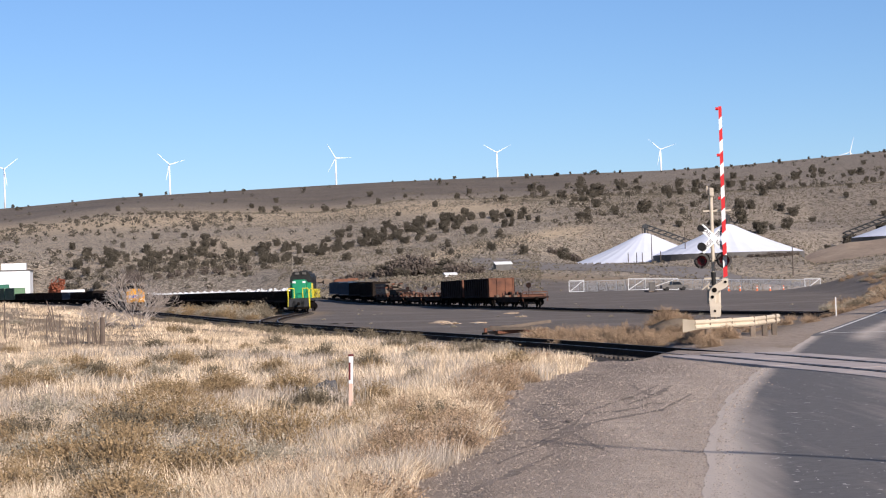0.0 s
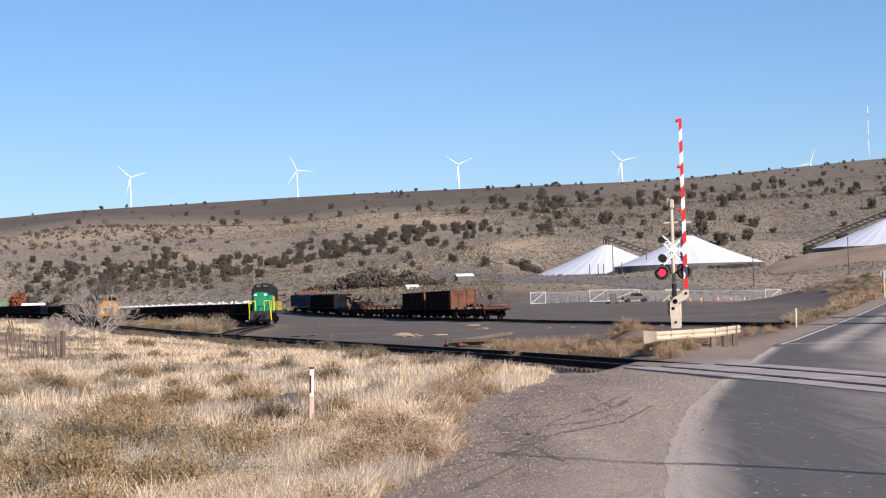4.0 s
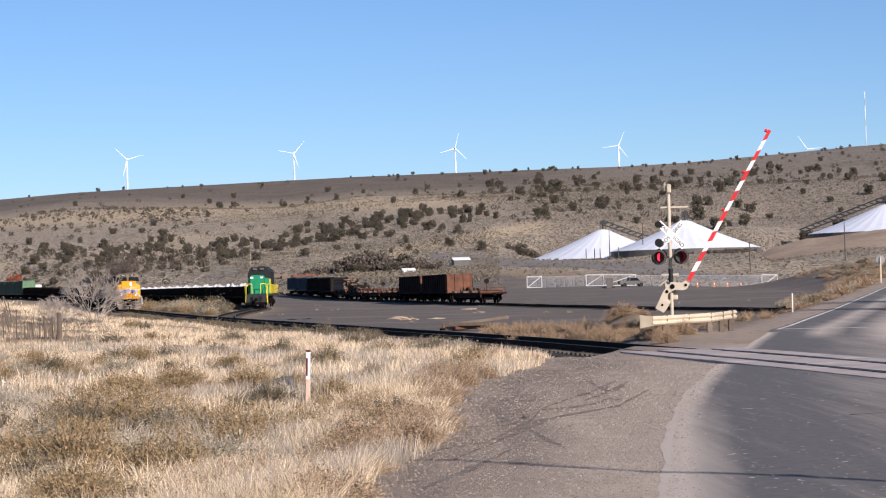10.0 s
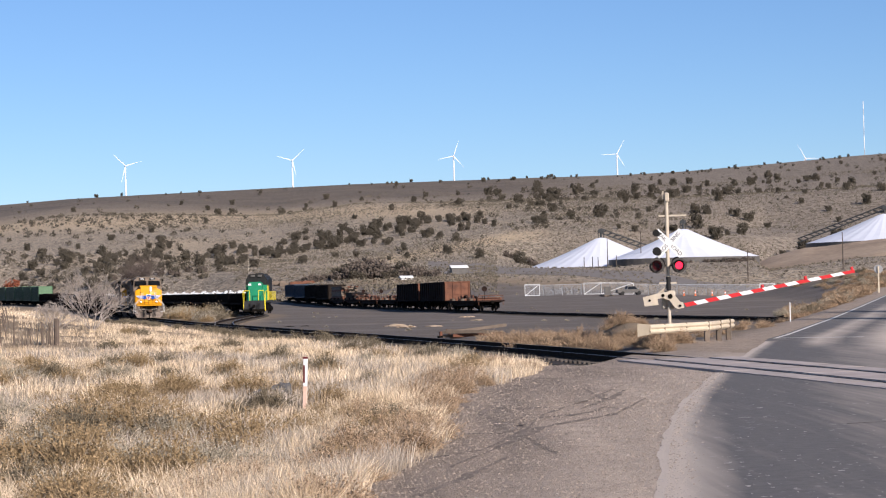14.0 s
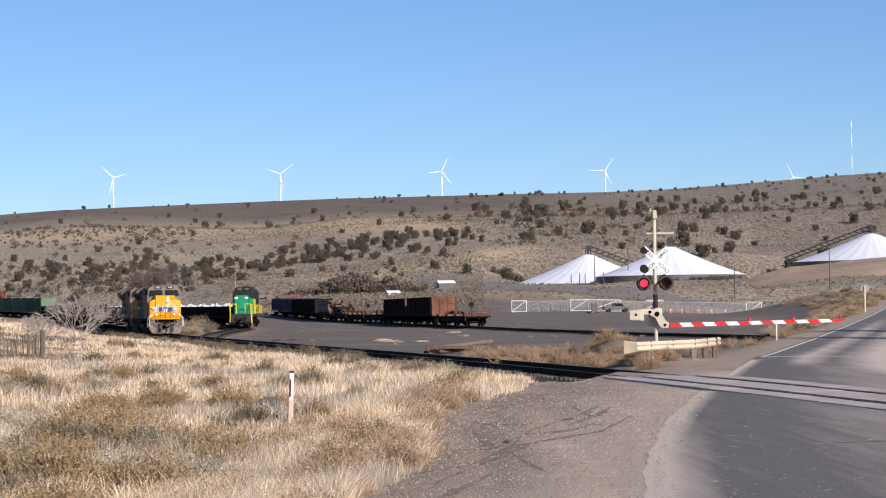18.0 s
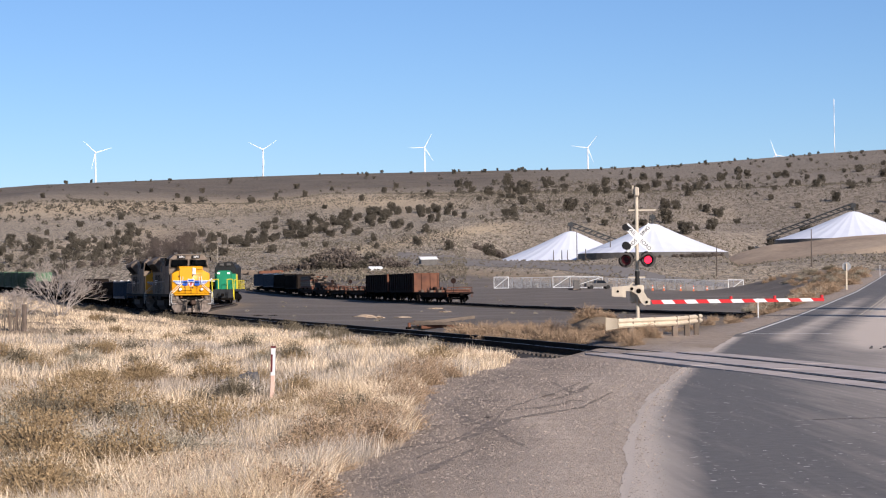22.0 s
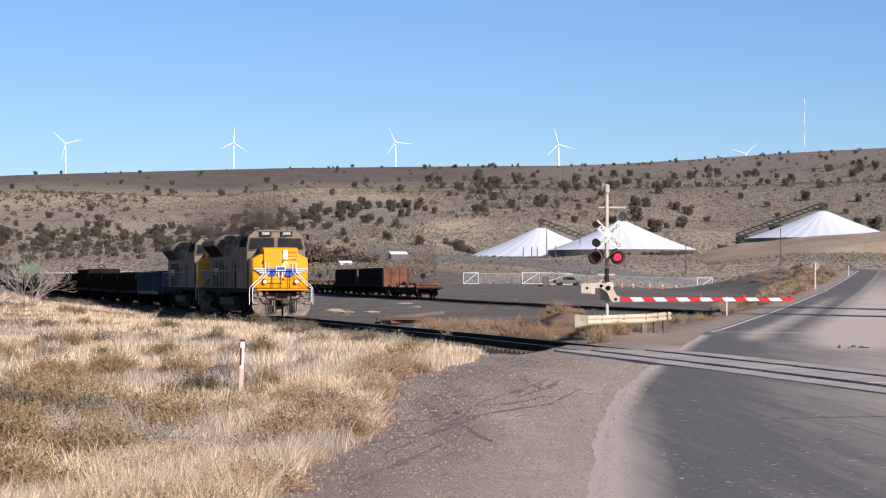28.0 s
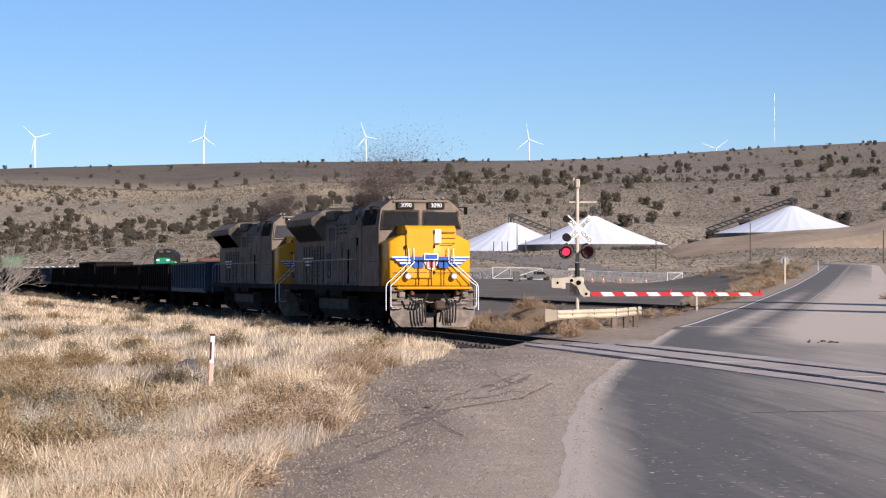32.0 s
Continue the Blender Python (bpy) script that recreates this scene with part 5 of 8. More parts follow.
def build_train():
    a = locomotive("locomotive", Matrix(), "grey and yellow freight locomotive with winged shield on its nose")
    TRAIN.append((a, 0.0))
    b = copy_thing(a, Matrix())
    b["label"] = "second grey and yellow freight locomotive coupled behind the first"
    for o in b.children_recursive:
        if o.name.startswith("lens"):
            o.data = o.data.copy()
            o.data.materials[0] = M_TANK
        if o.name.startswith("digits"):
            bm = B()
            for q in range(4):
                box(bm, (-0.19 + 0.125 * q, 0, 0), (0.075, 0.13, 0.004))
            me = bpy.data.meshes.new("digits")
            bm.to_mesh(me)
            bm.free()
            me.materials.append(M_WHITE)
            o.data = me
    TRAIN.append((b, -LOCO_LEN))
    s = -LOCO_LEN * 2 - 7.6
    order = [(M_GONBLUE, 2.65, "dark blue ribbed gondola car behind the engines"), (M_GONBLACK, 2.65, "black ribbed gondola car"), (M_GONBROWN, 2.65, "dark brown ribbed gondola car"), (M_GONBLACK, 2.7, "black ribbed gondola car"),
             (M_GONBLACK, 3.05, "tall black gondola car"), (M_GONBLACK, 2.65, "black ribbed gondola car"), (M_GONBLACK, 2.65, "black ribbed gondola car"), (M_GONBLUE, 2.65, "dark blue ribbed gondola car"), (M_GONBLACK, 2.65, "black ribbed gondola car"), (M_GONBROWN, 2.65, "dark brown ribbed gondola car"), (M_GONBROWN, 2.65, "dark brown ribbed gondola car"), (M_GONBLACK, 2.65, "black ribbed gondola car"), (M_GONBLACK, 2.65, "black ribbed gondola car")]
    made = {}
    for mt, top, lab in order:
        key = (mt.name, top)
        if key in made:
            g = copy_thing(made[key], Matrix())
        else:
            g = made[key] = gondola("gondola_car", Matrix(), mt, lab, top=top)
        TRAIN.append((g, s))
        s -= 15.6
    g = None
    for k in range(7):
        g = copy_thing(g, Matrix()) if g else gondola("gondola_car", Matrix(), M_GONGREEN, "tall green gondola car, sides coloured as shaded and ends as sunlit", top=4.2, ribs=9, end_paint=M_GONENDGREEN)
        TRAIN.append((g, s))
        s -= 15.6


build_train()


def road_switcher():
    """The parked green, yellow and black four-axle engine; local x ahead, front at x = 0."""
    y = 176.0 * K
    x = float(siding_x(y))
    t = thing("parked_locomotive", pose(x - 0.4, y, side_z(siding_x)(y), 0, 0, -91.2) @ Matrix.Diagonal((1, 0.80, 1.03, 1)), "parked green yellow and black switching locomotive on the siding", "locomotive")
    bm = B()
    box(bm, (-8.2, 0, 1.38), (16.4, 3.0, 0.22))
    box(bm, (-8.2, 0, 1.1), (14, 1.5, 0.5))
    part("frame", bm, M_LBLACK, t)
    truck(t, -3.2, [-4.55, -1.85], 0.5)
    truck(t, -13.2, [-14.55, -11.85], 0.5)
    bm = B()
    box(bm, (-8.2, 0, 0.75), (4.2, 2.4, 0.8), bevel=0.15)
    part("fuel_tank", bm, M_DARK, t)
    bm = B()
    prism(bm, [(-1.5, 1.45), (1.5, 1.45), (1.5, 0.3), (-1.5, 0.3)], -0.15, 0.05, "x")
    part("pilot", bm, M_LBLACK, t)
    for y0 in (-0.75, -0.6, -0.45, 0.45, 0.6, 0.75):
        bm = B()
        pipe(bm, [(0.06, y0, 1.2), (0.22, y0, 0.9), (0.18, y0 * 0.95, 0.45)], 0.03)
        part("hose", bm, M_BLACK, t)
    bm = B()
    box(bm, (0.1, 0, 0.45), (0.06, 2.9, 0.25), bevel=0.02)
    part("footboard", bm, M_DARK, t)
    coupler(t, 0.4, 1)
    bm = B()
    prism(bm, [(-0.95, 1.5), (0.95, 1.5), (0.95, 3.25), (0.7, 3.5), (-0.7, 3.5), (-0.95, 3.25)], -3.4, -1.1, "x")
    part("nose", bm, M_LGREEN, t, "green short nose")
    bm = B()
    prism(bm, [(-1.5, 1.5), (1.5, 1.5), (1.5, 3.1), (-1.5, 3.1)], -5.6, -3.4, "x")
    cab = part("cab", bm, M_LYELLOW, t, "yellow cab side with green front")
    bm = B()
    prism(bm, [(-1.5, 3.1), (1.5, 3.1), (1.5, 3.75), (1.0, 4.4), (-1.0, 4.4), (-1.5, 3.75)], -5.6, -3.4, "x")
    part("cab_top", bm, M_BLACK, cab, "black cab top")
    bm = B()
    box(bm, (-3.375, 0, 2.35), (0.05, 2.96, 1.65))
    part("cab_front", bm, M_LGREEN, cab)
    for y0, z0, w0, h0 in ((-1.1, 3.55, 0.62, 0.5), (1.1, 3.55, 0.62, 0.5), (-0.4, 3.72, 0.4, 0.35), (0.4, 3.72, 0.4, 0.35)):
        bm = B()
        box(bm, (-3.38, y0, z0), (0.05, w0, h0))
        part("cab_window", bm, M_SIDEGLASS, cab)
    for y0 in (-0.5, 0.5):
        bm = B()
        box(bm, (-3.3, y0, 4.18), (0.2, 0.55, 0.22))
        part("number_board", bm, M_TANK, cab)
    bm = B()
    prism(bm, [(-0.95, 1.5), (0.95, 1.5), (0.95, 3.9), (0.7, 4.2), (-0.7, 4.2), (-0.95, 3.9)], -15.8, -5.6, "x")
    part("hood", bm, M_BLACK, t, "black engine hood")
    bm = B()
    rod(bm, (-4.6, -1.2, 4.3), (-4.6, -1.2, 6.2), 0.03, 6, 0.015)
    part("antenna", bm, M_MAST, cab, "thin pale radio whip")
    for y0 in (-0.7, 0.7):
        bm = B()
        box(bm, (-1.08, y0, 3.22), (0.06, 0.42, 0.2), bevel=0.01)
        part("number_panel", bm, M_WHITE, t, "white panel on the short nose")
    bm = B()
    box(bm, (-10.7, 0, 4.23), (10, 1.5, 0.12))
    for x0 in (-13.8, -12.2, -7.4):
        rod(bm, (x0, 0, 4.28), (x0, 0, 4.5), 0.55, 14)
    box(bm, (-9.6, 0, 4.4), (1.2, 0.6, 0.35))
    part("roof", bm, M_LBLACK, t)
    for s in (-1, 1):
        bm = B()
        pipe(bm, [(0.05, s * 0.6, 1.5), (0.05, s * 0.6, 2.55), (0.05, s * 1.35, 2.55), (0.05, s * 1.5, 0.6)], 0.045)
        pipe(bm, [(-0.1, s * 1.5, 0.5), (-0.1, s * 1.55, 2.4), (-0.9, s * 1.55, 2.5), (-3.3, s * 1.55, 2.5)], 0.05)
        for k in range(7):
            rod(bm, (-6 - k * 1.5, s * 1.48, 1.5), (-6 - k * 1.5, s * 1.48, 2.45), 0.03, 6)
        rod(bm, (-5.8, s * 1.48, 2.45), (-15.8, s * 1.48, 2.45), 0.03, 6)
        part("handrail", bm, M_LYELLOW, t, "bright yellow handrail")
        bm = B()
        for q in range(3):
            box(bm, (-0.3, s * 1.40, 0.45 + 0.33 * q), (0.6, 0.24, 0.05))
        box(bm, (-0.62, s * 1.40, 0.8), (0.05, 0.24, 0.9))
        part("step", bm, M_LYELLOW, t, "bright yellow step")
    return t


road_switcher()


def white_scrap(t, hl, w, top):
    """Pale scrap heaped above the rim."""
    bm = B()
    rnd = random.Random(5)
    for k in range(15):
        c = (rnd.uniform(-hl + 0.5, hl - 0.5), rnd.uniform(-w + 0.4, w - 0.4), top + rnd.uniform(-0.2, 0.3))
        box(bm, c, (rnd.uniform(0.2, 0.8), rnd.uniform(0.1, 0.4), rnd.uniform(0.08, 0.3)), Euler((rnd.uniform(-0.6, 0.6), rnd.uniform(-0.6, 0.6), rnd.uniform(0, 3))).to_matrix().to_4x4())
    tagged(part("scrap_load", bm, M_CORR, t, "pale scrap heaped above the rim"), kind="stuff")


def along(fx, y0, length):
    y = y0
    while True:
        x = float(fx(y + length / 2))
        dx = float(fx(y + length)) - float(fx(y))
        ang = math.degrees(math.atan2(-length, -dx))
        yield pose(x, y + length / 2, side_z(fx)(y + length / 2), 0, 0, ang), y
        y += length / math.hypot(1, dx / length)


def parked_cars():
    it = along(siding_x, 176 * K + 17.5, 15.6)
    first = None
    for k in range(20):
        m, y = next(it)
        if k == 0:
            first = gondola("gondola_car", m, M_GONBLACK, "parked black gondola car heaped with pale scrap", top=2.35, group="parked gondolas", load=white_scrap)
        else:
            copy_thing(first, m)
    it = along(yard_x, 180.5 * K, 20.2)
    m, y = next(it)
    # lighter end paint carries the sunlight, the dark brown sides carry the shade
    g = gondola("gondola_car", m, M_GONBROWN, "parked tall rust-brown gondola car, ends coloured as sunlit", top=3.2, end_paint=M_GONRUST, ribs=12, length=19.0, group="tall parked gondolas")
    m, y = next(it)
    copy_thing(g, m)
    flat = None
    for k in range(4):
        m, y = next(it)
        flat = copy_thing(flat, m) if flat else flat_car(m, "parked flat car with stakes and timber")
        if k >= 2:
            flat_load(m, k)
    b = gondola("gondola_car", next(it)[0], M_GONBLACK, "parked black gondola car", top=3.4, length=19.9, group="low parked gondolas")
    copy_thing(b, next(it)[0])
    gondola("gondola_car", next(it)[0], M_GONBLUE, "parked dark blue gondola car", top=3.4, length=19.9, group="low parked gondolas")
    gondola("gondola_car", next(it)[0], M_GONBLUE, "parked dark blue gondola car", top=3.4, length=19.9, group="low parked gondolas")
    y = 180.5 * K - 10.1
    x = float(yard_x(y))
    flat_car(pose(x, y, side_z(yard_x)(y), 0, 0, math.degrees(math.atan2(-1, 0.144))), "parked flat car with bolsters and rusty steel")


def flat_load(m, k):
    """What lies on two of the flat cars: a dark bundle, and stacked lumber under a bright end."""
    rnd = random.Random(40 + k)
    if k == 2:
        t = thing("steel_bundle", m @ Matrix.Translation((-4.5, 0, 1.31)), "low dark bundle of steel on a flat car", "bundle")
        bm = B()
        prism(bm, [(-4.4, 0), (4.4, 0), (3.9, 0.75), (-3.6, 0.9)], -1.2, 1.2)
        part("sheets", bm, M_GONBLACK, t)
        for q in range(9):
            bm = B()
            z = 0.15 + 0.16 * (q // 3)
            box(bm, (7.2 + rnd.uniform(-1.5, 1.5), -0.9 + 0.9 * (q % 3), z), (5.0, 0.3, 0.14), Matrix.Rotation(rnd.uniform(-0.05, 0.05), 4, "Z"))
            part("beam", bm, (M_GONRUST, M_WOOD)[q % 2], t)
        return
    t = thing("lumber_stack", m @ Matrix.Translation((0, 0, 1.31)), "stack of brown lumber on a flat car", "lumber", "lumber stacks")
    for row in range(7):
        for q in range(5):
            bm = B()
            box(bm, (rnd.uniform(-0.4, 0.4), -1.1 + 0.55 * q, 0.14 + 0.27 * row), (rnd.uniform(13, 16), 0.5, 0.22), bevel=0.015)
            part("timber", bm, (M_WOOD, M_GONRUST, M_WOOD, M_POLE)[rnd.randrange(4)], t)


def flat_car(m, label):
    t = thing("flat_car", m, label, "flat car", "parked flat cars")
    bm = B()
    box(bm, (0, 0, 1.02), (19.2, 2.9, 0.16))
    for s in (-1, 1):
        prism(bm, [(-9.4, 0.95), (9.4, 0.95), (5.5, 0.55), (-5.5, 0.55)], s * 1.2 - 0.05, s * 1.2 + 0.05)
    part("deck", bm, M_GONBROWN, t)
    rnd = random.Random(9)
    for k in range(10):
        bm = B()
        x = -8.4 + k * 1.86
        box(bm, (x, 0, 1.2), (0.22, 2.6, 0.22))
        for s in (-1, 1):
            if rnd.random() < 0.75:
                rod(bm, (x, s * 1.35, 1.1), (x, s * 1.35, 1.1 + rnd.uniform(0.1, 0.55)), 0.05, 6)
        part("bolster", bm, (M_GONBROWN, M_WOOD, M_GONRUST)[k % 3], t)
    bm = B()
    pipe(bm, [(9.5, -1.3, 0.6), (9.5, -1.3, 1.6), (9.5, 1.3, 1.6), (9.5, 1.3, 0.6)], 0.04)
    box(bm, (8.8, 0, 1.25), (0.15, 2.6, 0.3))
    part("end_rack", bm, M_GONRUST, t, "rusty end rack")
    bm = B()
    rod(bm, (9.2, -0.6, 1.1), (9.2, -0.6, 2.3), 0.03, 6)
    rod(bm, (9.17, -0.6, 2.3), (9.23, -0.6, 2.3), 0.28, 14)
    part("brake_wheel", bm, M_GONBROWN, t)
    for k in range(7):
        bm = B()
        x = rnd.uniform(-7.5, 8.0)
        box(bm, (x, rnd.uniform(-1.0, 1.0), 1.40 + 0.1 * rnd.random()), (rnd.uniform(0.8, 2.4), rnd.uniform(0.15, 0.4), rnd.uniform(0.12, 0.35)), Euler((0, rnd.uniform(-0.12, 0.12), rnd.uniform(-0.3, 0.3))).to_matrix().to_4x4())
        part("scrap_piece", bm, (M_GONRUST, M_WOOD, M_GONBROWN)[k % 3], t)
    for s in (-1, 1):
        cx = s * 7.4
        truck(t, cx, [cx - 0.88, cx + 0.88], 0.42)
        coupler(t, s * 9.75, s)
    return t


parked_cars()


# ---- crossing gates ----
LIGHT_PARTS, ARMS = [], []
GATE_POS = (9.72, 57.2 * K)


def crossing_gate(m, label, arm_len):
    t = thing("crossing_gate", m, label, "crossing gate", "crossing gates")
    bm = B()
    rod(bm, (0, 0, 0), (0, 0, 5.28), 0.065, 16)
    rod(bm, (0, 0, 0), (0, 0, 0.12), 0.22, 16)
    part("mast", bm, M_MAST, t, "beige mast")
    bm = B()
    rod(bm, (0, 0, 1.75), (0, 0, 2.25), 0.085, 12)
    part("junction_sleeve", bm, M_BLACK, t)
    bm = B()
    box(bm, (0.2, 0, 4.45), (1.0, 0.06, 0.06))
    box(bm, (0.02, -0.08, 5.12), (0.16, 0.14, 0.32), bevel=0.03)
    box(bm, (-0.12, 0.0, 5.2), (0.06, 0.06, 0.3))
    part("crossarm", bm, M_MAST, t)
    bm = B()
    box(bm, (-0.02, 0, 2.02), (0.62, 0.07, 0.06))
    rod(bm, (0.0, 0.05, 1.95), (-0.42, 0.05, 1.62), 0.03, 8)
    part("step_bracket", bm, M_MAST, t)
    # crossbuck: four short blades of two crossed boards, white to the road, dark behind
    for s, words in ((1, ("RAIL", "ROAD")), (-1, ("CROS", "SING"))):
        bm = B()
        r = Matrix.Rotation(radians(s * 45), 4, "Y")
        box(bm, (0.06, -0.085 if s > 0 else -0.105, 3.45), (1.28, 0.012, 0.24), r)
        bd = part("crossbuck_board", bm, M_WHITE, t, "white crossbuck board with black letters")
        for k, w in enumerate(words):
            u = (-0.34, 0.34)[k]
            c = r @ Vector((u, 0, 0))
            text_mesh(w, 0.19, M_BLACK, bd, Matrix.Translation((c.x + 0.06, (-0.085 if s > 0 else -0.105) - 0.0125, 3.45 + c.z)) @ r @ pose(0, 0, 0, 90, 0, 0), "letters")
    bm = B()
    rod(bm, (-0.62, 0, 2.65), (0.62, 0, 2.65), 0.03, 8)
    part("lamp_bracket", bm, M_BLACK, t)
    lights = []
    for s in (-1, 1):
        x = s * 0.40
        bm = B()
        rod(bm, (x, -0.13, 2.65), (x, -0.10, 2.65), 0.275, 24)
        head = part("lamp_background", bm, M_LAMPBACK, t, "weathered dark round lamp background")
        bm = B()
        rod(bm, (x, -0.11, 2.65), (x, 0.14, 2.65), 0.17, 16, 0.1)
        part("housing", bm, M_BLACK, head)
        bm = B()
        rim = [[bm.verts.new((x + 0.205 * math.cos(radians(-75 + k * 23.5)), y0, 2.65 + 0.205 * math.sin(radians(-75 + k * 23.5)))) for k in range(15)] for y0 in (-0.13, -0.42)]
        for k in range(14):
            bm.faces.new((rim[0][k], rim[0][k + 1], rim[1][k + 1], rim[1][k]))
        bmesh.ops.solidify(bm, geom=bm.faces[:], thickness=0.03)
        part("hood", bm, M_HOOD, head, "grey lamp hood")
        bm = B()
        r = bmesh.ops.create_cone(bm, cap_ends=True, segments=24, radius1=0.135, radius2=0.135, depth=0.016, matrix=Matrix.Rotation(radians(90), 4, "X"))
        lens = part("lens", bm, M_LAMPRED, head, "round red lens")
        lens.data.materials.append(M_LAMPOFF)
        for p in lens.data.polygons:
            p.material_index = 0 if p.normal.y < -0.5 else 1
        lens.location = (x, -0.155, 2.65)
        lights.append(lens)
    # lamps facing the other way
    for s in (-1, 1):
        x = s * 0.36
        bm = B()
        rod(bm, (x, 0.13, 2.72), (x, 0.16, 2.72), 0.25, 20)
        rod(bm, (x, 0.16, 2.72), (x, 0.42, 2.72), 0.18, 16)
        part("rear_lamp", bm, M_BLACK, t)
    for x, z, r0 in ((-0.33, 3.14, 0.15), (-0.34, 3.80, 0.12)):
        bm = B()
        rod(bm, (x - 0.06, -0.42, z + 0.03), (x, -0.12, z), r0, 16, r0 * 0.8)
        rod(bm, (x, -0.12, z), (0, 0, z), 0.03, 8)
        part("bell", bm, M_BLACK, t)
    # mechanism
    bm = B()
    box(bm, (-0.02, 0.22, 1.42), (0.5, 0.34, 0.66), bevel=0.05)
    part("mechanism_box", bm, M_MAST, t, "beige gate mechanism")
    arm = new("gate_arm")
    arm.parent = t
    arm.location = (0.0, -0.16, 1.55)
    bm = B()
    prism(bm, [(-0.86, -0.22), (-0.42, -0.24), (-0.42, -0.02), (-0.22, -0.02), (0.0, -0.16), (0.12, -0.42), (0.22, -0.52), (0.46, -0.52), (0.46, -0.32), (0.36, -0.28), (0.2, 0.02), (0.02, 0.16), (-0.3, 0.18), (-0.86, 0.14)], -0.08, 0.02)
    prism(bm, [(-0.92, -0.20), (-0.52, -0.22), (-0.52, 0.16), (-0.92, 0.14)], -0.16, 0.08)
    sup = part("counterweight_arm", bm, M_MAST, arm, "beige counterweight arm")
    for x0, y0, y1, z0, r0 in ((-0.2, -0.10, 0.04, 0.06, 0.06), (-0.70, -0.18, 0.09, -0.02, 0.045), (0.33, -0.11, 0.05, -0.42, 0.05), (0.05, -0.10, 0.06, -0.02, 0.09)):
        bm = B()
        rod(bm, (x0, y0, z0), (x0, y1, z0), r0, 12)
        part("pivot_bolt", bm, M_DARK, sup)
    n = 15
    w = (arm_len - 0.48) / n
    for k in range(n):
        x0 = 0.48 + k * w
        bm = B()
        h = 0.075 - 0.02 * k / n
        sl = 0.06
        prism(bm, [(x0 + sl, -0.43 - h), (x0 + w + sl * (k < n - 1), -0.43 - h), (x0 + w - sl * (k < n - 1), -0.43 + h), (x0 - sl * (k > 0), -0.43 + h)], -0.045, -0.015)
        part("stripe", bm, M_RED if k % 2 == 0 else M_WHITE, arm)
    for x in (arm_len - 0.08, arm_len - 1.75, arm_len - 3.3):
        bm = B()
        rod(bm, (x, -0.03, -0.37), (x, -0.03, -0.26), 0.055, 12)
        part("arm_light", bm, M_RED, arm)
    return t, arm, lights


def build_gates():
    z = 0.05
    g, arm, lights = crossing_gate(pose(*GATE_POS, z, 0, 0, -8), "beige railroad crossing signal with red and white gate arm", 6.64)
    ARMS.append((arm, 1))
    LIGHT_PARTS.extend(lights)
    g2, arm2, lights2 = crossing_gate(pose(13.7, 8.2, -0.04, 0, 0, 165.5), "beige railroad crossing signal and gate arm beside the near lane", 8.6)
    ARMS.append((arm2, 1))
    LIGHT_PARTS.extend(lights2)


build_gates()


def guardrail():
    z = 0.03
    t = thing("guardrail", Matrix(), "beige painted steel guardrail bent round the signal mast", "guardrail")
    pts = [(7.7, 72.0), (8.15, 72.0), (10.75, 75.9), (12.25, 80.9)]
    prof = [(0.0, 0.0), (0.05, 0.05), (0.05, 0.10), (0.0, 0.15), (0.05, 0.21), (0.05, 0.26), (0.0, 0.31), (-0.02, 0.31), (0.03, 0.25), (0.03, 0.22), (-0.02, 0.16), (-0.02, 0.15), (0.03, 0.09), (0.03, 0.06), (-0.02, 0.0)]
    for a, b in zip(pts[1:], pts[2:]):
        a, b = Vector((*a, 0)), Vector((*b, 0))
        d = (b - a).normalized()
        nrm = Vector((d.y, -d.x, 0))
        vs, fs, k = [], [], len(prof)
        for p in (a, b):
            for u, v in prof:
                q = p + nrm * u
                vs.append((q.x, q.y, z + 0.36 + v))
        fs = [(i, (i + 1) % k, k + (i + 1) % k, k + i) for i in range(k)] + [tuple(range(k))[::-1], tuple(range(k, 2 * k))]
        raw("beam", vs, fs, M_GUARD, t)
    bm = B()
    vs = [bm.verts.new(p) for p in ((8.2, 72.02, z + 0.36), (8.2, 72.02, z + 0.67), (7.75, 71.9, z + 0.72), (7.75, 71.9, z + 0.28))]
    bm.faces.new(vs)
    bmesh.ops.solidify(bm, geom=bm.faces[:], thickness=0.03)
    part("end_shoe", bm, M_GUARD, t)
    for x, y in ((8.7, 72.85), (9.6, 74.2), (10.55, 75.6), (11.25, 77.6), (11.9, 79.7)):
        bm = B()
        box(bm, (x, y + 0.12, z + 0.22), (0.18, 0.2, 0.95), bevel=0.015)
        part("post", bm, M_WOOD, t)


guardrail()


def post_with_band(name, x, y, h, label, lean=0.0, red=True):
    t = thing(name, pose(x, y, float(ground_z(x, y)), 0, lean, -10), label, "marker post", "marker posts")
    bm = B()
    w = 0.075 if red else 0.05
    box(bm, (0, 0, h * 0.72), (w, 0.03, h * 0.56), bevel=0.008)
    part("post_top", bm, M_WHITE, t)
    bm = B()
    box(bm, (0, 0, h * 0.22 - 0.1), (w * 0.94, 0.028, h * 0.44 + 0.2), bevel=0.006)
    part("post_foot", bm, M_PINKPOST if red else M_WHITE, t, "sun-faded orange lower part" if red else "")
    if red:
        bm = B()
        box(bm, (-0.018, -0.018, h - 0.27), (0.032, 0.012, 0.3))
        part("red_sticker", bm, M_MAROON, t)
        bm = B()
        box(bm, (0, 0, h + 0.005), (0.082, 0.04, 0.035))
        part("cap", bm, M_MAROON, t)
    return t


M_PINKPOST = mat("faded_orange", (0.62, 0.36, 0.26), (0.66, 0.52, 0.42), 4, 0.6)
M_MAROON = mat("maroon_sticker", (0.16, 0.03, 0.03), (0.10, 0.03, 0.03), 6, 0.6)
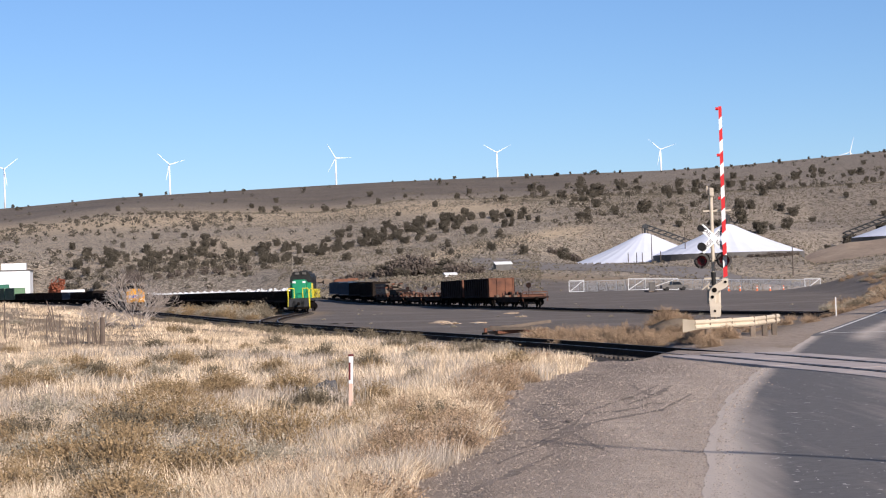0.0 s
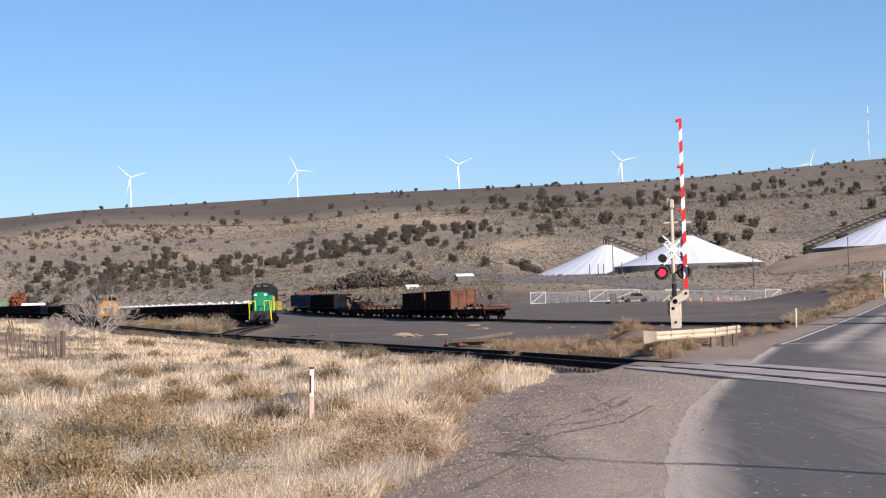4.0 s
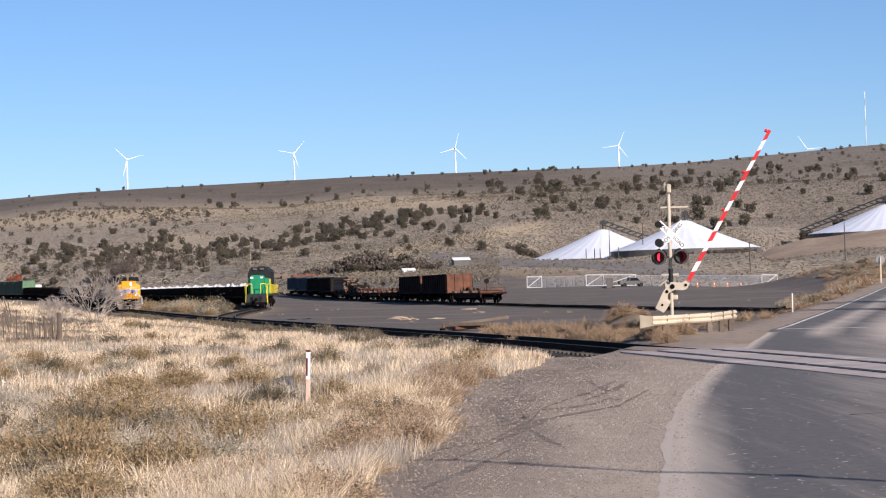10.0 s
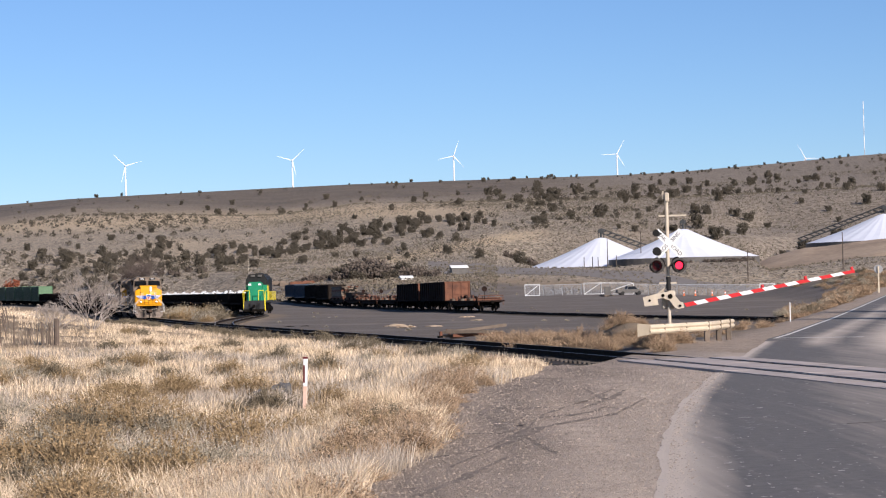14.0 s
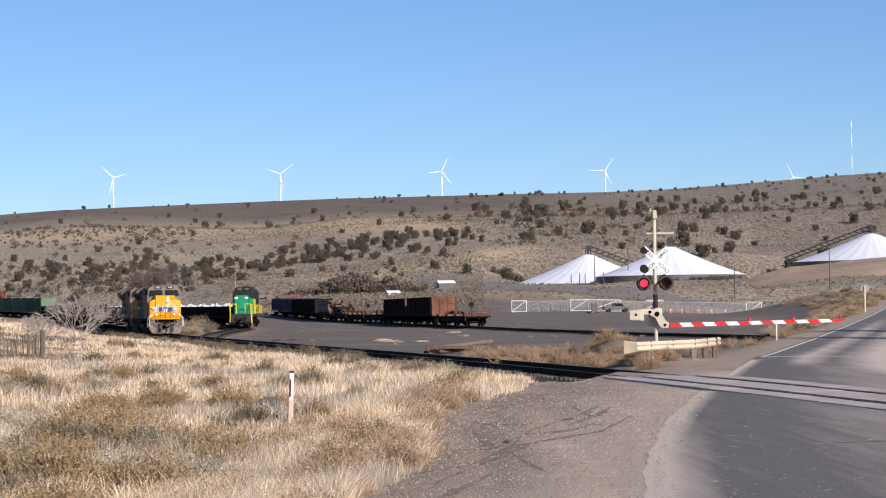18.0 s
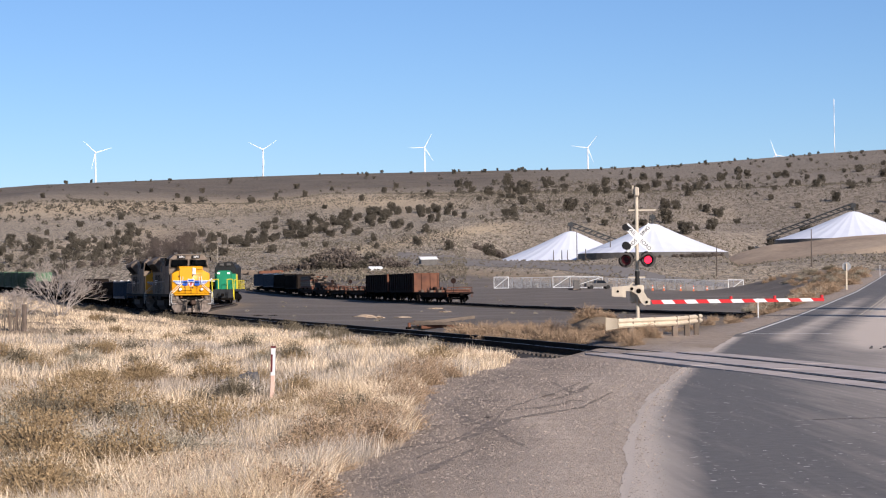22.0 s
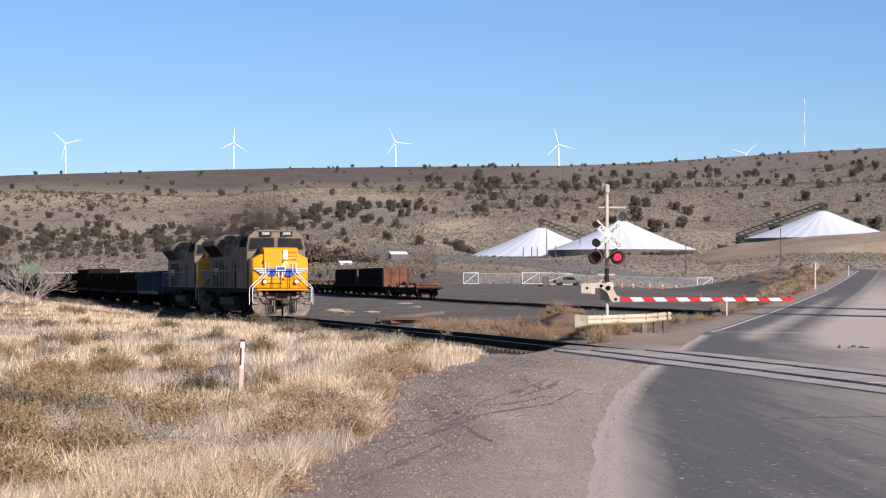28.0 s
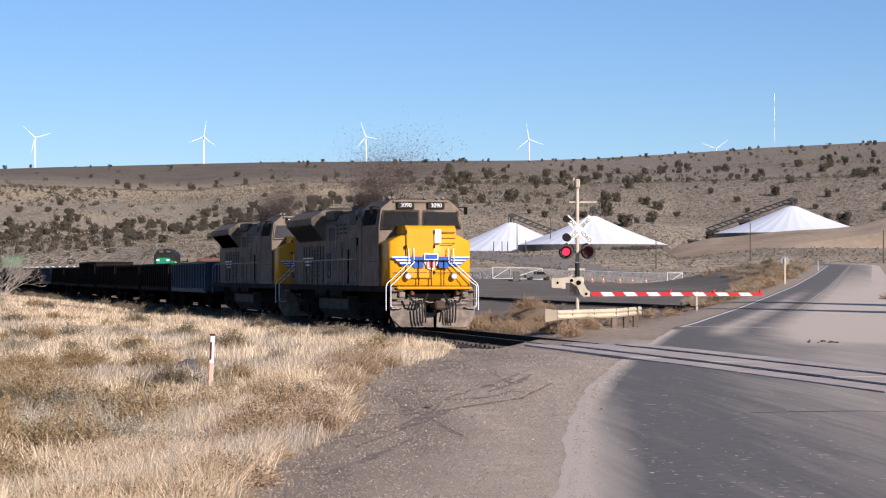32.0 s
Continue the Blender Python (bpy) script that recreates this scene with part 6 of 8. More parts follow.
post_with_band("marker_post", -1.62, 27.2 * K, 0.86, "slim white marker post with red sticker in dry grass", 2.0)


def rock():
    rnd = random.Random(2)
    bm = B()
    bmesh.ops.create_icosphere(bm, subdivisions=3, radius=1)
    for v in bm.verts:
        v.co *= 0.8 + 0.4 * noise.noise(v.co * 1.6)
        v.co.x *= 0.27
        v.co.y *= 0.25
        v.co.z *= 0.20
    ob = part("rock", bm, M_ROCK)
    ob.location = (-2.2, 41.6, float(ground_z(-2.2, 41.6)) + 0.12)
    tagged(ob, "dark basalt rock lying in dry grass", "rock")
    o2 = copy_thing(ob, pose(-2.66, 41.8, float(ground_z(-2.66, 41.8)) + 0.08, 0, 0, 50) @ Matrix.Diagonal((0.5, 0.5, 0.5, 1)))


rock()

# ---- plants ----
def blades(name, pts, material, h0, h1, w, lean, label, per=9, spread=0.16, seed=1):
    """Dry grass: tufts of thin bent blades as one mesh."""
    rnd = np.random.RandomState(seed)
    pts = np.asarray(pts)
    n = len(pts) * per
    base = np.repeat(pts, per, 0)
    ang = rnd.uniform(0, 2 * np.pi, n)
    rad = rnd.uniform(0, 1, n) ** 0.7 * spread * base[:, 4]
    bx, by, bz = base[:, 0] + np.cos(ang) * rad, base[:, 1] + np.sin(ang) * rad, base[:, 2]
    hh = rnd.uniform(h0, h1, n) * base[:, 3]
    ww = w * base[:, 4] * rnd.uniform(0.6, 1.3, n)
    ln = rnd.uniform(0.1, 1.0, n) * lean * hh
    la = ang + rnd.uniform(-0.8, 0.8, n)
    fa = rnd.uniform(-0.9, 0.9, n)
    cx, cy = np.cos(fa) * ww, np.sin(fa) * ww
    v = np.zeros((n, 5, 3))
    v[:, 0] = np.stack([bx - cx, by - cy, bz - 0.03], -1)
    v[:, 1] = np.stack([bx + cx, by + cy, bz - 0.03], -1)
    mx, my = bx + np.cos(la) * ln * 0.35, by + np.sin(la) * ln * 0.35
    v[:, 2] = np.stack([mx + cx * 0.8, my + cy * 0.8, bz + hh * 0.6], -1)
    v[:, 3] = np.stack([mx - cx * 0.8, my - cy * 0.8, bz + hh * 0.6], -1)
    v[:, 4] = np.stack([bx + np.cos(la) * ln, by + np.sin(la) * ln, bz + hh], -1)
    me = bpy.data.meshes.new(name)
    me.vertices.add(n * 5)
    me.vertices.foreach_set("co", v.ravel())
    i = np.arange(n)[:, None] * 5
    loops = np.concatenate([i + np.array([[0, 1, 2, 3]]), i + np.array([[3, 2, 4]])], 1).ravel()
    me.loops.add(n * 7)
    me.loops.foreach_set("vertex_index", loops)
    me.polygons.add(2 * n)
    st = np.stack([np.arange(n) * 7, np.arange(n) * 7 + 4], -1).ravel()
    me.polygons.foreach_set("loop_start", st)
    me.update()
    me.materials.append(material)
    ob = new(name, me)
    tagged(ob, label, "grass", kind="stuff")
    return ob


def scatter(n, test, y0, y1, seed, xmin=-60, xmax=30, power=2.0):
    """Points on the ground, denser near the viewer's end."""
    rnd = np.random.RandomState(seed)
    out = []
    while len(out) < n:
        u = rnd.uniform(0, 1, 4000)
        y = 1 / ((1 - u) / y0 + u / y1)
        half = 0.31 * y + 2
        x = rnd.uniform(-1, 1, 4000) * half
        k = test(x, y) & (x > xmin) & (x < xmax)
        x, y = x[k], y[k]
        z = ground_z(x, y)
        sz = rnd.uniform(0.7, 1.3, len(x))
        for q in range(len(x)):
            out.append((x[q], y[q], z[q], sz[q], max(1.0, y[q] / 25.0)))
    return np.array(out[:n])


def in_field(x, y):
    d = (x - main_x(y)) * 0.966
    gx = _grass_edge(y / K) + 0.35 * fbm(x, y / K, 3.0, 1.0)
    return (x < gx - 0.05) & (d < -2.4) & (y < 310)


def patchy(x, y):
    return fbm(x, y / K, 2.2, 6.0) + 0.6 * fbm(x, y / K, 0.9, 2.5)


def make_mounds():
    """Places and sizes of the rounded bushes in the field."""
    rnd = random.Random(44)
    out = []
    for n, y0, y1, a0, a1, s0, s1 in ((46, 19, 34, -0.235, -0.10, 0.75, 1.2), (60, 24, 70, -0.24, 0.02, 0.6, 1.2), (50, 50, 125, -0.24, 0.05, 0.6, 1.2), (110, 20, 66, -0.24, 0.03, 0.3, 0.6)):
        k = 0
        while k < n:
            y = 1 / rnd.uniform(1 / y1, 1 / y0)
            x = rnd.uniform(a0, a1) * y
            if bool(in_field(np.array(x + 0.5), np.array(y))):
                k += 1
                out.append((x, y, rnd.uniform(s0, s1)))
    return np.array(out)


MOUNDS = make_mounds()


def off_mounds(x, y):
    d = np.hypot(x[:, None] - MOUNDS[None, :, 0], (y[:, None] - MOUNDS[None, :, 1]))
    return (d > 0.55 * MOUNDS[None, :, 2]).all(1) & ~((np.abs(x + 2.35) < 0.6) & (y > 40.2) & (y < 42.2))


def tall_patch(x, y):
    return in_field(x, y) & (patchy(x, y) > 0.15) & off_mounds(x, y)


def low_patch(x, y):
    return in_field(x, y) & off_mounds(x, y)


def stem_patch(x, y):
    return in_field(x, y) & (fbm(x, y / K, 1.7, 9.0) > 0.1) & off_mounds(x, y)


def far_patch(x, y):
    return in_field(x, y) & (patchy(x, y) > -0.2)


def edge_patch(x, y):
    return in_field(x, y) & (x > _grass_edge(y / K) - 2.0) & (fbm(x, y / K, 1.1, 5.0) > 0.0)


blades("dry_grass", scatter(3400, tall_patch, 15, 75, 1), M_GRASS, 0.08, 0.37, 0.0030, 0.75, "tall pale dry bunchgrass", per=28, spread=0.12)
blades("far_dry_grass", scatter(3600, far_patch, 55, 190, 6), M_GRASS, 0.05, 0.26, 0.0019, 0.9, "pale dry bunchgrass on the far side of the field", per=30, spread=0.13)
blades("dull_grass", scatter(11000, low_patch, 15, 170, 2), M_GRASSDULL, 0.03, 0.15, 0.0032, 1.4, "short dull dry grass", per=14, spread=0.26)
blades("grey_stems", scatter(4600, stem_patch, 15, 90, 4), M_GRASSGREY, 0.08, 0.36, 0.0028, 0.6, "thin grey dead stems", per=24, spread=0.15)
blades("roadside_grass", scatter(1200, edge_patch, 16, 84, 3), M_GRASS, 0.06, 0.30, 0.0026, 1.1, "pale dry grass along the gravel edge", per=28, spread=0.14)


def loose_stones():
    """Stones on the gravel apron, joined because nobody could count them."""
    rnd = np.random.RandomState(17)
    n = 75000
    u = rnd.uniform(0, 1, 400000)
    y = 1 / ((1 - u) / 14.0 + u / 66.0)
    x = rnd.uniform(-2, 12, 400000)
    k = (x > _grass_edge(y / K) - 0.5) & (x < road_left(y) + 0.05 + 0.5 * rnd.rand(400000) ** 3) & ((x - main_x(y)) < -1.4)
    x, y = x[k][:n], y[k][:n]
    n = len(x)
    z = np.where(x > road_left(y), road_z(y) - 0.008, ground_z(x, y))
    s = 0.003 + 0.011 * rnd.uniform(0, 1, n) ** 6 + 0.003 * rnd.rand(n)
    rim = np.exp(-((x - _grass_edge(y / K)) / 0.5) ** 2)
    s = s * (1 + 0.8 * rim * rnd.rand(n))
    s = s * np.clip(y / 24, 0.8, 1.5)
    base = np.array([(1, 0, 0), (0, 1, 0), (-1, 0, 0), (0, -1, 0), (0, 0, 0.8), (0, 0, -0.5)])
    V = base[None] * s[:, None, None] * rnd.uniform(0.6, 1.4, (n, 6, 1)) + np.stack([x, y, z + 0.1 * s], -1)[:, None]
    F = np.array([(0, 1, 4), (1, 2, 4), (2, 3, 4), (3, 0, 4)])
    faces = (np.arange(n)[:, None, None] * 6 + F[None]).reshape(-1, 3)
    ob = raw("gravel", V.reshape(-1, 3), faces.tolist(), M_STONE)
    tagged(ob, "loose grey and tan gravel stones", "gravel", kind="stuff")
    # dead twigs lying on the gravel
    rnd = random.Random(3)
    for cx, cy, a in ((1.75, 31.0, 100), (2.9, 36.5, 60)):
        bm = B()
        p = Vector((0, 0, 0.015))
        d = Vector((math.cos(radians(a)), math.sin(radians(a)), 0))
        for k in range(6):
            q = p + d * rnd.uniform(0.06, 0.12)
            rod(bm, p, q, 0.007, 5)
            if k % 2:
                e = Matrix.Rotation(rnd.uniform(-0.9, 0.9), 3, "Z") @ d
                rod(bm, q, q + e * 0.15, 0.004, 4)
            d = Matrix.Rotation(rnd.uniform(-0.25, 0.25), 3, "Z") @ d
            p = q
        ob = part("dead_branch", bm, M_POLE)
        ob.location = (cx, cy, float(ground_z(cx, cy)) + 0.01)
        tagged(ob, "thin dark dead branch lying on the gravel", "branch", "branches on the gravel")


loose_stones()


def tyre_marks():
    """Dark scuffs that turning wheels have left in the gravel."""
    rnd = random.Random(23)
    paths = (((0.55, 24.0), (1.3, 27.5), (2.0, 31.0), (3.3, 33.5), (4.3, 38.5)), ((0.99, 26.7), (1.38, 28.5), (1.82, 31.1), (2.24, 34.0), (3.23, 38.0), (4.52, 44.0)),
             ((1.05, 38.6), (1.33, 34.3), (1.42, 31.2), (1.57, 29.8)), ((1.68, 28.8), (1.78, 27.2), (1.87, 25.4)), ((3.49, 42.5), (3.57, 37.9), (4.28, 41.6)),
             ((2.86, 33.6), (3.31, 35.7), (3.50, 35.2)), ((2.14, 33.1), (2.60, 33.5), (3.18, 34.8)), ((1.29, 45.9), (2.32, 47.9), (3.40, 47.5)), ((1.41, 36.3), (1.93, 35.5), (2.50, 35.9)),
             ((-0.30, 25.8), (0.23, 25.6), (0.99, 26.7)), ((0.87, 30.1), (1.44, 29.9), (2.05, 32.9)), ((2.9, 35.3), (3.4, 37.2), (3.7, 40.0)), ((0.2, 20.5), (0.75, 23.0), (1.3, 25.6)), ((1.6, 40.0), (2.6, 43.5), (3.7, 49.0)))
    for k, pts in enumerate(paths):
        vs, fs = [], []
        steps = 26
        wide = rnd.uniform(0.05, 0.11)
        for i in range(steps + 1):
            u = i / steps * (len(pts) - 1)
            q = min(int(u), len(pts) - 2)
            f = u - q
            f = f * f * (3 - 2 * f) * 0.5 + f * 0.5
            x = pts[q][0] + (pts[q + 1][0] - pts[q][0]) * f + rnd.uniform(-0.025, 0.025)
            y = pts[q][1] + (pts[q + 1][1] - pts[q][1]) * f
            w = wide * rnd.uniform(0.15, 1.0) * math.sin(math.pi * (0.06 + 0.88 * i / steps))
            tx, ty = pts[q + 1][0] - pts[q][0], pts[q + 1][1] - pts[q][1]
            tl = math.hypot(tx, ty)
            for s in (-1, 1):
                xx, yy = x + s * w * ty / tl, y - s * w * tx / tl * 3.0
                vs.append((xx, yy, float(ground_z(xx, yy)) + 0.005))
            if i:
                fs.append((2 * i - 2, 2 * i - 1, 2 * i + 1, 2 * i))
        tagged(raw("tyre_mark", vs, fs, M_SCUFF), "dark tyre scuff in the gravel", "tyre mark", "tyre marks", kind="structure")


M_SCUFF = mat("scuffed_gravel", (0.14, 0.112, 0.088), (0.27, 0.215, 0.17), 3.0, 0.95, bump=0.9, fine=30, coords="world", amount=0.9)
tyre_marks()


def shrub_mesh(name, material, seed, w, h, twigs=260, leaf=0.03, ball=1.0):
    """A rounded bush of many thin leafy twigs springing from its base."""
    rnd = np.random.RandomState(seed)
    vs, fs = [], []
    for k in range(twigs):
        a = rnd.uniform(0, 2 * np.pi)
        el = np.arccos(rnd.uniform(0.05, 1.0))
        rr = (0.65 + 0.35 * rnd.rand()) * (1 + 0.22 * math.sin(a * 3 + seed) + 0.12 * math.sin(a * 7 + 2 * seed))
        tip = np.array([math.sin(el) * math.cos(a) * w * rr, math.sin(el) * math.sin(a) * w * rr, max(0.05, math.cos(el)) * h * rr])
        mid = tip * 0.45 + np.array([0, 0, -0.05 * h])
        side = np.cross(tip, rnd.normal(size=3))
        side = side / (np.linalg.norm(side) + 1e-6) * leaf * 0.35
        for a0, b0 in ((np.zeros(3), mid), (mid, tip)):
            o = len(vs)
            vs += [a0 - side * 0.5, a0 + side * 0.5, b0 + side * 0.5, b0 - side * 0.5]
            fs.append((o, o + 1, o + 2, o + 3))
        for q in range(8):
            c = tip * (0.45 + 0.58 * rnd.rand()) + rnd.normal(size=3) * leaf * 1.6
            u = rnd.normal(size=3)
            u = u / np.linalg.norm(u) * leaf * rnd.uniform(0.7, 1.8)
            v = np.cross(u, rnd.normal(size=3))
            v = v / (np.linalg.norm(v) + 1e-6) * leaf * 0.6
            o = len(vs)
            vs += [c - u, c + v, c + u, c - v]
            fs.append((o, o + 1, o + 2, o + 3))
    me = bpy.data.meshes.new(name)
    me.from_pydata([tuple(v) for v in vs], [], fs)
    me.materials.append(material)
    return me


SHRUBS = {}


def bush(kind, x, y, s, label, seed=0, dz=0.0):
    mats = {"sagebrush": M_SAGE, "rabbitbrush": M_RABBIT, "tumbleweed": M_WEED, "dark_sagebrush": M_DARKSAGE}
    far = y > 95
    key = (kind, seed % 3, far)
    if key not in SHRUBS:
        SHRUBS[key] = shrub_mesh(kind, mats[kind], 10 + seed % 3 + len(kind), 0.60, 0.52, 150 if far else 520, 0.026 if far else 0.0155)
    ob = new(kind, SHRUBS[key])
    ob.matrix_basis = pose(x, y, float(ground_z(x, y)) - 0.03 + dz, 0, 0, (seed * 67) % 360) @ Matrix.Diagonal((s, s, s * (0.8 + 0.07 * (seed % 4)), 1))
    tagged(ob, label, "shrub", kind + " bushes")
    return ob


def field_bushes():
    rnd = random.Random(4)
    for n, (x, y, s) in enumerate(MOUNDS):
        k = ("rabbitbrush", "dark_sagebrush", "sagebrush", "rabbitbrush", "rabbitbrush")[n % 5]
        bush(k, float(x), float(y), float(s), {"rabbitbrush": "rounded ochre rabbitbrush mound in dry grass", "sagebrush": "olive-grey sagebrush mound in dry grass", "tumbleweed": "brown dried weed mound in dry grass", "dark_sagebrush": "dark olive sagebrush mound in dry grass"}[k], n)
    for k, (x, y, s) in enumerate(((-4.06, 50.2, 0.95), (-5.82, 55.4, 0.8), (-6.18, 73.5, 0.9), (-0.62, 46.8, 0.55), (-0.88, 64.0, 0.7), (-6.3, 48.8, 0.8), (-6.7, 87.4, 1.1), (-4.1, 64.3, 0.6))):
        bush("dark_sagebrush", x, y, s, "dark olive sagebrush in dry grass", k)
    for k, (x, y, s) in enumerate(((-4.58, 45.2, 1.05), (-4.29, 35.6, 1.25), (-4.32, 33.4, 1.1), (-3.49, 32.6, 1.15), (-3.0, 33.8, 1.0), (-2.7, 31.6, 0.95), (-5.2, 38.0, 1.2), (-5.0, 40.5, 1.0), (-3.9, 37.2, 0.9), (-5.6, 43.5, 0.9))):
        bush("rabbitbrush", x, y, s, "broad ochre rabbitbrush mound in dry grass", k)
    for k in range(100):
        y = 1 / rnd.uniform(1 / 66, 1 / 16.5)
        x = float(_grass_edge(y / K)) - rnd.uniform(-0.1, 1.5)
        bush("tumbleweed", x, y, rnd.uniform(0.35, 0.85), "low brown dried weed at the gravel edge", k)
    for k in range(70):
        y = 1 / rnd.uniform(1 / 33, 1 / 17.0)
        x = rnd.uniform(-0.225, -0.03) * y
        bush("sagebrush", x, y, rnd.uniform(0.22, 0.5), "low grey-green sagebrush in short grass", k)
    for k, (x, y, s) in enumerate(((-2.8, 28.2, 0.2), (-3.02, 27.0, 0.16), (-2.51, 27.5, 0.13), (-2.72, 25.9, 0.15), (-3.47, 26.1, 0.12))):
        bm = B()
        bmesh.ops.create_icosphere(bm, subdivisions=2, radius=1)
        for v in bm.verts:
            v.co *= 0.8 + 0.45 * noise.noise(v.co * 1.7 + Vector((k, 0, 0)))
            v.co.z *= 0.4
        ob = part("stone", bm, M_PALESTONE)
        ob.matrix_basis = pose(x, y, float(ground_z(x, y)) + 0.04, 0, 0, 40 * k) @ Matrix.Scale(s, 4)
        tagged(ob, "flat pale stone among short dry grass", "stone", "pale stones")
    for k in range(34):
        y = rnd.uniform(25.5, 35)
        x = -0.05 * y - 0.2 + rnd.uniform(-1.3, 0.75) * 0.9
        bush("sagebrush" if k % 5 else "dark_sagebrush", x, y, rnd.uniform(0.3, 0.55), "grey stemmy brush among short dry grass", k)
    for k in range(30):
        y = 1 / rnd.uniform(1 / 48, 1 / 23)
        x = float(_grass_edge(y / K)) - rnd.uniform(0.0, 0.8)
        bush("tumbleweed", x, y, rnd.uniform(0.55, 1.0), "brown dried weed at the gravel edge", k)
    for x, y, s in ((-0.82, 61.6, 1.0), (1.0, 74.3, 1.0), (0.4, 72.0, 0.7)):
        bush("sagebrush", x, y, s, "grey bushy sagebrush near the track", int(y))
    for k in range(24):
        y = rnd.uniform(17, 60)
        x = float(_grass_edge(y / K)) - rnd.uniform(0.3, 1.5)
        bush("tumbleweed", x, y, rnd.uniform(0.35, 0.6), "low brown dried weed at the gravel edge", k)
    # brown weeds between the track and the gate
    for k in range(46):
        y = rnd.uniform(69, 98)
        x = float(main_x(y)) + rnd.uniform(2.3, 5.2) + (rnd.random() < 0.3) * 1.2
        if x > float(road_left(y)) - 2.6:
            continue
        bush("tumbleweed", x, y, rnd.uniform(0.7, 1.25), "brown dried weeds beside the track", k)
    for k in range(64):
        y = rnd.uniform(200, 330)
        lo, hi = float(main_x(y)) + 2.8, float(siding_x(y)) - 2.4
        if hi > lo:
            bush(("rabbitbrush", "dark_sagebrush", "sagebrush")[k % 3], rnd.uniform(lo, min(hi, lo + 8)), y, rnd.uniform(1.3, 3.0), "tan brush between the two tracks", k)
    for k in range(26):
        y = rnd.uniform(86, 166)
        x = float(road_left(y)) - rnd.uniform(2.0, 6.0)
        bush("tumbleweed", x, y, rnd.uniform(0.6, 1.0), "tan dried weeds on the road bank", k)


field_bushes()
for k_, (x_, y_, s_) in enumerate(((7.6, 82.5, 1.1), (7.0, 84.0, 1.2), (8.3, 81.0, 0.9), (6.2, 78.5, 1.15), (5.2, 79.8, 1.3), (4.3, 80.5, 1.1), (6.9, 77.0, 1.1))):
    bush("tumbleweed", x_, y_, s_, "tan-brown bush beside the crossing signal", k_)


def bank_brush():
    """Sagebrush and tan weeds on the slope left of the far road."""
    rnd = random.Random(15)
    for k in range(200):
        y = rnd.uniform(110, 266) * K
        x = float(road_left(y)) - rnd.uniform(1.8, 7 + 6 * min(1.0, max(0.0, (y / K - 150) / 70)))
        if x / y > 0.15:
            kind = rnd.choice(["sagebrush", "dark_sagebrush", "tumbleweed", "tumbleweed", "tumbleweed"])
            bush(kind, x, y, rnd.uniform(0.9, 1.9), "grey-brown sagebrush on the road bank" if kind != "tumbleweed" else "tan dried weeds on the road bank", k)


bank_brush()


def yard_weeds():
    """Pale weeds in the yard and dark bushes along the near side of the main track."""
    rnd = random.Random(27)
    for k in range(60):
        y = rnd.uniform(95, 300)
        x = float(main_x(y)) + rnd.uniform(4, 60)
        if 4 < x - float(main_x(y)) and x < float(road_left(y)) - 10:
            bush("sagebrush", x, y, rnd.uniform(0.2, 0.45), "small pale weed in the gravel yard", k)
    for k in range(90):
        y = rnd.uniform(62, 235)
        x = float(main_x(y)) - rnd.uniform(2.9, 5.0)
        bush("dark_sagebrush", x, y, rnd.uniform(0.5, 1.2), "dark brown bush along the track", k)


yard_weeds()


def bare_shrub(x, y, h, label, seed=3, n=11):
    """A leafless shrub: stems that fork again and again into fine twigs."""
    t = thing("bare_shrub", pose(x, y, float(ground_z(x, y)) - 0.05), label, "shrub")
    rnd = random.Random(seed)

    def grow(vs, fs, p, d, ln, r, depth):
        q = p + d * ln
        side = d.orthogonal().normalized()
        other = d.cross(side)
        o = len(vs)
        for c, rr in ((p, r), (q, r * 0.6)):
            for k in range(3):
                a = k * 2.094
                vs.append(c + (side * math.cos(a) + other * math.sin(a)) * rr)
        fs += [(o, o + 1, o + 4, o + 3), (o + 1, o + 2, o + 5, o + 4), (o + 2, o, o + 3, o + 5)]
        if depth:
            for k in range(3 if depth > 1 else 4):
                e = (d + Vector((rnd.gauss(0, 0.42), rnd.gauss(0, 0.42), rnd.gauss(0.05, 0.3)))).normalized()
                grow(vs, fs, p.lerp(q, rnd.uniform(0.55, 1.0)), e, ln * rnd.uniform(0.6, 0.85), max(r * 0.6, 0.008), depth - 1)
    for k in range(n):
        a = 6.283 * k / n + rnd.uniform(-0.3, 0.3)
        el = rnd.uniform(0.05, 0.95)
        vs, fs = [], []
        grow(vs, fs, Vector((0.15 * math.cos(a), 0.15 * math.sin(a), 0)), Vector((math.sin(el) * math.cos(a), math.sin(el) * math.sin(a), math.cos(el))), h * 0.40, 0.036, 4)
        raw("branch", [(v.x, v.y, max(v.z, 0.02)) for v in vs], fs, M_TWIG, t)
    return t


bare_shrub(-16.9, 121.0, 3.1, "bare grey leafless shrub in the dry field", 3, 9)
bare_shrub(-18.6, 85 * K, 1.7, "bare grey leafless shrub in the dry field", 8, 8)


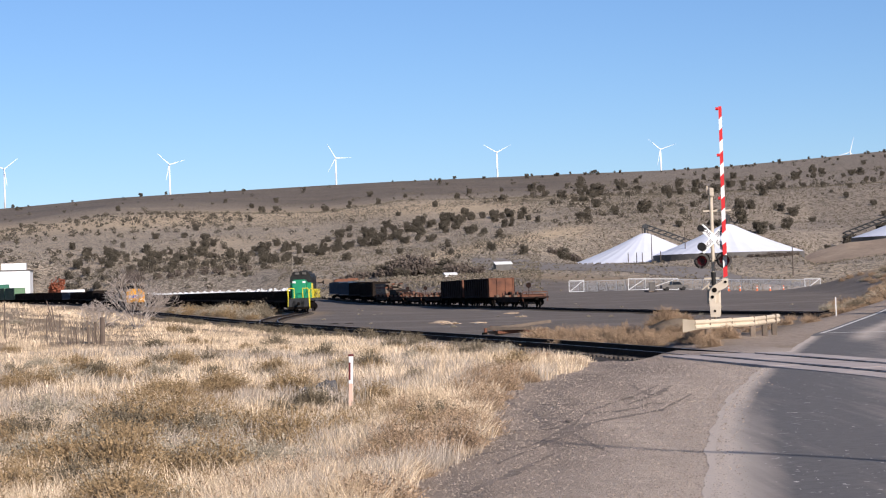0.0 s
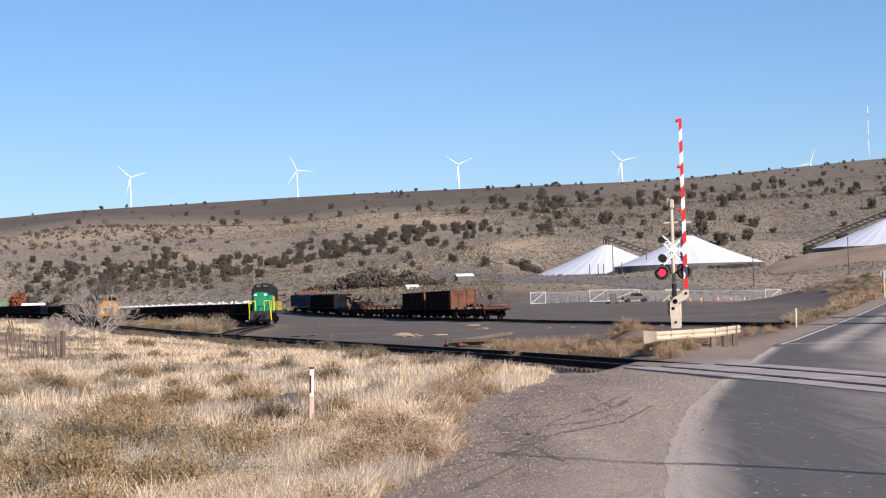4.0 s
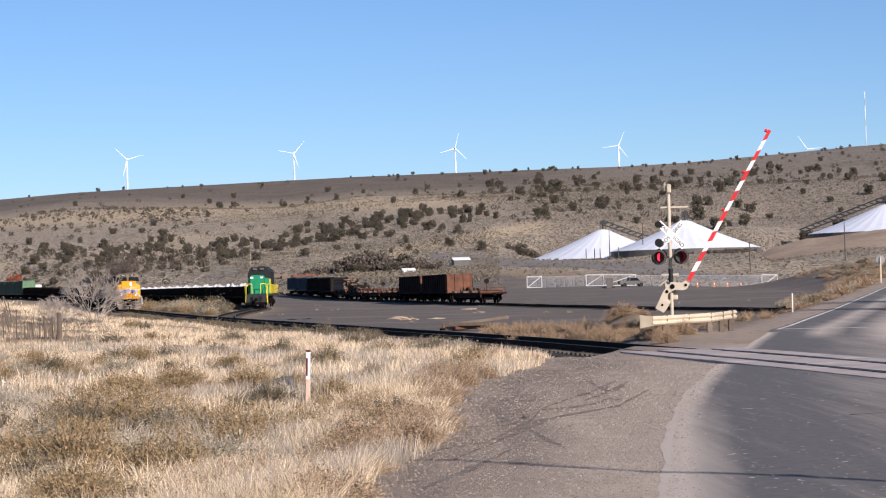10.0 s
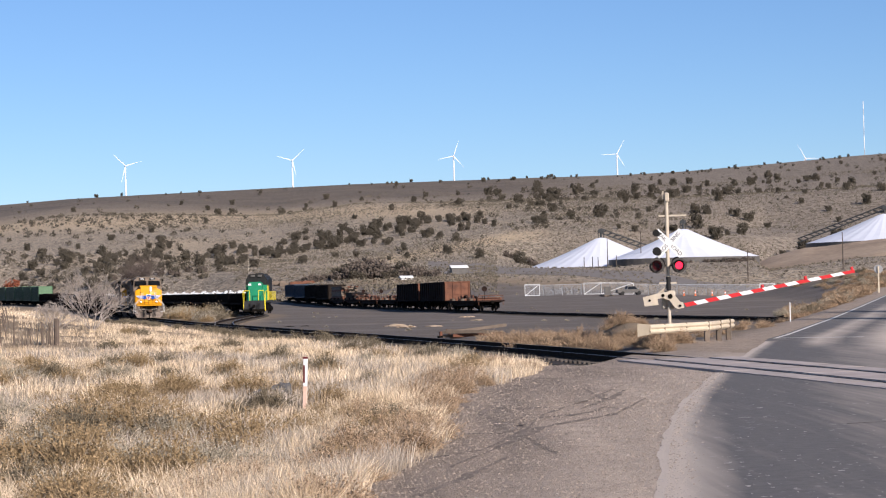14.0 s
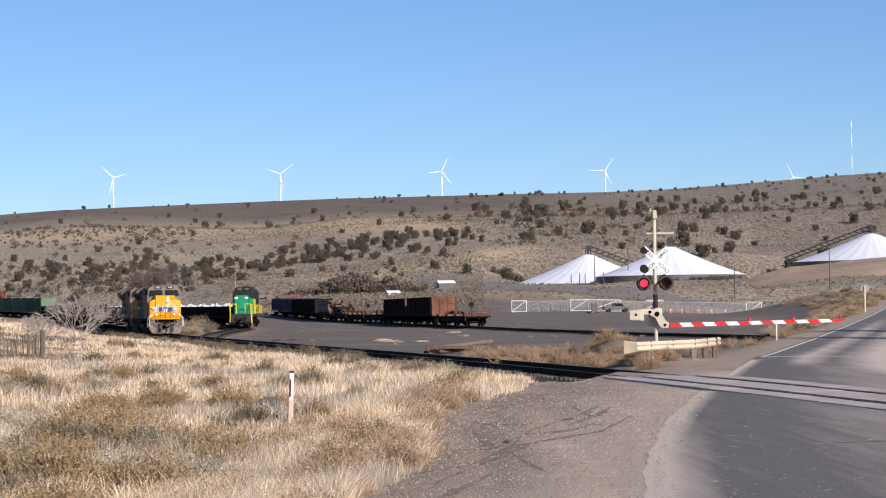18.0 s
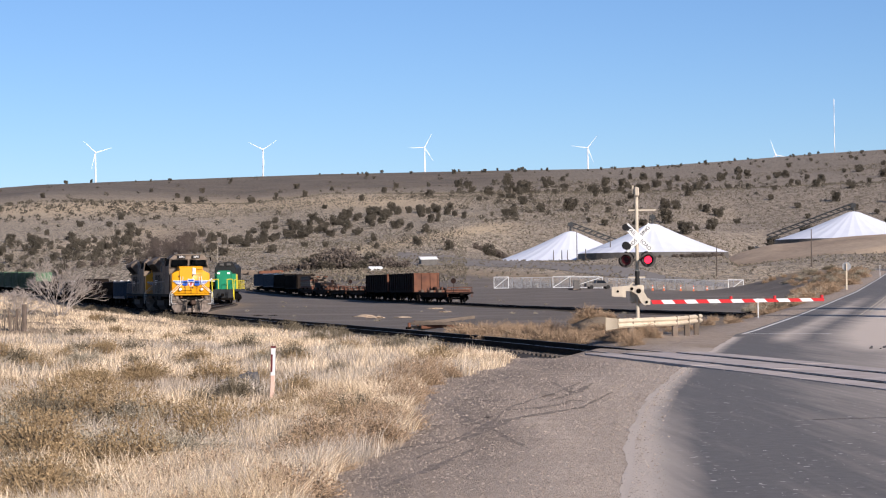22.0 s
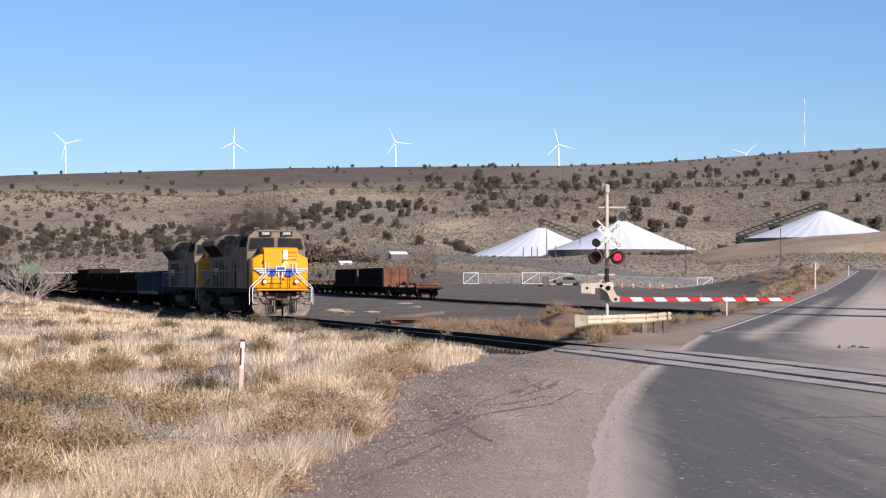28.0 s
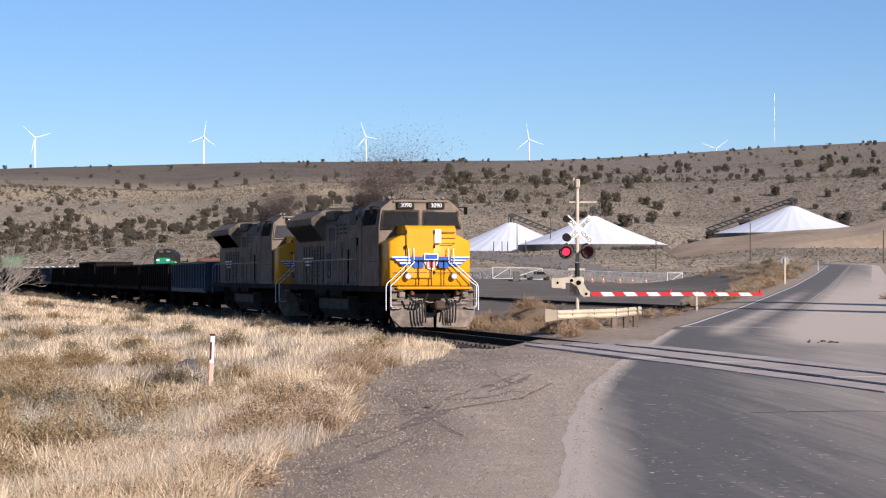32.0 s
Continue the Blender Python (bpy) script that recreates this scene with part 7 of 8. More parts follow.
def juniper_mesh(seed):
    rnd = np.random.RandomState(seed)
    vs, fs = [], []
    lobes = [(0, 0, 0.45, 0.40), (0, 0, 0.22, 0.42)] + [(rnd.uniform(-0.28, 0.28), rnd.uniform(-0.28, 0.28), rnd.uniform(0.12, 0.78), rnd.uniform(0.14, 0.26)) for _ in range(9)]
    for lx, ly, lz, lr in lobes:
        for k in range(110):
            d = rnd.normal(size=3)
            d /= np.linalg.norm(d)
            c = np.array([lx, ly, lz]) + d * lr * rnd.uniform(0.55, 1.0)
            c[2] = max(c[2], 0.03)
            u = rnd.normal(size=3)
            u = u / np.linalg.norm(u) * rnd.uniform(0.025, 0.06)
            v = np.cross(u, rnd.normal(size=3))
            v = v / (np.linalg.norm(v) + 1e-6) * rnd.uniform(0.025, 0.055)
            o = len(vs)
            vs += [c - u - v * 0.3, c + v, c + u, c - v]
            fs.append((o, o + 1, o + 2, o + 3))
    me = bpy.data.meshes.new("crown")
    me.from_pydata([tuple(v) for v in vs], [], fs)
    me.materials.append(M_JUNIPER)
    return me


def view_dir(px, t0_roll=None):
    """Bearing in degrees of a column of the opening view."""
    return math.degrees(math.atan2(px - 784, 2809))


TREES = []


def tree_at(az, r, h, label="dark green juniper on the dry hillside"):
    x, y = polar(az, r)
    TREES.append((math.hypot(x, y), x, y, h, h * random.uniform(0.85, 1.25), random.uniform(0, 360), random.randrange(4), label))


def plant_trees(near=290):
    """The nearer junipers stand singly; those past them are joined."""
    TREES.sort()
    for d, x, y, h, w, turn, k, label in TREES[:near]:
        t = thing("juniper", pose(x, y, float(ground_z(x, y)) - 0.1, 0, 0, turn), label, "tree", "junipers on the hill")
        child("crown", TREE_MESH[k], t).matrix_basis = Matrix.Diagonal((w, w, h, 1))
        child("trunk", TRUNK_MESH, t).matrix_basis = Matrix.Diagonal((h, h, h, 1))
    vs, fs, o = [], [], 0
    base = []
    for me in TREE_MESH:
        co = np.empty(len(me.vertices) * 3, np.float32)
        me.vertices.foreach_get("co", co)
        base.append(co.reshape(-1, 3))
    for d, x, y, h, w, turn, k, label in TREES[near:]:
        c, s = math.cos(radians(turn)), math.sin(radians(turn))
        b = base[k]
        vs.append(np.stack([x + w * (c * b[:, 0] - s * b[:, 1]), y + w * (s * b[:, 0] + c * b[:, 1]), float(ground_z(x, y)) - 0.1 + h * b[:, 2]], -1))
        fs.append(np.arange(len(b)).reshape(-1, 4) + o)
        o += len(b)
    ob = raw("far_junipers", np.concatenate(vs).tolist(), np.concatenate(fs).tolist(), M_JUNIPER)
    tagged(ob, "dark green junipers scattered over the far slope", "trees", kind="stuff")


TREE_MESH = [juniper_mesh(20 + k) for k in range(4)]
_bm = B()
rod(_bm, (0, 0, -0.05), (0.02, 0.01, 0.4), 0.035, 6, 0.02)
rod(_bm, (0.01, 0, 0.2), (0.12, 0.05, 0.45), 0.015, 5, 0.008)
TRUNK_MESH = bpy.data.meshes.new("trunk")
_bm.to_mesh(TRUNK_MESH)
_bm.free()
TRUNK_MESH.materials.append(M_TRUNK)


def hillside():
    random.seed(11)
    # singled-out trees: bearing column, distance, height
    for px, r, h in ((997, 520, 5.0), (1141, 650, 6.5), (1087, 640, 5.0), (363, 640, 4.6), (118, 520, 6.0), (150, 520, 5.0), (198, 590, 3.8), (237, 520, 4.5), (280, 590, 3.8), (345, 700, 3.5), (470, 560, 3.6), (463, 840, 4.5),
                     (488, 860, 3.5), (575, 830, 4.2), (890, 760, 4.5), (770, 740, 3.8), (810, 830, 4.5), (965, 800, 4), (1050, 760, 3.6), (1310, 640, 7.5), (1345, 600, 6), (1390, 640, 5.5), (1500, 620, 7), (1450, 580, 5), (1560, 640, 6), (1600, 640, 6), (1680, 600, 6), (1740, 640, 7), (1800, 600, 6)):
        tree_at(view_dir(px), r, h)
    n = 0
    while n < 215:
        az = random.uniform(-17.5, 22)
        r = random.choice([random.uniform(500, 640), random.uniform(640, 1130), random.uniform(1100, 1138)])
        right = (az + 17) / 40
        if random.random() > 0.25 + 0.75 * right and r > 640:
            continue
        if r < 590 and az > 3:
            continue
        tree_at(az, r, random.uniform(2.0, 4.2) * (1.0 if r < 1090 else 0.75))
        n += 1

    for k in range(120):
        az, r = random.uniform(3, 22), random.uniform(690, 1000)
        tree_at(az, r, random.uniform(2.8, 6.0))

    # the belt of junipers that climbs the slope, loose at its low end
    for k in range(150):
        u = random.random()
        x = -135 + 165 * u
        y = float(np.interp(x, [-135, -62, -38, -8, 30], [800, 800, 838, 880, 915])) + random.gauss(0, 1) * float(np.interp(x, [-135, -60, 30], [42, 34, 14]))
        tree_at(math.degrees(math.atan2(x, y / K)), math.hypot(x, y / K), random.uniform(2.0, 3.4) + 2.4 * random.random() ** 3)

    for k in range(16):
        tree_at(random.uniform(-2.6, 0.4), random.uniform(408, 424), random.uniform(2.2, 5.2), "dark juniper in the thicket at the foot of the hill")

    def clumps(name, cx, cy, size, per, material, label, seed):
        """Low bushes, each a loose heap of small leaf-sized faces."""
        rnd = np.random.RandomState(seed)
        n = len(cx) * per
        x, y, s_ = np.repeat(cx, per), np.repeat(cy, per), np.repeat(size, per)
        z = np.repeat(ground_z(cx, cy), per)
        d = rnd.normal(size=(n, 3))
        d /= np.linalg.norm(d, axis=1)[:, None]
        c = np.stack([x, y, z], -1) + d * s_[:, None] * rnd.uniform(0.2, 0.55, (n, 1)) * np.array([1.1, 1.1, 0.8]) + np.stack([0 * x, 0 * x, s_ * 0.35], -1)
        u = rnd.normal(size=(n, 3))
        u = u / np.linalg.norm(u, axis=1)[:, None] * (s_ * rnd.uniform(0.09, 0.2, n) * (1.9 if per < 10 else np.minimum(1.0, 2.2 / s_)))[:, None]
        v = np.cross(u, rnd.normal(size=(n, 3)))
        v = v / np.linalg.norm(v, axis=1)[:, None] * (s_ * rnd.uniform(0.09, 0.18, n) * (1.9 if per < 10 else np.minimum(1.0, 2.2 / s_)))[:, None]
        P = np.stack([c - u, c + v, c + u, c - v], 1)
        me = bpy.data.meshes.new(name)
        me.vertices.add(n * 4)
        me.vertices.foreach_set("co", P.ravel())
        me.loops.add(n * 4)
        me.loops.foreach_set("vertex_index", np.arange(n * 4))
        me.polygons.add(n)
        me.polygons.foreach_set("loop_start", np.arange(n) * 4)
        me.update()
        me.materials.append(material)
        tagged(new(name, me), label, "shrubs", kind="stuff")

    rnd = np.random.RandomState(31)
    N = 150000
    az = np.radians(rnd.uniform(-18, 23, N))
    r = rnd.uniform(340, 1000, N)
    x, y = r * np.sin(az), K * r * np.cos(az)
    dens = fbm(x, y / K, 45.0, 8.0) + 0.5 * fbm(x, y / K, 12.0, 2.0) + rnd.uniform(-0.9, 0.9, N) + 0.55 * np.clip((np.degrees(az) - 3) / 4, 0, 1) - 0.6 * (np.degrees(az) < -4) * (r > 560) - 0.9 * (r > 860)
    pileground = (np.degrees(az) > 3.5) & (r < 545) & (rnd.uniform(0, 1, N) < 0.85)
    keep = (dens > -0.1) & ~pileground & ~((np.degrees(az) < -6) & (r < 500))
    clumps("sagebrush_cover", x[keep], y[keep], rnd.uniform(0.28, 0.85, keep.sum()), 6, M_SAGEHILL, "grey-brown sagebrush covering the slopes", 3)
    # larger brush, thick along the lower slope
    N = 9000
    az = np.radians(rnd.uniform(-18, 23, N))
    r = rnd.uniform(490, 1120, N)
    x, y = r * np.sin(az), K * r * np.cos(az)
    deg = np.degrees(az)
    left = np.where(r < 840, np.where((deg > -7) & (deg < 4), 0.03 + 0.10 * (r > 650), 0.48) + np.where((deg > -7) & (deg < 4), 0.1, 0.5) * fbm(x, y, 40.0, 4.0) - 0.12 * (r > 700), 0.03)
    right = np.where((r > 620) & (r < 900), 0.30 + 0.3 * fbm(x, y, 50.0, 1.0), 0.10)
    w = np.clip((deg - 0) / 6, 0, 1)
    keep = (rnd.uniform(0, 1, N) < left * (1 - w) + right * w) & ~((deg > 3) & (r < 600)) & ~((deg > 11) & (r < 760))
    clumps("hillside_brush", x[keep], y[keep], rnd.uniform(0.9, 1.0, keep.sum()) * (1.0 + 2.6 * rnd.uniform(0, 1, keep.sum()) ** 2), 44, M_JUNIPER, "dark olive brush and young junipers on the slopes", 5)
    cx, cy, cs = [], [], []
    for deg0, r0, w, h, n in ((11.8, 468, 20, 1.0, 50), (-1.1, 418, 10, 6.4, 90), (0.5, 416, 7, 3.6, 34), (-3.0, 425, 9, 1.6, 24), (-8.5, 515, 30, 2.4, 24), (5.0, 535, 20, 3.0, 30)):
        a = radians(deg0)
        for k in range(n):
            u = rnd.normal() * w * 0.45
            cx.append(r0 * math.sin(a) + u)
            cy.append(K * r0 * math.cos(a) + rnd.uniform(-9, 9))
            cs.append(h * math.exp(-(u / w) ** 2) * rnd.uniform(0.5, 1.1) + 0.4)
    clumps("brush_thicket", np.array(cx), np.array(cy), np.array(cs), 130, M_BARETREE, "thickets of leafless brown brush at the foot of the hill", 6)


M_SAGEHILL = mat("hill_sagebrush", (0.115, 0.097, 0.071), (0.20, 0.17, 0.125), 0.05, 0.9, island=0.45, coords="world")
hillside()
plant_trees()


# ---- wind turbines ----
ROTORS = []


def turbine(az, base_up, r, label, phase, spin):
    a = radians(az)
    x, y = r * math.sin(a), K * r * math.cos(a)
    hub = EYE_Z + base_up / 2809.0 * r
    t = thing("wind_turbine", pose(x, y, hub - 80, 0, 0, -math.degrees(a)), label, "wind turbine", "turbines on the ridge")
    bm = B()
    rod(bm, (0, 3.2, -4), (0, 3.2, 79), 2.1, 20, 1.2)
    part("tower", bm, M_TOWER, t, smooth=True)
    bm = B()
    box(bm, (0, 3.4, 80.3), (3.0, 8.0, 3.0), bevel=0.6)
    part("nacelle", bm, M_TOWER, t)
    rot = new("rotor")
    rot.parent = t
    rot.location = (0, -2.6, 80.3)
    bm = B()
    bmesh.ops.create_icosphere(bm, subdivisions=2, radius=2.0)
    part("hub", bm, M_TOWER, rot)
    for k in range(3):
        bm = B()
        m = Matrix.Rotation(radians(120 * k), 4, "Y")
        o = [(0.0, 0.6, 1.0), (1.6, 0.85, 6.0), (1.1, 0.5, 18), (0.35, 0.22, 34)]
        rings = []
        for c, w, z in o:
            pts = [(-w * 0.9, 0, z), (0.1 * w, -0.5 * w * 0.4, z), (w * 1.1, 0, z), (0.1 * w, 0.5 * w * 0.4, z)]
            rings.append([bm.verts.new(m @ Vector(p)) for p in pts])
        for p, q in zip(rings, rings[1:]):
            for i in range(4):
                bm.faces.new((p[i], p[(i + 1) % 4], q[(i + 1) % 4], q[i]))
        bm.faces.new(rings[-1])
        bmesh.ops.recalc_face_normals(bm, faces=bm.faces[:])
        part("blade", bm, M_TOWER, rot)
    ROTORS.append((rot, phase, spin))


# columns and heights as seen in the opening view (rise above eye level)
turbine(-15.42, 235, 3300, "white wind turbine standing still behind the ridge", 52, 0)
turbine(-9.74, 239, 3300, "white wind turbine standing still behind the ridge", -46, 0)
turbine(-3.82, 244.5, 3350, "white wind turbine turning behind the ridge", 90, 91.2)
turbine(2.0, 246, 3400, "white wind turbine turning behind the ridge", 62, 91.2)
turbine(7.86, 240.5, 3400, "white wind turbine turning behind the ridge", 72, 91.2)
turbine(14.44, 220, 3500, "white wind turbine mostly hidden behind the ridge", 15, 91.2)


def met_mast():
    a, r = radians(16.44), 2400.0
    top = EYE_Z + 313 / 2809 * r
    t = thing("measuring_mast", pose(r * math.sin(a), K * r * math.cos(a), top - 110), "thin white and red weather mast behind the ridge", "mast")
    for k in range(11):
        bm = B()
        rod(bm, (0, 0, k * 10.0), (0, 0, k * 10.0 + 10), 0.55, 6)
        part("section", bm, M_WHITE if k % 3 else M_GALV, t)


met_mast()


# ---- the covered piles, sheds, fence, poles ----
def covered_pile(az, r, base_z, w, h, label, conveyor=1):
    a = radians(az)
    x, y = r * math.sin(a), K * r * math.cos(a)
    t = thing("covered_pile", pose(x, y, base_z, 0, 0, -math.degrees(a)), label, "storage pile", "covered storage piles")
    n, rings = 64, 14
    vs, fs = [], []
    for k in range(rings + 1):
        u = k / rings
        rad = w / 2 * (1 - u)
        zz = 1.0 + h * (u - 0.05 * math.sin(u * math.pi)) - (0.5 * max(0, u - 0.93) / 0.07)
        for q in range(n):
            b = 2 * math.pi * q / n
            rr = rad * (1 + 0.008 * math.cos(q * math.pi))
            vs.append((rr * math.cos(b), rr * math.sin(b), zz))
    for k in range(rings):
        for q in range(n):
            fs.append((k * n + q, k * n + (q + 1) % n, (k + 1) * n + (q + 1) % n, (k + 1) * n + q))
    raw("tarp", vs, fs, M_TARP, t, "white weather tarp", False)
    bm = B()
    for q in range(48):
        b0, b1 = 2 * math.pi * q / 48, 2 * math.pi * (q + 1) / 48
        rr = w / 2 + 0.15
        v = [bm.verts.new(p) for p in ((rr * math.cos(b0), rr * math.sin(b0), -3.0), (rr * math.cos(b1), rr * math.sin(b1), -3.0), (rr * math.cos(b1), rr * math.sin(b1), 1.0), (rr * math.cos(b0), rr * math.sin(b0), 1.0))]
        bm.faces.new(v)
    part("retaining_wall", bm, M_TANK, t, "low dark retaining wall")
    if conveyor == 2:
        conveyor = 0.01
    if conveyor:
        bm = B()
        top = Vector((0, 0, h + 1.9))
        end = Vector((conveyor * w * 0.56, 2.0 if conveyor < 0 else 12, 1.5))
        for d in (-0.6, 0.6):
            for zz in (0, 1.4):
                rod(bm, top + Vector((0, d, zz)), end + Vector((0, d, zz)), 0.2, 5)
        for k in range(15):
            p, q = top.lerp(end, k / 15), top.lerp(end, (k + 1) / 15)
            rod(bm, p, q + Vector((0, 0, 1.4)), 0.2, 4)
        part("conveyor", bm, M_CONVEYOR, t, "dark truss conveyor")
        bm = B()
        rod(bm, (0, 0, h + 0.2), (0, 0, h + 2.6), 0.35, 8)
        box(bm, (0, 0, h + 2.6), (1.3, 1.2, 1.2))
        for d in (-0.8, 0.8):
            rod(bm, (d, 0, h), (d, 0, h + 3), 0.12, 5)
        part("head_frame", bm, M_CONVEYOR, t, "dark conveyor head")
    return t


covered_pile(7.22, 505, 8.4, 48, 10.0, "white tarp-covered storage pile with a conveyor to its peak", 1)
covered_pile(10.13, 485, 10.2, 45, 9.4, "white tarp-covered storage pile with a conveyor head at its peak", 2)
covered_pile(17.05, 560, 15.3, 53, 10.0, "white tarp-covered storage pile on the hillside with a conveyor", -1)


def dirt_bank():
    """A long bare bank of tan dirt between the piles, with dark scrub at its foot."""
    vs, fs = [], []
    n, m = 60, 8
    for i in range(n + 1):
        u = i / n
        az = 12.2 + 9.8 * u
        top = float(np.interp(az, [12.2, 13.2, 14.3, 16.8, 19.2, 20.6, 22.0], [33, 52, 67, 76, 86, 102, 118])) + 1.2 * math.sin(u * 17)
        for j in range(m + 1):
            w = j / m
            r = 470 + 45 * w
            x, y = polar(az, r)
            low = float(np.interp(az, [12.2, 15.4, 16.8, 22.0], [23, 42, 50, 84]))
            el = low + (top - low) * (0.6 * w + 0.4 * w * w)
            z = EYE_Z + el / 2809.0 * r if j else float(ground_z(x, y)) - 1.0
            vs.append((x, y, z))
        if i:
            for j in range(m):
                a = (i - 1) * (m + 1) + j
                fs.append((a, a + m + 1, a + m + 2, a + 1))
    ob = raw("dirt_bank", vs, fs, M_DIRT, None, "", True)
    tagged(ob, "long bare bank of tan dirt before the covered pile", "earth bank", kind="structure")


def pile_road():
    """The grey gravel road that climbs to the piles."""
    pts = [(1.0, 470), (3.0, 458), (5.0, 436), (7.0, 414), (8.6, 396), (10.2, 379), (11.6, 366), (12.8, 357)]
    vs, fs = [], []
    for i in range(57):
        u = i / 8.0
        k = min(int(u), 6)
        az, r = [pts[k][q] + (pts[k + 1][q] - pts[k][q]) * (u - k) for q in (0, 1)]
        half = 34 - 0.52 * i
        for j in range(5):
            x, y = polar(az, r + half * (j / 2.0 - 1))
            vs.append((x, y, float(ground_z(x, y)) + 0.10))
        if i:
            for j in range(4):
                a = (i - 1) * 5 + j
                fs.append((a, a + 5, a + 6, a + 1))
    ob = raw("gravel_road", vs, fs, M_YARDROAD)
    tagged(ob, "grey gravel road climbing to the covered piles", "road", kind="structure")


M_YARDROAD = mat("grey_gravel_road", (0.24, 0.212, 0.185), (0.17, 0.148, 0.128), 0.15, 0.95, fine=2.0, coords="world")
pile_road()
dirt_bank()


def utility_pole(az, r, h, label="weathered wooden utility pole", arm=False, base=None):
    a = radians(az)
    x, y = r * math.sin(a), K * r * math.cos(a)
    z = float(ground_z(x, y)) if base is None else base
    t = thing("utility_pole", pose(x, y, z, 0, 0, 20), label, "utility pole", "utility poles")
    bm = B()
    rod(bm, (0, 0, -0.5), (0, 0, h), 0.16, 10, 0.1)
    part("pole", bm, M_POLE, t)
    if arm:
        bm = B()
        box(bm, (0, 0, h - 0.6), (2.2, 0.1, 0.12))
        part("crossarm", bm, M_POLE, t)
    return t


for px, r, h in ((7.44, 470, 8.6), (8.63, 475, 9.8), (12.36, 390, 7.5), (15.62, 405, 9.2), (20.08, 300, 9.5)):
    utility_pole(px, r, h)


def small_posts():
    for az in (6.6, 6.9, 7.1, 7.75, 9.1):
        utility_pole(az, 474, 3.4, "short timber post before the covered pile")


small_posts()


def chain_fence():
    """A chain-link fence with white gate frames before the piles."""
    a0, a1 = radians(view_dir(1003)), radians(view_dir(1447))
    r0, r1 = 330, 330
    p0, p1 = Vector((r0 * math.sin(a0), K * r0 * math.cos(a0))), Vector((r1 * math.sin(a1), K * r1 * math.cos(a1)))
    t = thing("chain_link_fence", Matrix(), "pale chain-link fence with white gate frames at the yard's edge", "fence")
    L = (p1 - p0).length
    n = 26

    def g(u):
        p = p0.lerp(p1, u)
        return Vector((p.x, p.y, float(ground_z(p.x, p.y))))
    H = 2.2
    for k in range(n + 1):
        b = g(k / n)
        bm = B()
        rod(bm, b, b + Vector((0, 0, H)), 0.05, 6)
        part("post", bm, M_WIRE, t)
    for k in range(n):
        bm = B()
        a, b = g(k / n), g((k + 1) / n)
        rod(bm, a + Vector((0, 0, H)), b + Vector((0, 0, H)), 0.04, 5)
        part("top_rail", bm, M_GALV, t)
    bm = B()
    for k in range(n):
        a, b = g(k / n), g((k + 1) / n)
        for q in range(9):
            u = q / 9
            rod(bm, a.lerp(b, u), a.lerp(b, min(1, u + 0.28)) + Vector((0, 0, H)), 0.022, 3)
            rod(bm, a.lerp(b, u) + Vector((0, 0, H)), a.lerp(b, min(1, u + 0.28)), 0.022, 3)
    part("mesh", bm, M_WIRE, t, "wire mesh")
    for u0, u1 in ((0.0, 0.06), (0.24, 0.31), (0.31, 0.44), (0.94, 1.0)):
        a, b = g(u0), g(u1)
        bm = B()
        zz = Vector((0, 0, H + 0.1))
        off = Vector((0, -0.1, 0.1))
        for p, q in ((a, b), (a + zz, b + zz), (a, a + zz), (b, b + zz), (a, b + zz)):
            rod(bm, p + off, q + off, 0.06, 6)
        part("gate_frame", bm, M_WHITE, t, "white gate frame")


chain_fence()


def pickup():
    a = radians(8.2)
    x, y = 322 * math.sin(a), K * 322 * math.cos(a)
    t = thing("pickup_truck", pose(x, y, float(ground_z(x, y)), 0, 0, 8), "white and dark pickup truck parked by the fence", "truck")
    bm = B()
    prism(bm, [(-2.7, 0.5), (2.7, 0.5), (2.7, 1.05), (1.5, 1.15), (0.9, 1.8), (-0.6, 1.8), (-0.8, 1.15), (-2.7, 1.15)], -0.95, 0.95)
    part("body", bm, M_TANK, t)
    bm = B()
    prism(bm, [(1.35, 1.18), (0.85, 1.72), (-0.5, 1.72), (-0.65, 1.18)], -0.97, 0.97)
    part("window", bm, M_GLASS, t)
    for xx in (-1.7, 1.7):
        for yy in (-0.9, 0.9):
            bm = B()
            rod(bm, (xx, yy - 0.12, 0.4), (xx, yy + 0.12, 0.4), 0.4, 16)
            part("wheel", bm, M_BLACK, t)
    bm = B()
    box(bm, (-3.4, -0.6, 0.9), (1.2, 1.2, 1.8))
    ob = part("waste_bin", bm, M_TANK)
    ob.matrix_basis = pose(x - 1.3, y - 2, float(ground_z(x - 1.3, y - 2)))
    tagged(ob, "dark waste bin beside the truck", "bin")


pickup()


def cone(px, r):
    a = radians(view_dir(px))
    x, y = r * math.sin(a), K * r * math.cos(a)
    t = thing("traffic_cone", pose(x, y, float(ground_z(x, y))), "orange traffic cone with white band", "cone", "cones by the fence")
    bm = B()
    rod(bm, (0, 0, 0.05), (0, 0, 1.05), 0.15, 12, 0.06)
    box(bm, (0, 0, 0.03), (0.5, 0.5, 0.06))
    part("cone", bm, M_ORANGE, t)
    bm = B()
    rod(bm, (0, 0, 0.5), (0, 0, 0.75), 0.125, 12, 0.10)
    part("band", bm, M_WHITE, t)


for px in (1265, 1285, 1305, 1335, 1358, 1382, 1462, 1484):
    cone(px, 318)


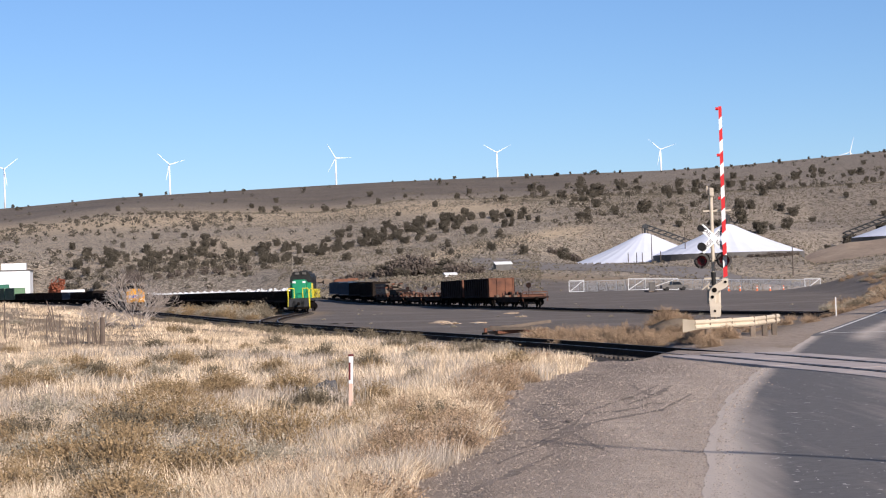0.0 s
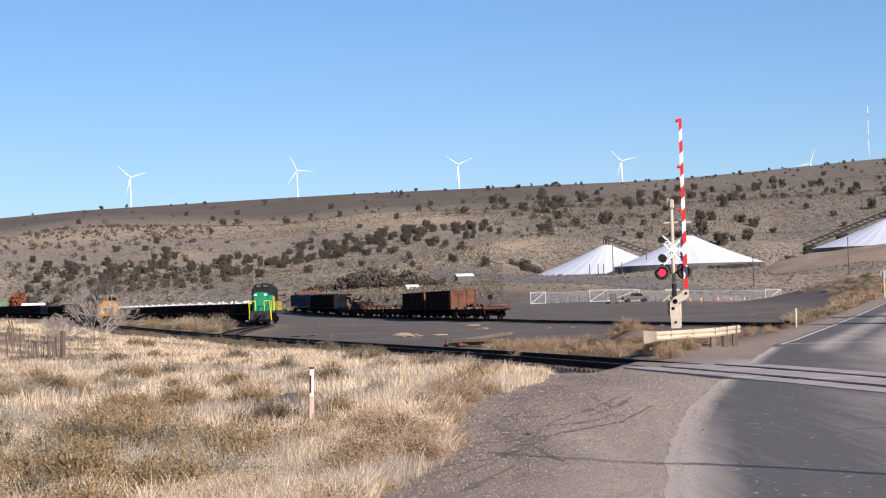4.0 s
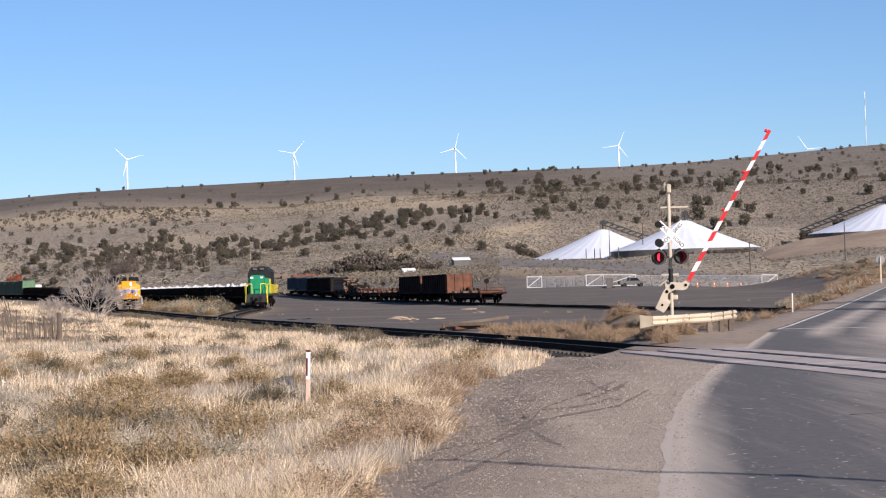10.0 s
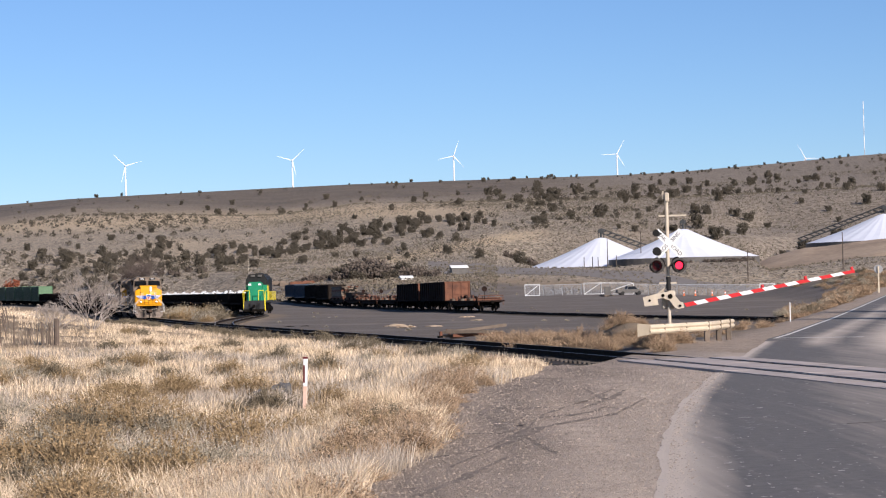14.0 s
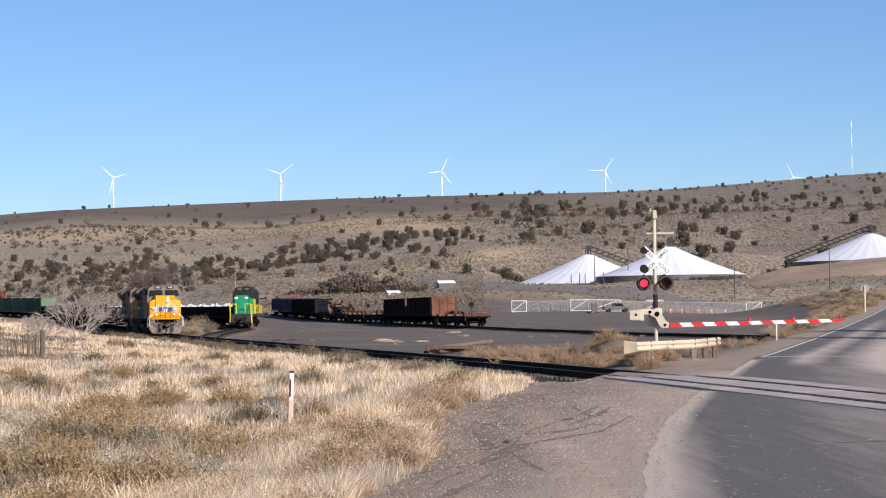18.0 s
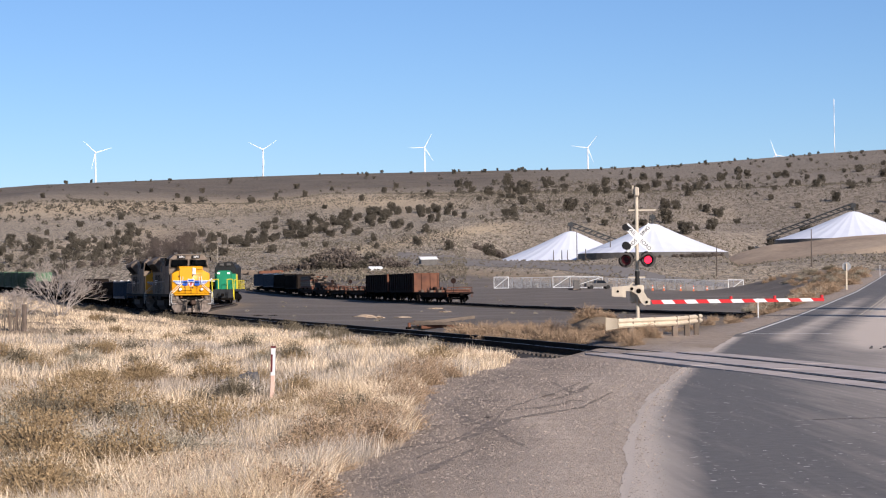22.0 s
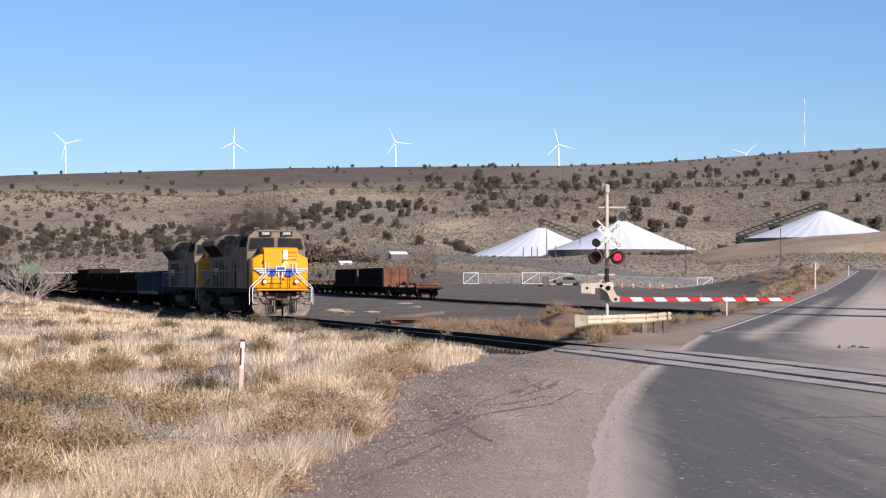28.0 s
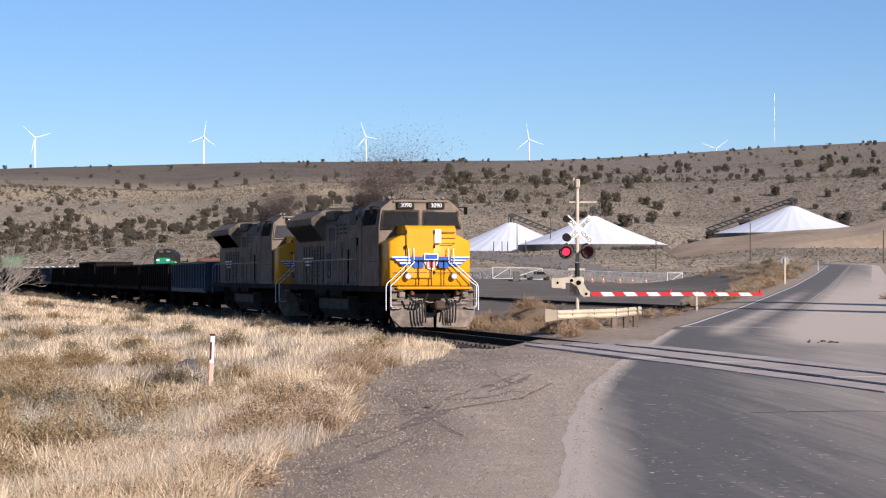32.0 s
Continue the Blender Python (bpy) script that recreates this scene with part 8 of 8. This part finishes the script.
def shed(px, r, w, d, h, label, z=None, roof=M_CORR, wall=M_CORR):
    a = radians(view_dir(px))
    x, y = r * math.sin(a), K * r * math.cos(a)
    t = thing("shed", pose(x, y, float(ground_z(x, y)) if z is None else z, 0, 0, 12), label, "shed", "far sheds")
    bm = B()
    box(bm, (0, 0, h / 2 - 0.5), (w, d, h + 1))
    part("wall", bm, wall, t)
    bm = B()
    prism(bm, [(-d / 2 - 0.3, h), (0, h + d * 0.22), (d / 2 + 0.3, h), (d / 2 + 0.3, h - 0.15), (0, h + d * 0.22 - 0.18), (-d / 2 - 0.3, h - 0.15)], -w / 2 - 0.3, w / 2 + 0.3, "x")
    part("roof", bm, roof, t)
    bm = B()
    box(bm, (w * 0.2, -d / 2 - 0.02, h * 0.35), (w * 0.25, 0.08, h * 0.7))
    part("door", bm, M_TANK, t)


shed(886, 430, 4.3, 3.0, 1.8, "low white-roofed shed at the foot of the hill", wall=M_TANK)
shed(793, 400, 2.8, 2.2, 0.5, "low white trailer roof at the foot of the hill")


def white_building():
    x, y = polar(-15.9, 530)
    t = thing("industrial_building", pose(x, y, 3.4, 0, 0, 8) @ Matrix.Scale(1.53, 4), "white flat-roofed industrial building with green doors", "building")
    bm = B()
    box(bm, (-4, 0, 2.2), (24, 14, 8.4))
    part("wall", bm, M_CORR, t)
    bm = B()
    box(bm, (-4, 0, 6.45), (24.4, 14.4, 0.2))
    part("roof", bm, M_TANK, t)
    bm = B()
    box(bm, (4.5, 0, 7.2), (5, 5, 1.6))
    part("roof_unit", bm, M_CORR, t)
    for k in range(3):
        bm = B()
        box(bm, (-10 + k * 6, -7.05, 1.8), (3.6, 0.15, 3.6))
        part("door", bm, M_DOORGREEN, t, "green roller door")


white_building()


def red_tree():
    x, y = polar(-13.74, 470)
    t = thing("rust_leaved_tree", pose(x, y, float(ground_z(x, y)), 0, 0, 0) @ Matrix.Scale(1.2, 4), "small tree with rust-red autumn leaves", "tree")
    me = juniper_mesh(77)
    me.materials.clear()
    me.materials.append(M_REDLEAF)
    c = child("crown", me, t)
    c.matrix_basis = Matrix.Translation((0, 0, 1.6)) @ Matrix.Diagonal((5, 5, 5.2, 1))
    tr = child("trunk", TRUNK_MESH, t)
    tr.matrix_basis = Matrix.Diagonal((7, 7, 10, 1))


red_tree()


def timber_stack(px, r, w, h, label, material=M_GONRUST, seed=1):
    a = radians(view_dir(px))
    x, y = r * math.sin(a), K * r * math.cos(a)
    t = thing("timber_stack", pose(x, y, float(ground_z(x, y)), 0, 0, 10), label, "stack", "far stacks")
    rnd = random.Random(seed)
    for k in range(7):
        bm = B()
        box(bm, (rnd.uniform(-w / 2, w / 2), rnd.uniform(-2, 2), h * rnd.uniform(0.25, 0.6)), (w * rnd.uniform(0.15, 0.4), 2.5, h * rnd.uniform(0.4, 0.9)), bevel=0.03)
        part("timber_block", bm, material if k % 2 else M_WOOD, t)


timber_stack(605, 420, 14, 1.8, "stacked rusty equipment and timber beyond the yard")
timber_stack(650, 330, 11, 2.0, "stacked lumber bundles in the yard", M_WOOD, 4)
timber_stack(1205 - 60, 300, 1.5, 0.4, "small heap of boards in the yard", M_WOOD, 7)


def tie_heap():
    """Discarded ties beside the main track."""
    x0, y0 = 3.4, 103.6
    t = thing("tie_heap", pose(x0, y0, float(ground_z(x0, y0)) + 0.03, 0, 0, -15), "heap of old brown railway ties beside the track", "timber heap")
    rnd = random.Random(6)
    for k in range(9):
        bm = B()
        box(bm, (rnd.uniform(-0.35, 0.45), rnd.uniform(-0.7, 0.7), 0.13 + 0.15 * (k // 4)), (2.3, 0.22, 0.15), Euler((0, rnd.uniform(-0.16, 0.10), rnd.uniform(-0.45, 0.45))).to_matrix().to_4x4(), bevel=0.01)
        part("tie", bm, M_WOOD if k % 3 else M_GONRUST, t)


tie_heap()


def yard_heaps():
    """Low heaps of tan dirt and rubbish on the dark yard gravel."""
    rnd = random.Random(51)
    for x, y, w in ((-0.46, 153.5, 1.7), (0.4, 144.5, 1.4), (6.05, 203.9, 1.5), (6.1, 178.0, 1.2), (2.2, 147.0, 1.2), (-8.5, 168.0, 0.8), (-7.4, 169.0, 0.7)):
        bm = B()
        bmesh.ops.create_icosphere(bm, subdivisions=3, radius=1)
        for v in bm.verts:
            v.co *= 0.75 + 0.5 * noise.noise(v.co * 1.8 + Vector((x, y, 0)))
            v.co = Vector((v.co.x * w * 0.6, v.co.y * w * 0.45, v.co.z * 0.10 * w))
        ob = part("dirt_mound", bm, M_DIRT if x > -5 else M_GONBLACK)
        ob.location = (x, y, float(ground_z(x, y)))
        tagged(ob, "low heap of tan dirt on the dark gravel" if x > -5 else "low heap of dark scrap on the gravel", "heap", "heaps in the yard")


yard_heaps()


def switch_stand():
    x, y = 2.1, 105.4
    t = thing("switch_stand", pose(x, y, float(ground_z(x, y)), 0, 0, 15), "small rusty switch stand beside the rails", "switch stand")
    bm = B()
    box(bm, (0, 0, 0.08), (0.7, 0.2, 0.1))
    part("base", bm, M_DARK, t)
    bm = B()
    box(bm, (-0.2, 0, 0.22), (0.14, 0.16, 0.24), bevel=0.03)
    box(bm, (0.22, 0, 0.18), (0.12, 0.16, 0.2), bevel=0.03)
    rod(bm, (-0.2, 0, 0.25), (0.26, 0, 0.28), 0.02, 6)
    part("stand", bm, M_GONRUST, t)


switch_stand()


def wire_fence_posts():
    """Old uneven pickets crowding to a thick corner post, and a wire run that leads up the rise."""
    rnd = random.Random(12)

    def post(x, y, h, r, lean, material):
        bm = B()
        rod(bm, (0, 0, -0.2), (lean * h, 0, h), r, 7, r * 0.85)
        p = part("fence_post", bm, material)
        p.location = (x, y, float(ground_z(x, y)))
        tagged(p, "weathered wooden fence post in dry grass", "fence post", "old fence posts")
    for k in range(15):
        x, y = -17.2 + 0.11 * k + rnd.uniform(-0.04, 0.04), 99.9 - 0.02 * k
        post(x, y, rnd.uniform(0.6, 1.0), rnd.uniform(0.018, 0.04), rnd.uniform(-0.1, 0.1), (M_WOOD, M_OLDPOST)[k % 2])
    post(-15.5, 99.6, 1.2, 0.13, 0.02, M_OLDPOST)
    post(-15.85, 99.7, 1.0, 0.06, 0.04, M_OLDPOST)
    post(-16.15, 99.7, 1.05, 0.05, -0.03, M_OLDPOST)
    for x, y, h, lean in ((-17.45, 99.8, 1.35, 0.02), (-18.2, 100.7, 1.15, 0.0), (-19.2, 108.0, 1.1, -0.25), (-20.2, 114.0, 1.1, -0.3), (-21.2, 120.0, 1.1, -0.2), (-22.4, 126.0, 1.2, -0.3), (-20.45, 102.4, 1.9, 0.0)):
        post(x, y, h, 0.035, lean, M_OLDPOST)


wire_fence_posts()


def road_sign():
    y = 137.8 * K
    x = float(road_left(y)) - 0.9
    t = thing("road_sign", pose(x, y, float(ground_z(x, y)), 0, 0, -10), "back of an octagonal grey road sign on a wooden post", "road sign")
    bm = B()
    box(bm, (0, 0, 1.25), (0.12, 0.12, 2.3))
    part("post", bm, M_GUARD, t)
    bm = B()
    r = bmesh.ops.create_cone(bm, cap_ends=True, segments=8, radius1=0.4, radius2=0.4, depth=0.02, matrix=Matrix.Translation((0, 0.08, 2.15)) @ Matrix.Rotation(radians(90), 4, "X") @ Matrix.Rotation(radians(22.5), 4, "Z"))
    part("plate", bm, M_SIGNBACK, t, "bare metal back of a sign")


road_sign()
for px_, r_, h_ in ((1475, 80, 0.95),):
    a_ = radians(view_dir(px_))
    post_with_band("marker_post", r_ * math.sin(a_), K * r_ * math.cos(a_), h_, "slim white delineator post beside the road", 0, False)
a_ = radians(17.92)
post_with_band("marker_post", 205 * math.sin(a_), K * 205 * math.cos(a_), 1.5, "slim white delineator post beside the road", 0, False)


def shade_poles():
    """Unseen casters added for the shadows across the road: two slender trees, a post."""
    rnd = np.random.RandomState(41)
    for x, y, h in ((39.6, 104.2, 14.5), (36.6, 86.6, 14.5)):
        t = thing("slender_tree", pose(x, y, float(ground_z(x, y)), 0, 0, 20), "unseen slender tree added to cast a shadow on the road", "tree", "roadside trees")
        bm = B()
        rod(bm, (0, 0, -0.5), (0, 0, h), 0.2, 10, 0.05)
        part("trunk", bm, M_POLE, t)
        n = 6500
        z = h * (0.06 + 0.94 * rnd.rand(n) ** 0.9)
        rad = (2.7 * (1 - z / h) + 0.2) * rnd.rand(n) ** 0.5
        a = rnd.uniform(0, 6.283, n)
        c = np.stack([rad * np.cos(a), rad * np.sin(a), z], -1)
        u = rnd.normal(size=(n, 3)) * 0.14
        v = rnd.normal(size=(n, 3)) * 0.14
        P = np.stack([c - u, c + v, c + u, c - v], 1).reshape(-1, 3)
        raw("crown", P, np.arange(4 * n).reshape(-1, 4).tolist(), M_WEED, t)
    x, y = 18.6, 59.2
    t = thing("sign_post", pose(x, y, float(ground_z(x, y)), 0, 0, 20), "unseen slim post added to cast a shadow on the road", "post")
    bm = B()
    rod(bm, (0, 0, -0.3), (0, 0, 2.9), 0.04, 8)
    part("post", bm, M_GALV, t)


shade_poles()


def far_left_clutter():
    a, r = radians(-13.2), 452.0
    x, y = r * math.sin(a), K * r * math.cos(a)
    t = thing("trailer", pose(x, y, float(ground_z(x, y)) + 0.6, 0, 0, 10), "long white trailer parked beyond the tracks", "trailer")
    bm = B()
    box(bm, (0, 0, 2.2), (6.5, 2.5, 1.3), bevel=0.08)
    part("box", bm, M_CORR, t)
    for xx in (-2.2, 2.2):
        bm = B()
        rod(bm, (xx, -1.2, 0.5), (xx, 1.2, 0.5), 0.5, 14)
        rod(bm, (xx, 0, 0.5), (xx, 0, 1.8), 0.15, 6)
        part("axle", bm, M_BLACK, t)
    for k in range(6):
        a, r = radians(-9.72 + 0.085 * k), 455.0
        x, y = r * math.sin(a), K * r * math.cos(a)
        t = thing("farm_machine", pose(x, y, float(ground_z(x, y)), 0, 0, 30), "small bright green and white machine in a row", "machine", "row of machines")
        bm = B()
        box(bm, (0, 0, 0.7), (0.5, 1.0, 0.6), bevel=0.06)
        part("body", bm, M_LGREEN if k % 2 else M_WHITE, t)
        bm = B()
        box(bm, (0, 0, 1.25), (0.45, 0.55, 0.5), bevel=0.06)
        part("cab", bm, M_WHITE, t)
        for s in (-0.35, 0.35):
            bm = B()
            rod(bm, (-0.28, s, 0.28), (0.28, s, 0.28), 0.28, 12)
            part("wheel", bm, M_BLACK, t)


far_left_clutter()


def debris():
    rnd = random.Random(8)
    t = thing("dirt_clods", pose(14.0, 42.6 * K, 0.012), "dark dirt clods dropped on the pale road", "debris")
    for k in range(9):
        bm = B()
        bmesh.ops.create_icosphere(bm, subdivisions=1, radius=rnd.uniform(0.03, 0.09))
        for v in bm.verts:
            v.co.z *= 0.5
        o = part("clod", bm, M_ROCK, t)
        o.location = (rnd.gauss(0, 0.35), rnd.gauss(0, 0.5), 0.02)
    y = 133.0
    bush("tumbleweed", 0.266 * y, y, 1.1, "brown dry bush at the far road edge", 1)


debris()


# ---- exhaust smoke ----
def build_smoke():
    """Soot carried over the engines: loose clouds of fine dark flecks."""
    t = thing("exhaust_smoke", Matrix(), "thin brown diesel smoke drifting over the engines", "smoke")
    rnd = np.random.RandomState(21)
    m = mat("soot_flecks", (0.13, 0.10, 0.085), (0.09, 0.07, 0.06), 2.0, 0.95, spec=0.1)
    for k in range(9):
        n = 4000
        u = k / 8.0
        c = rnd.normal(size=(n, 3)) * np.array([0.4 + 1.2 * u, 0.3 + 0.8 * u, 0.15 + 0.5 * u]) + np.array([-11.0 + 3.0 * u, 0.6 * u, 4.75 + 1.5 * u])
        a = rnd.normal(size=(n, 3)) * 0.009
        b = rnd.normal(size=(n, 3)) * 0.009
        P = np.stack([c - a, c + b, c + a, c - b], 1).reshape(-1, 3)
        raw("puff", P, np.arange(4 * n).reshape(-1, 4).tolist(), m, t)
    TRAIN.append((t, 0.0))
    TRAIN.append((copy_thing(t, Matrix()), -LOCO_LEN))


build_smoke()


# ---- what moves ----
def gate_angle(t):
    """Degrees of the arm above level."""
    return float(np.interp(t, [0, 8.3, 8.6, 9, 9.5, 10, 10.5, 11, 11.5, 12, 12.5, 13, 13.5, 14, 14.5, 15.2, 32], [90, 90, 87, 77, 69, 60, 52, 44, 38, 33, 29, 25, 17, 10, 5, 0, 0]))


def motions():
    times = [float(k) for k in range(33)]
    for ob, back in TRAIN:
        walk(ob, [(t, train_pose(nose_s(t) + back)) for t in times])
    at = [0.0, 8.3, 8.6] + [9 + 0.5 * k for k in range(13)] + [32.0]
    for arm, s in ARMS:
        walk(arm, [(t, pose(0.0, -0.16, 1.55, 0, -gate_angle(t), 0)) for t in at])
    # the lamps flash by turns from 2.6 s on
    half, first = 0.7675, 6.88
    for k, lens in enumerate(LIGHT_PARTS):
        x, y, z = lens.location
        odd = k % 2
        rows, ang = [(0.0, 180)], 180
        n = -6
        while first + n * half < 32.0:
            tt = max(first + n * half, 2.3)
            on = (n % 2 == 0) if odd == 0 else (n % 2 == 1)
            want = 0 if on else 180
            if want != ang:
                for q in (0, 1, 2, 3):
                    rows.append((tt + q / 30.0, ang + (want - ang) * q / 3.0))
                ang = want
            n += 1
        rows.append((33.0, ang))
        walk(lens, [(t, pose(x, y, z, 0, 0, a)) for t, a in rows])
    for rot, phase, spin in ROTORS:
        x, y, z = rot.location
        n = 65 if spin else 2
        walk(rot, [(32.0 * k / (n - 1), pose(x, y, z, 0, phase + spin * 32.0 * k / (n - 1), 0)) for k in range(n)])


motions()
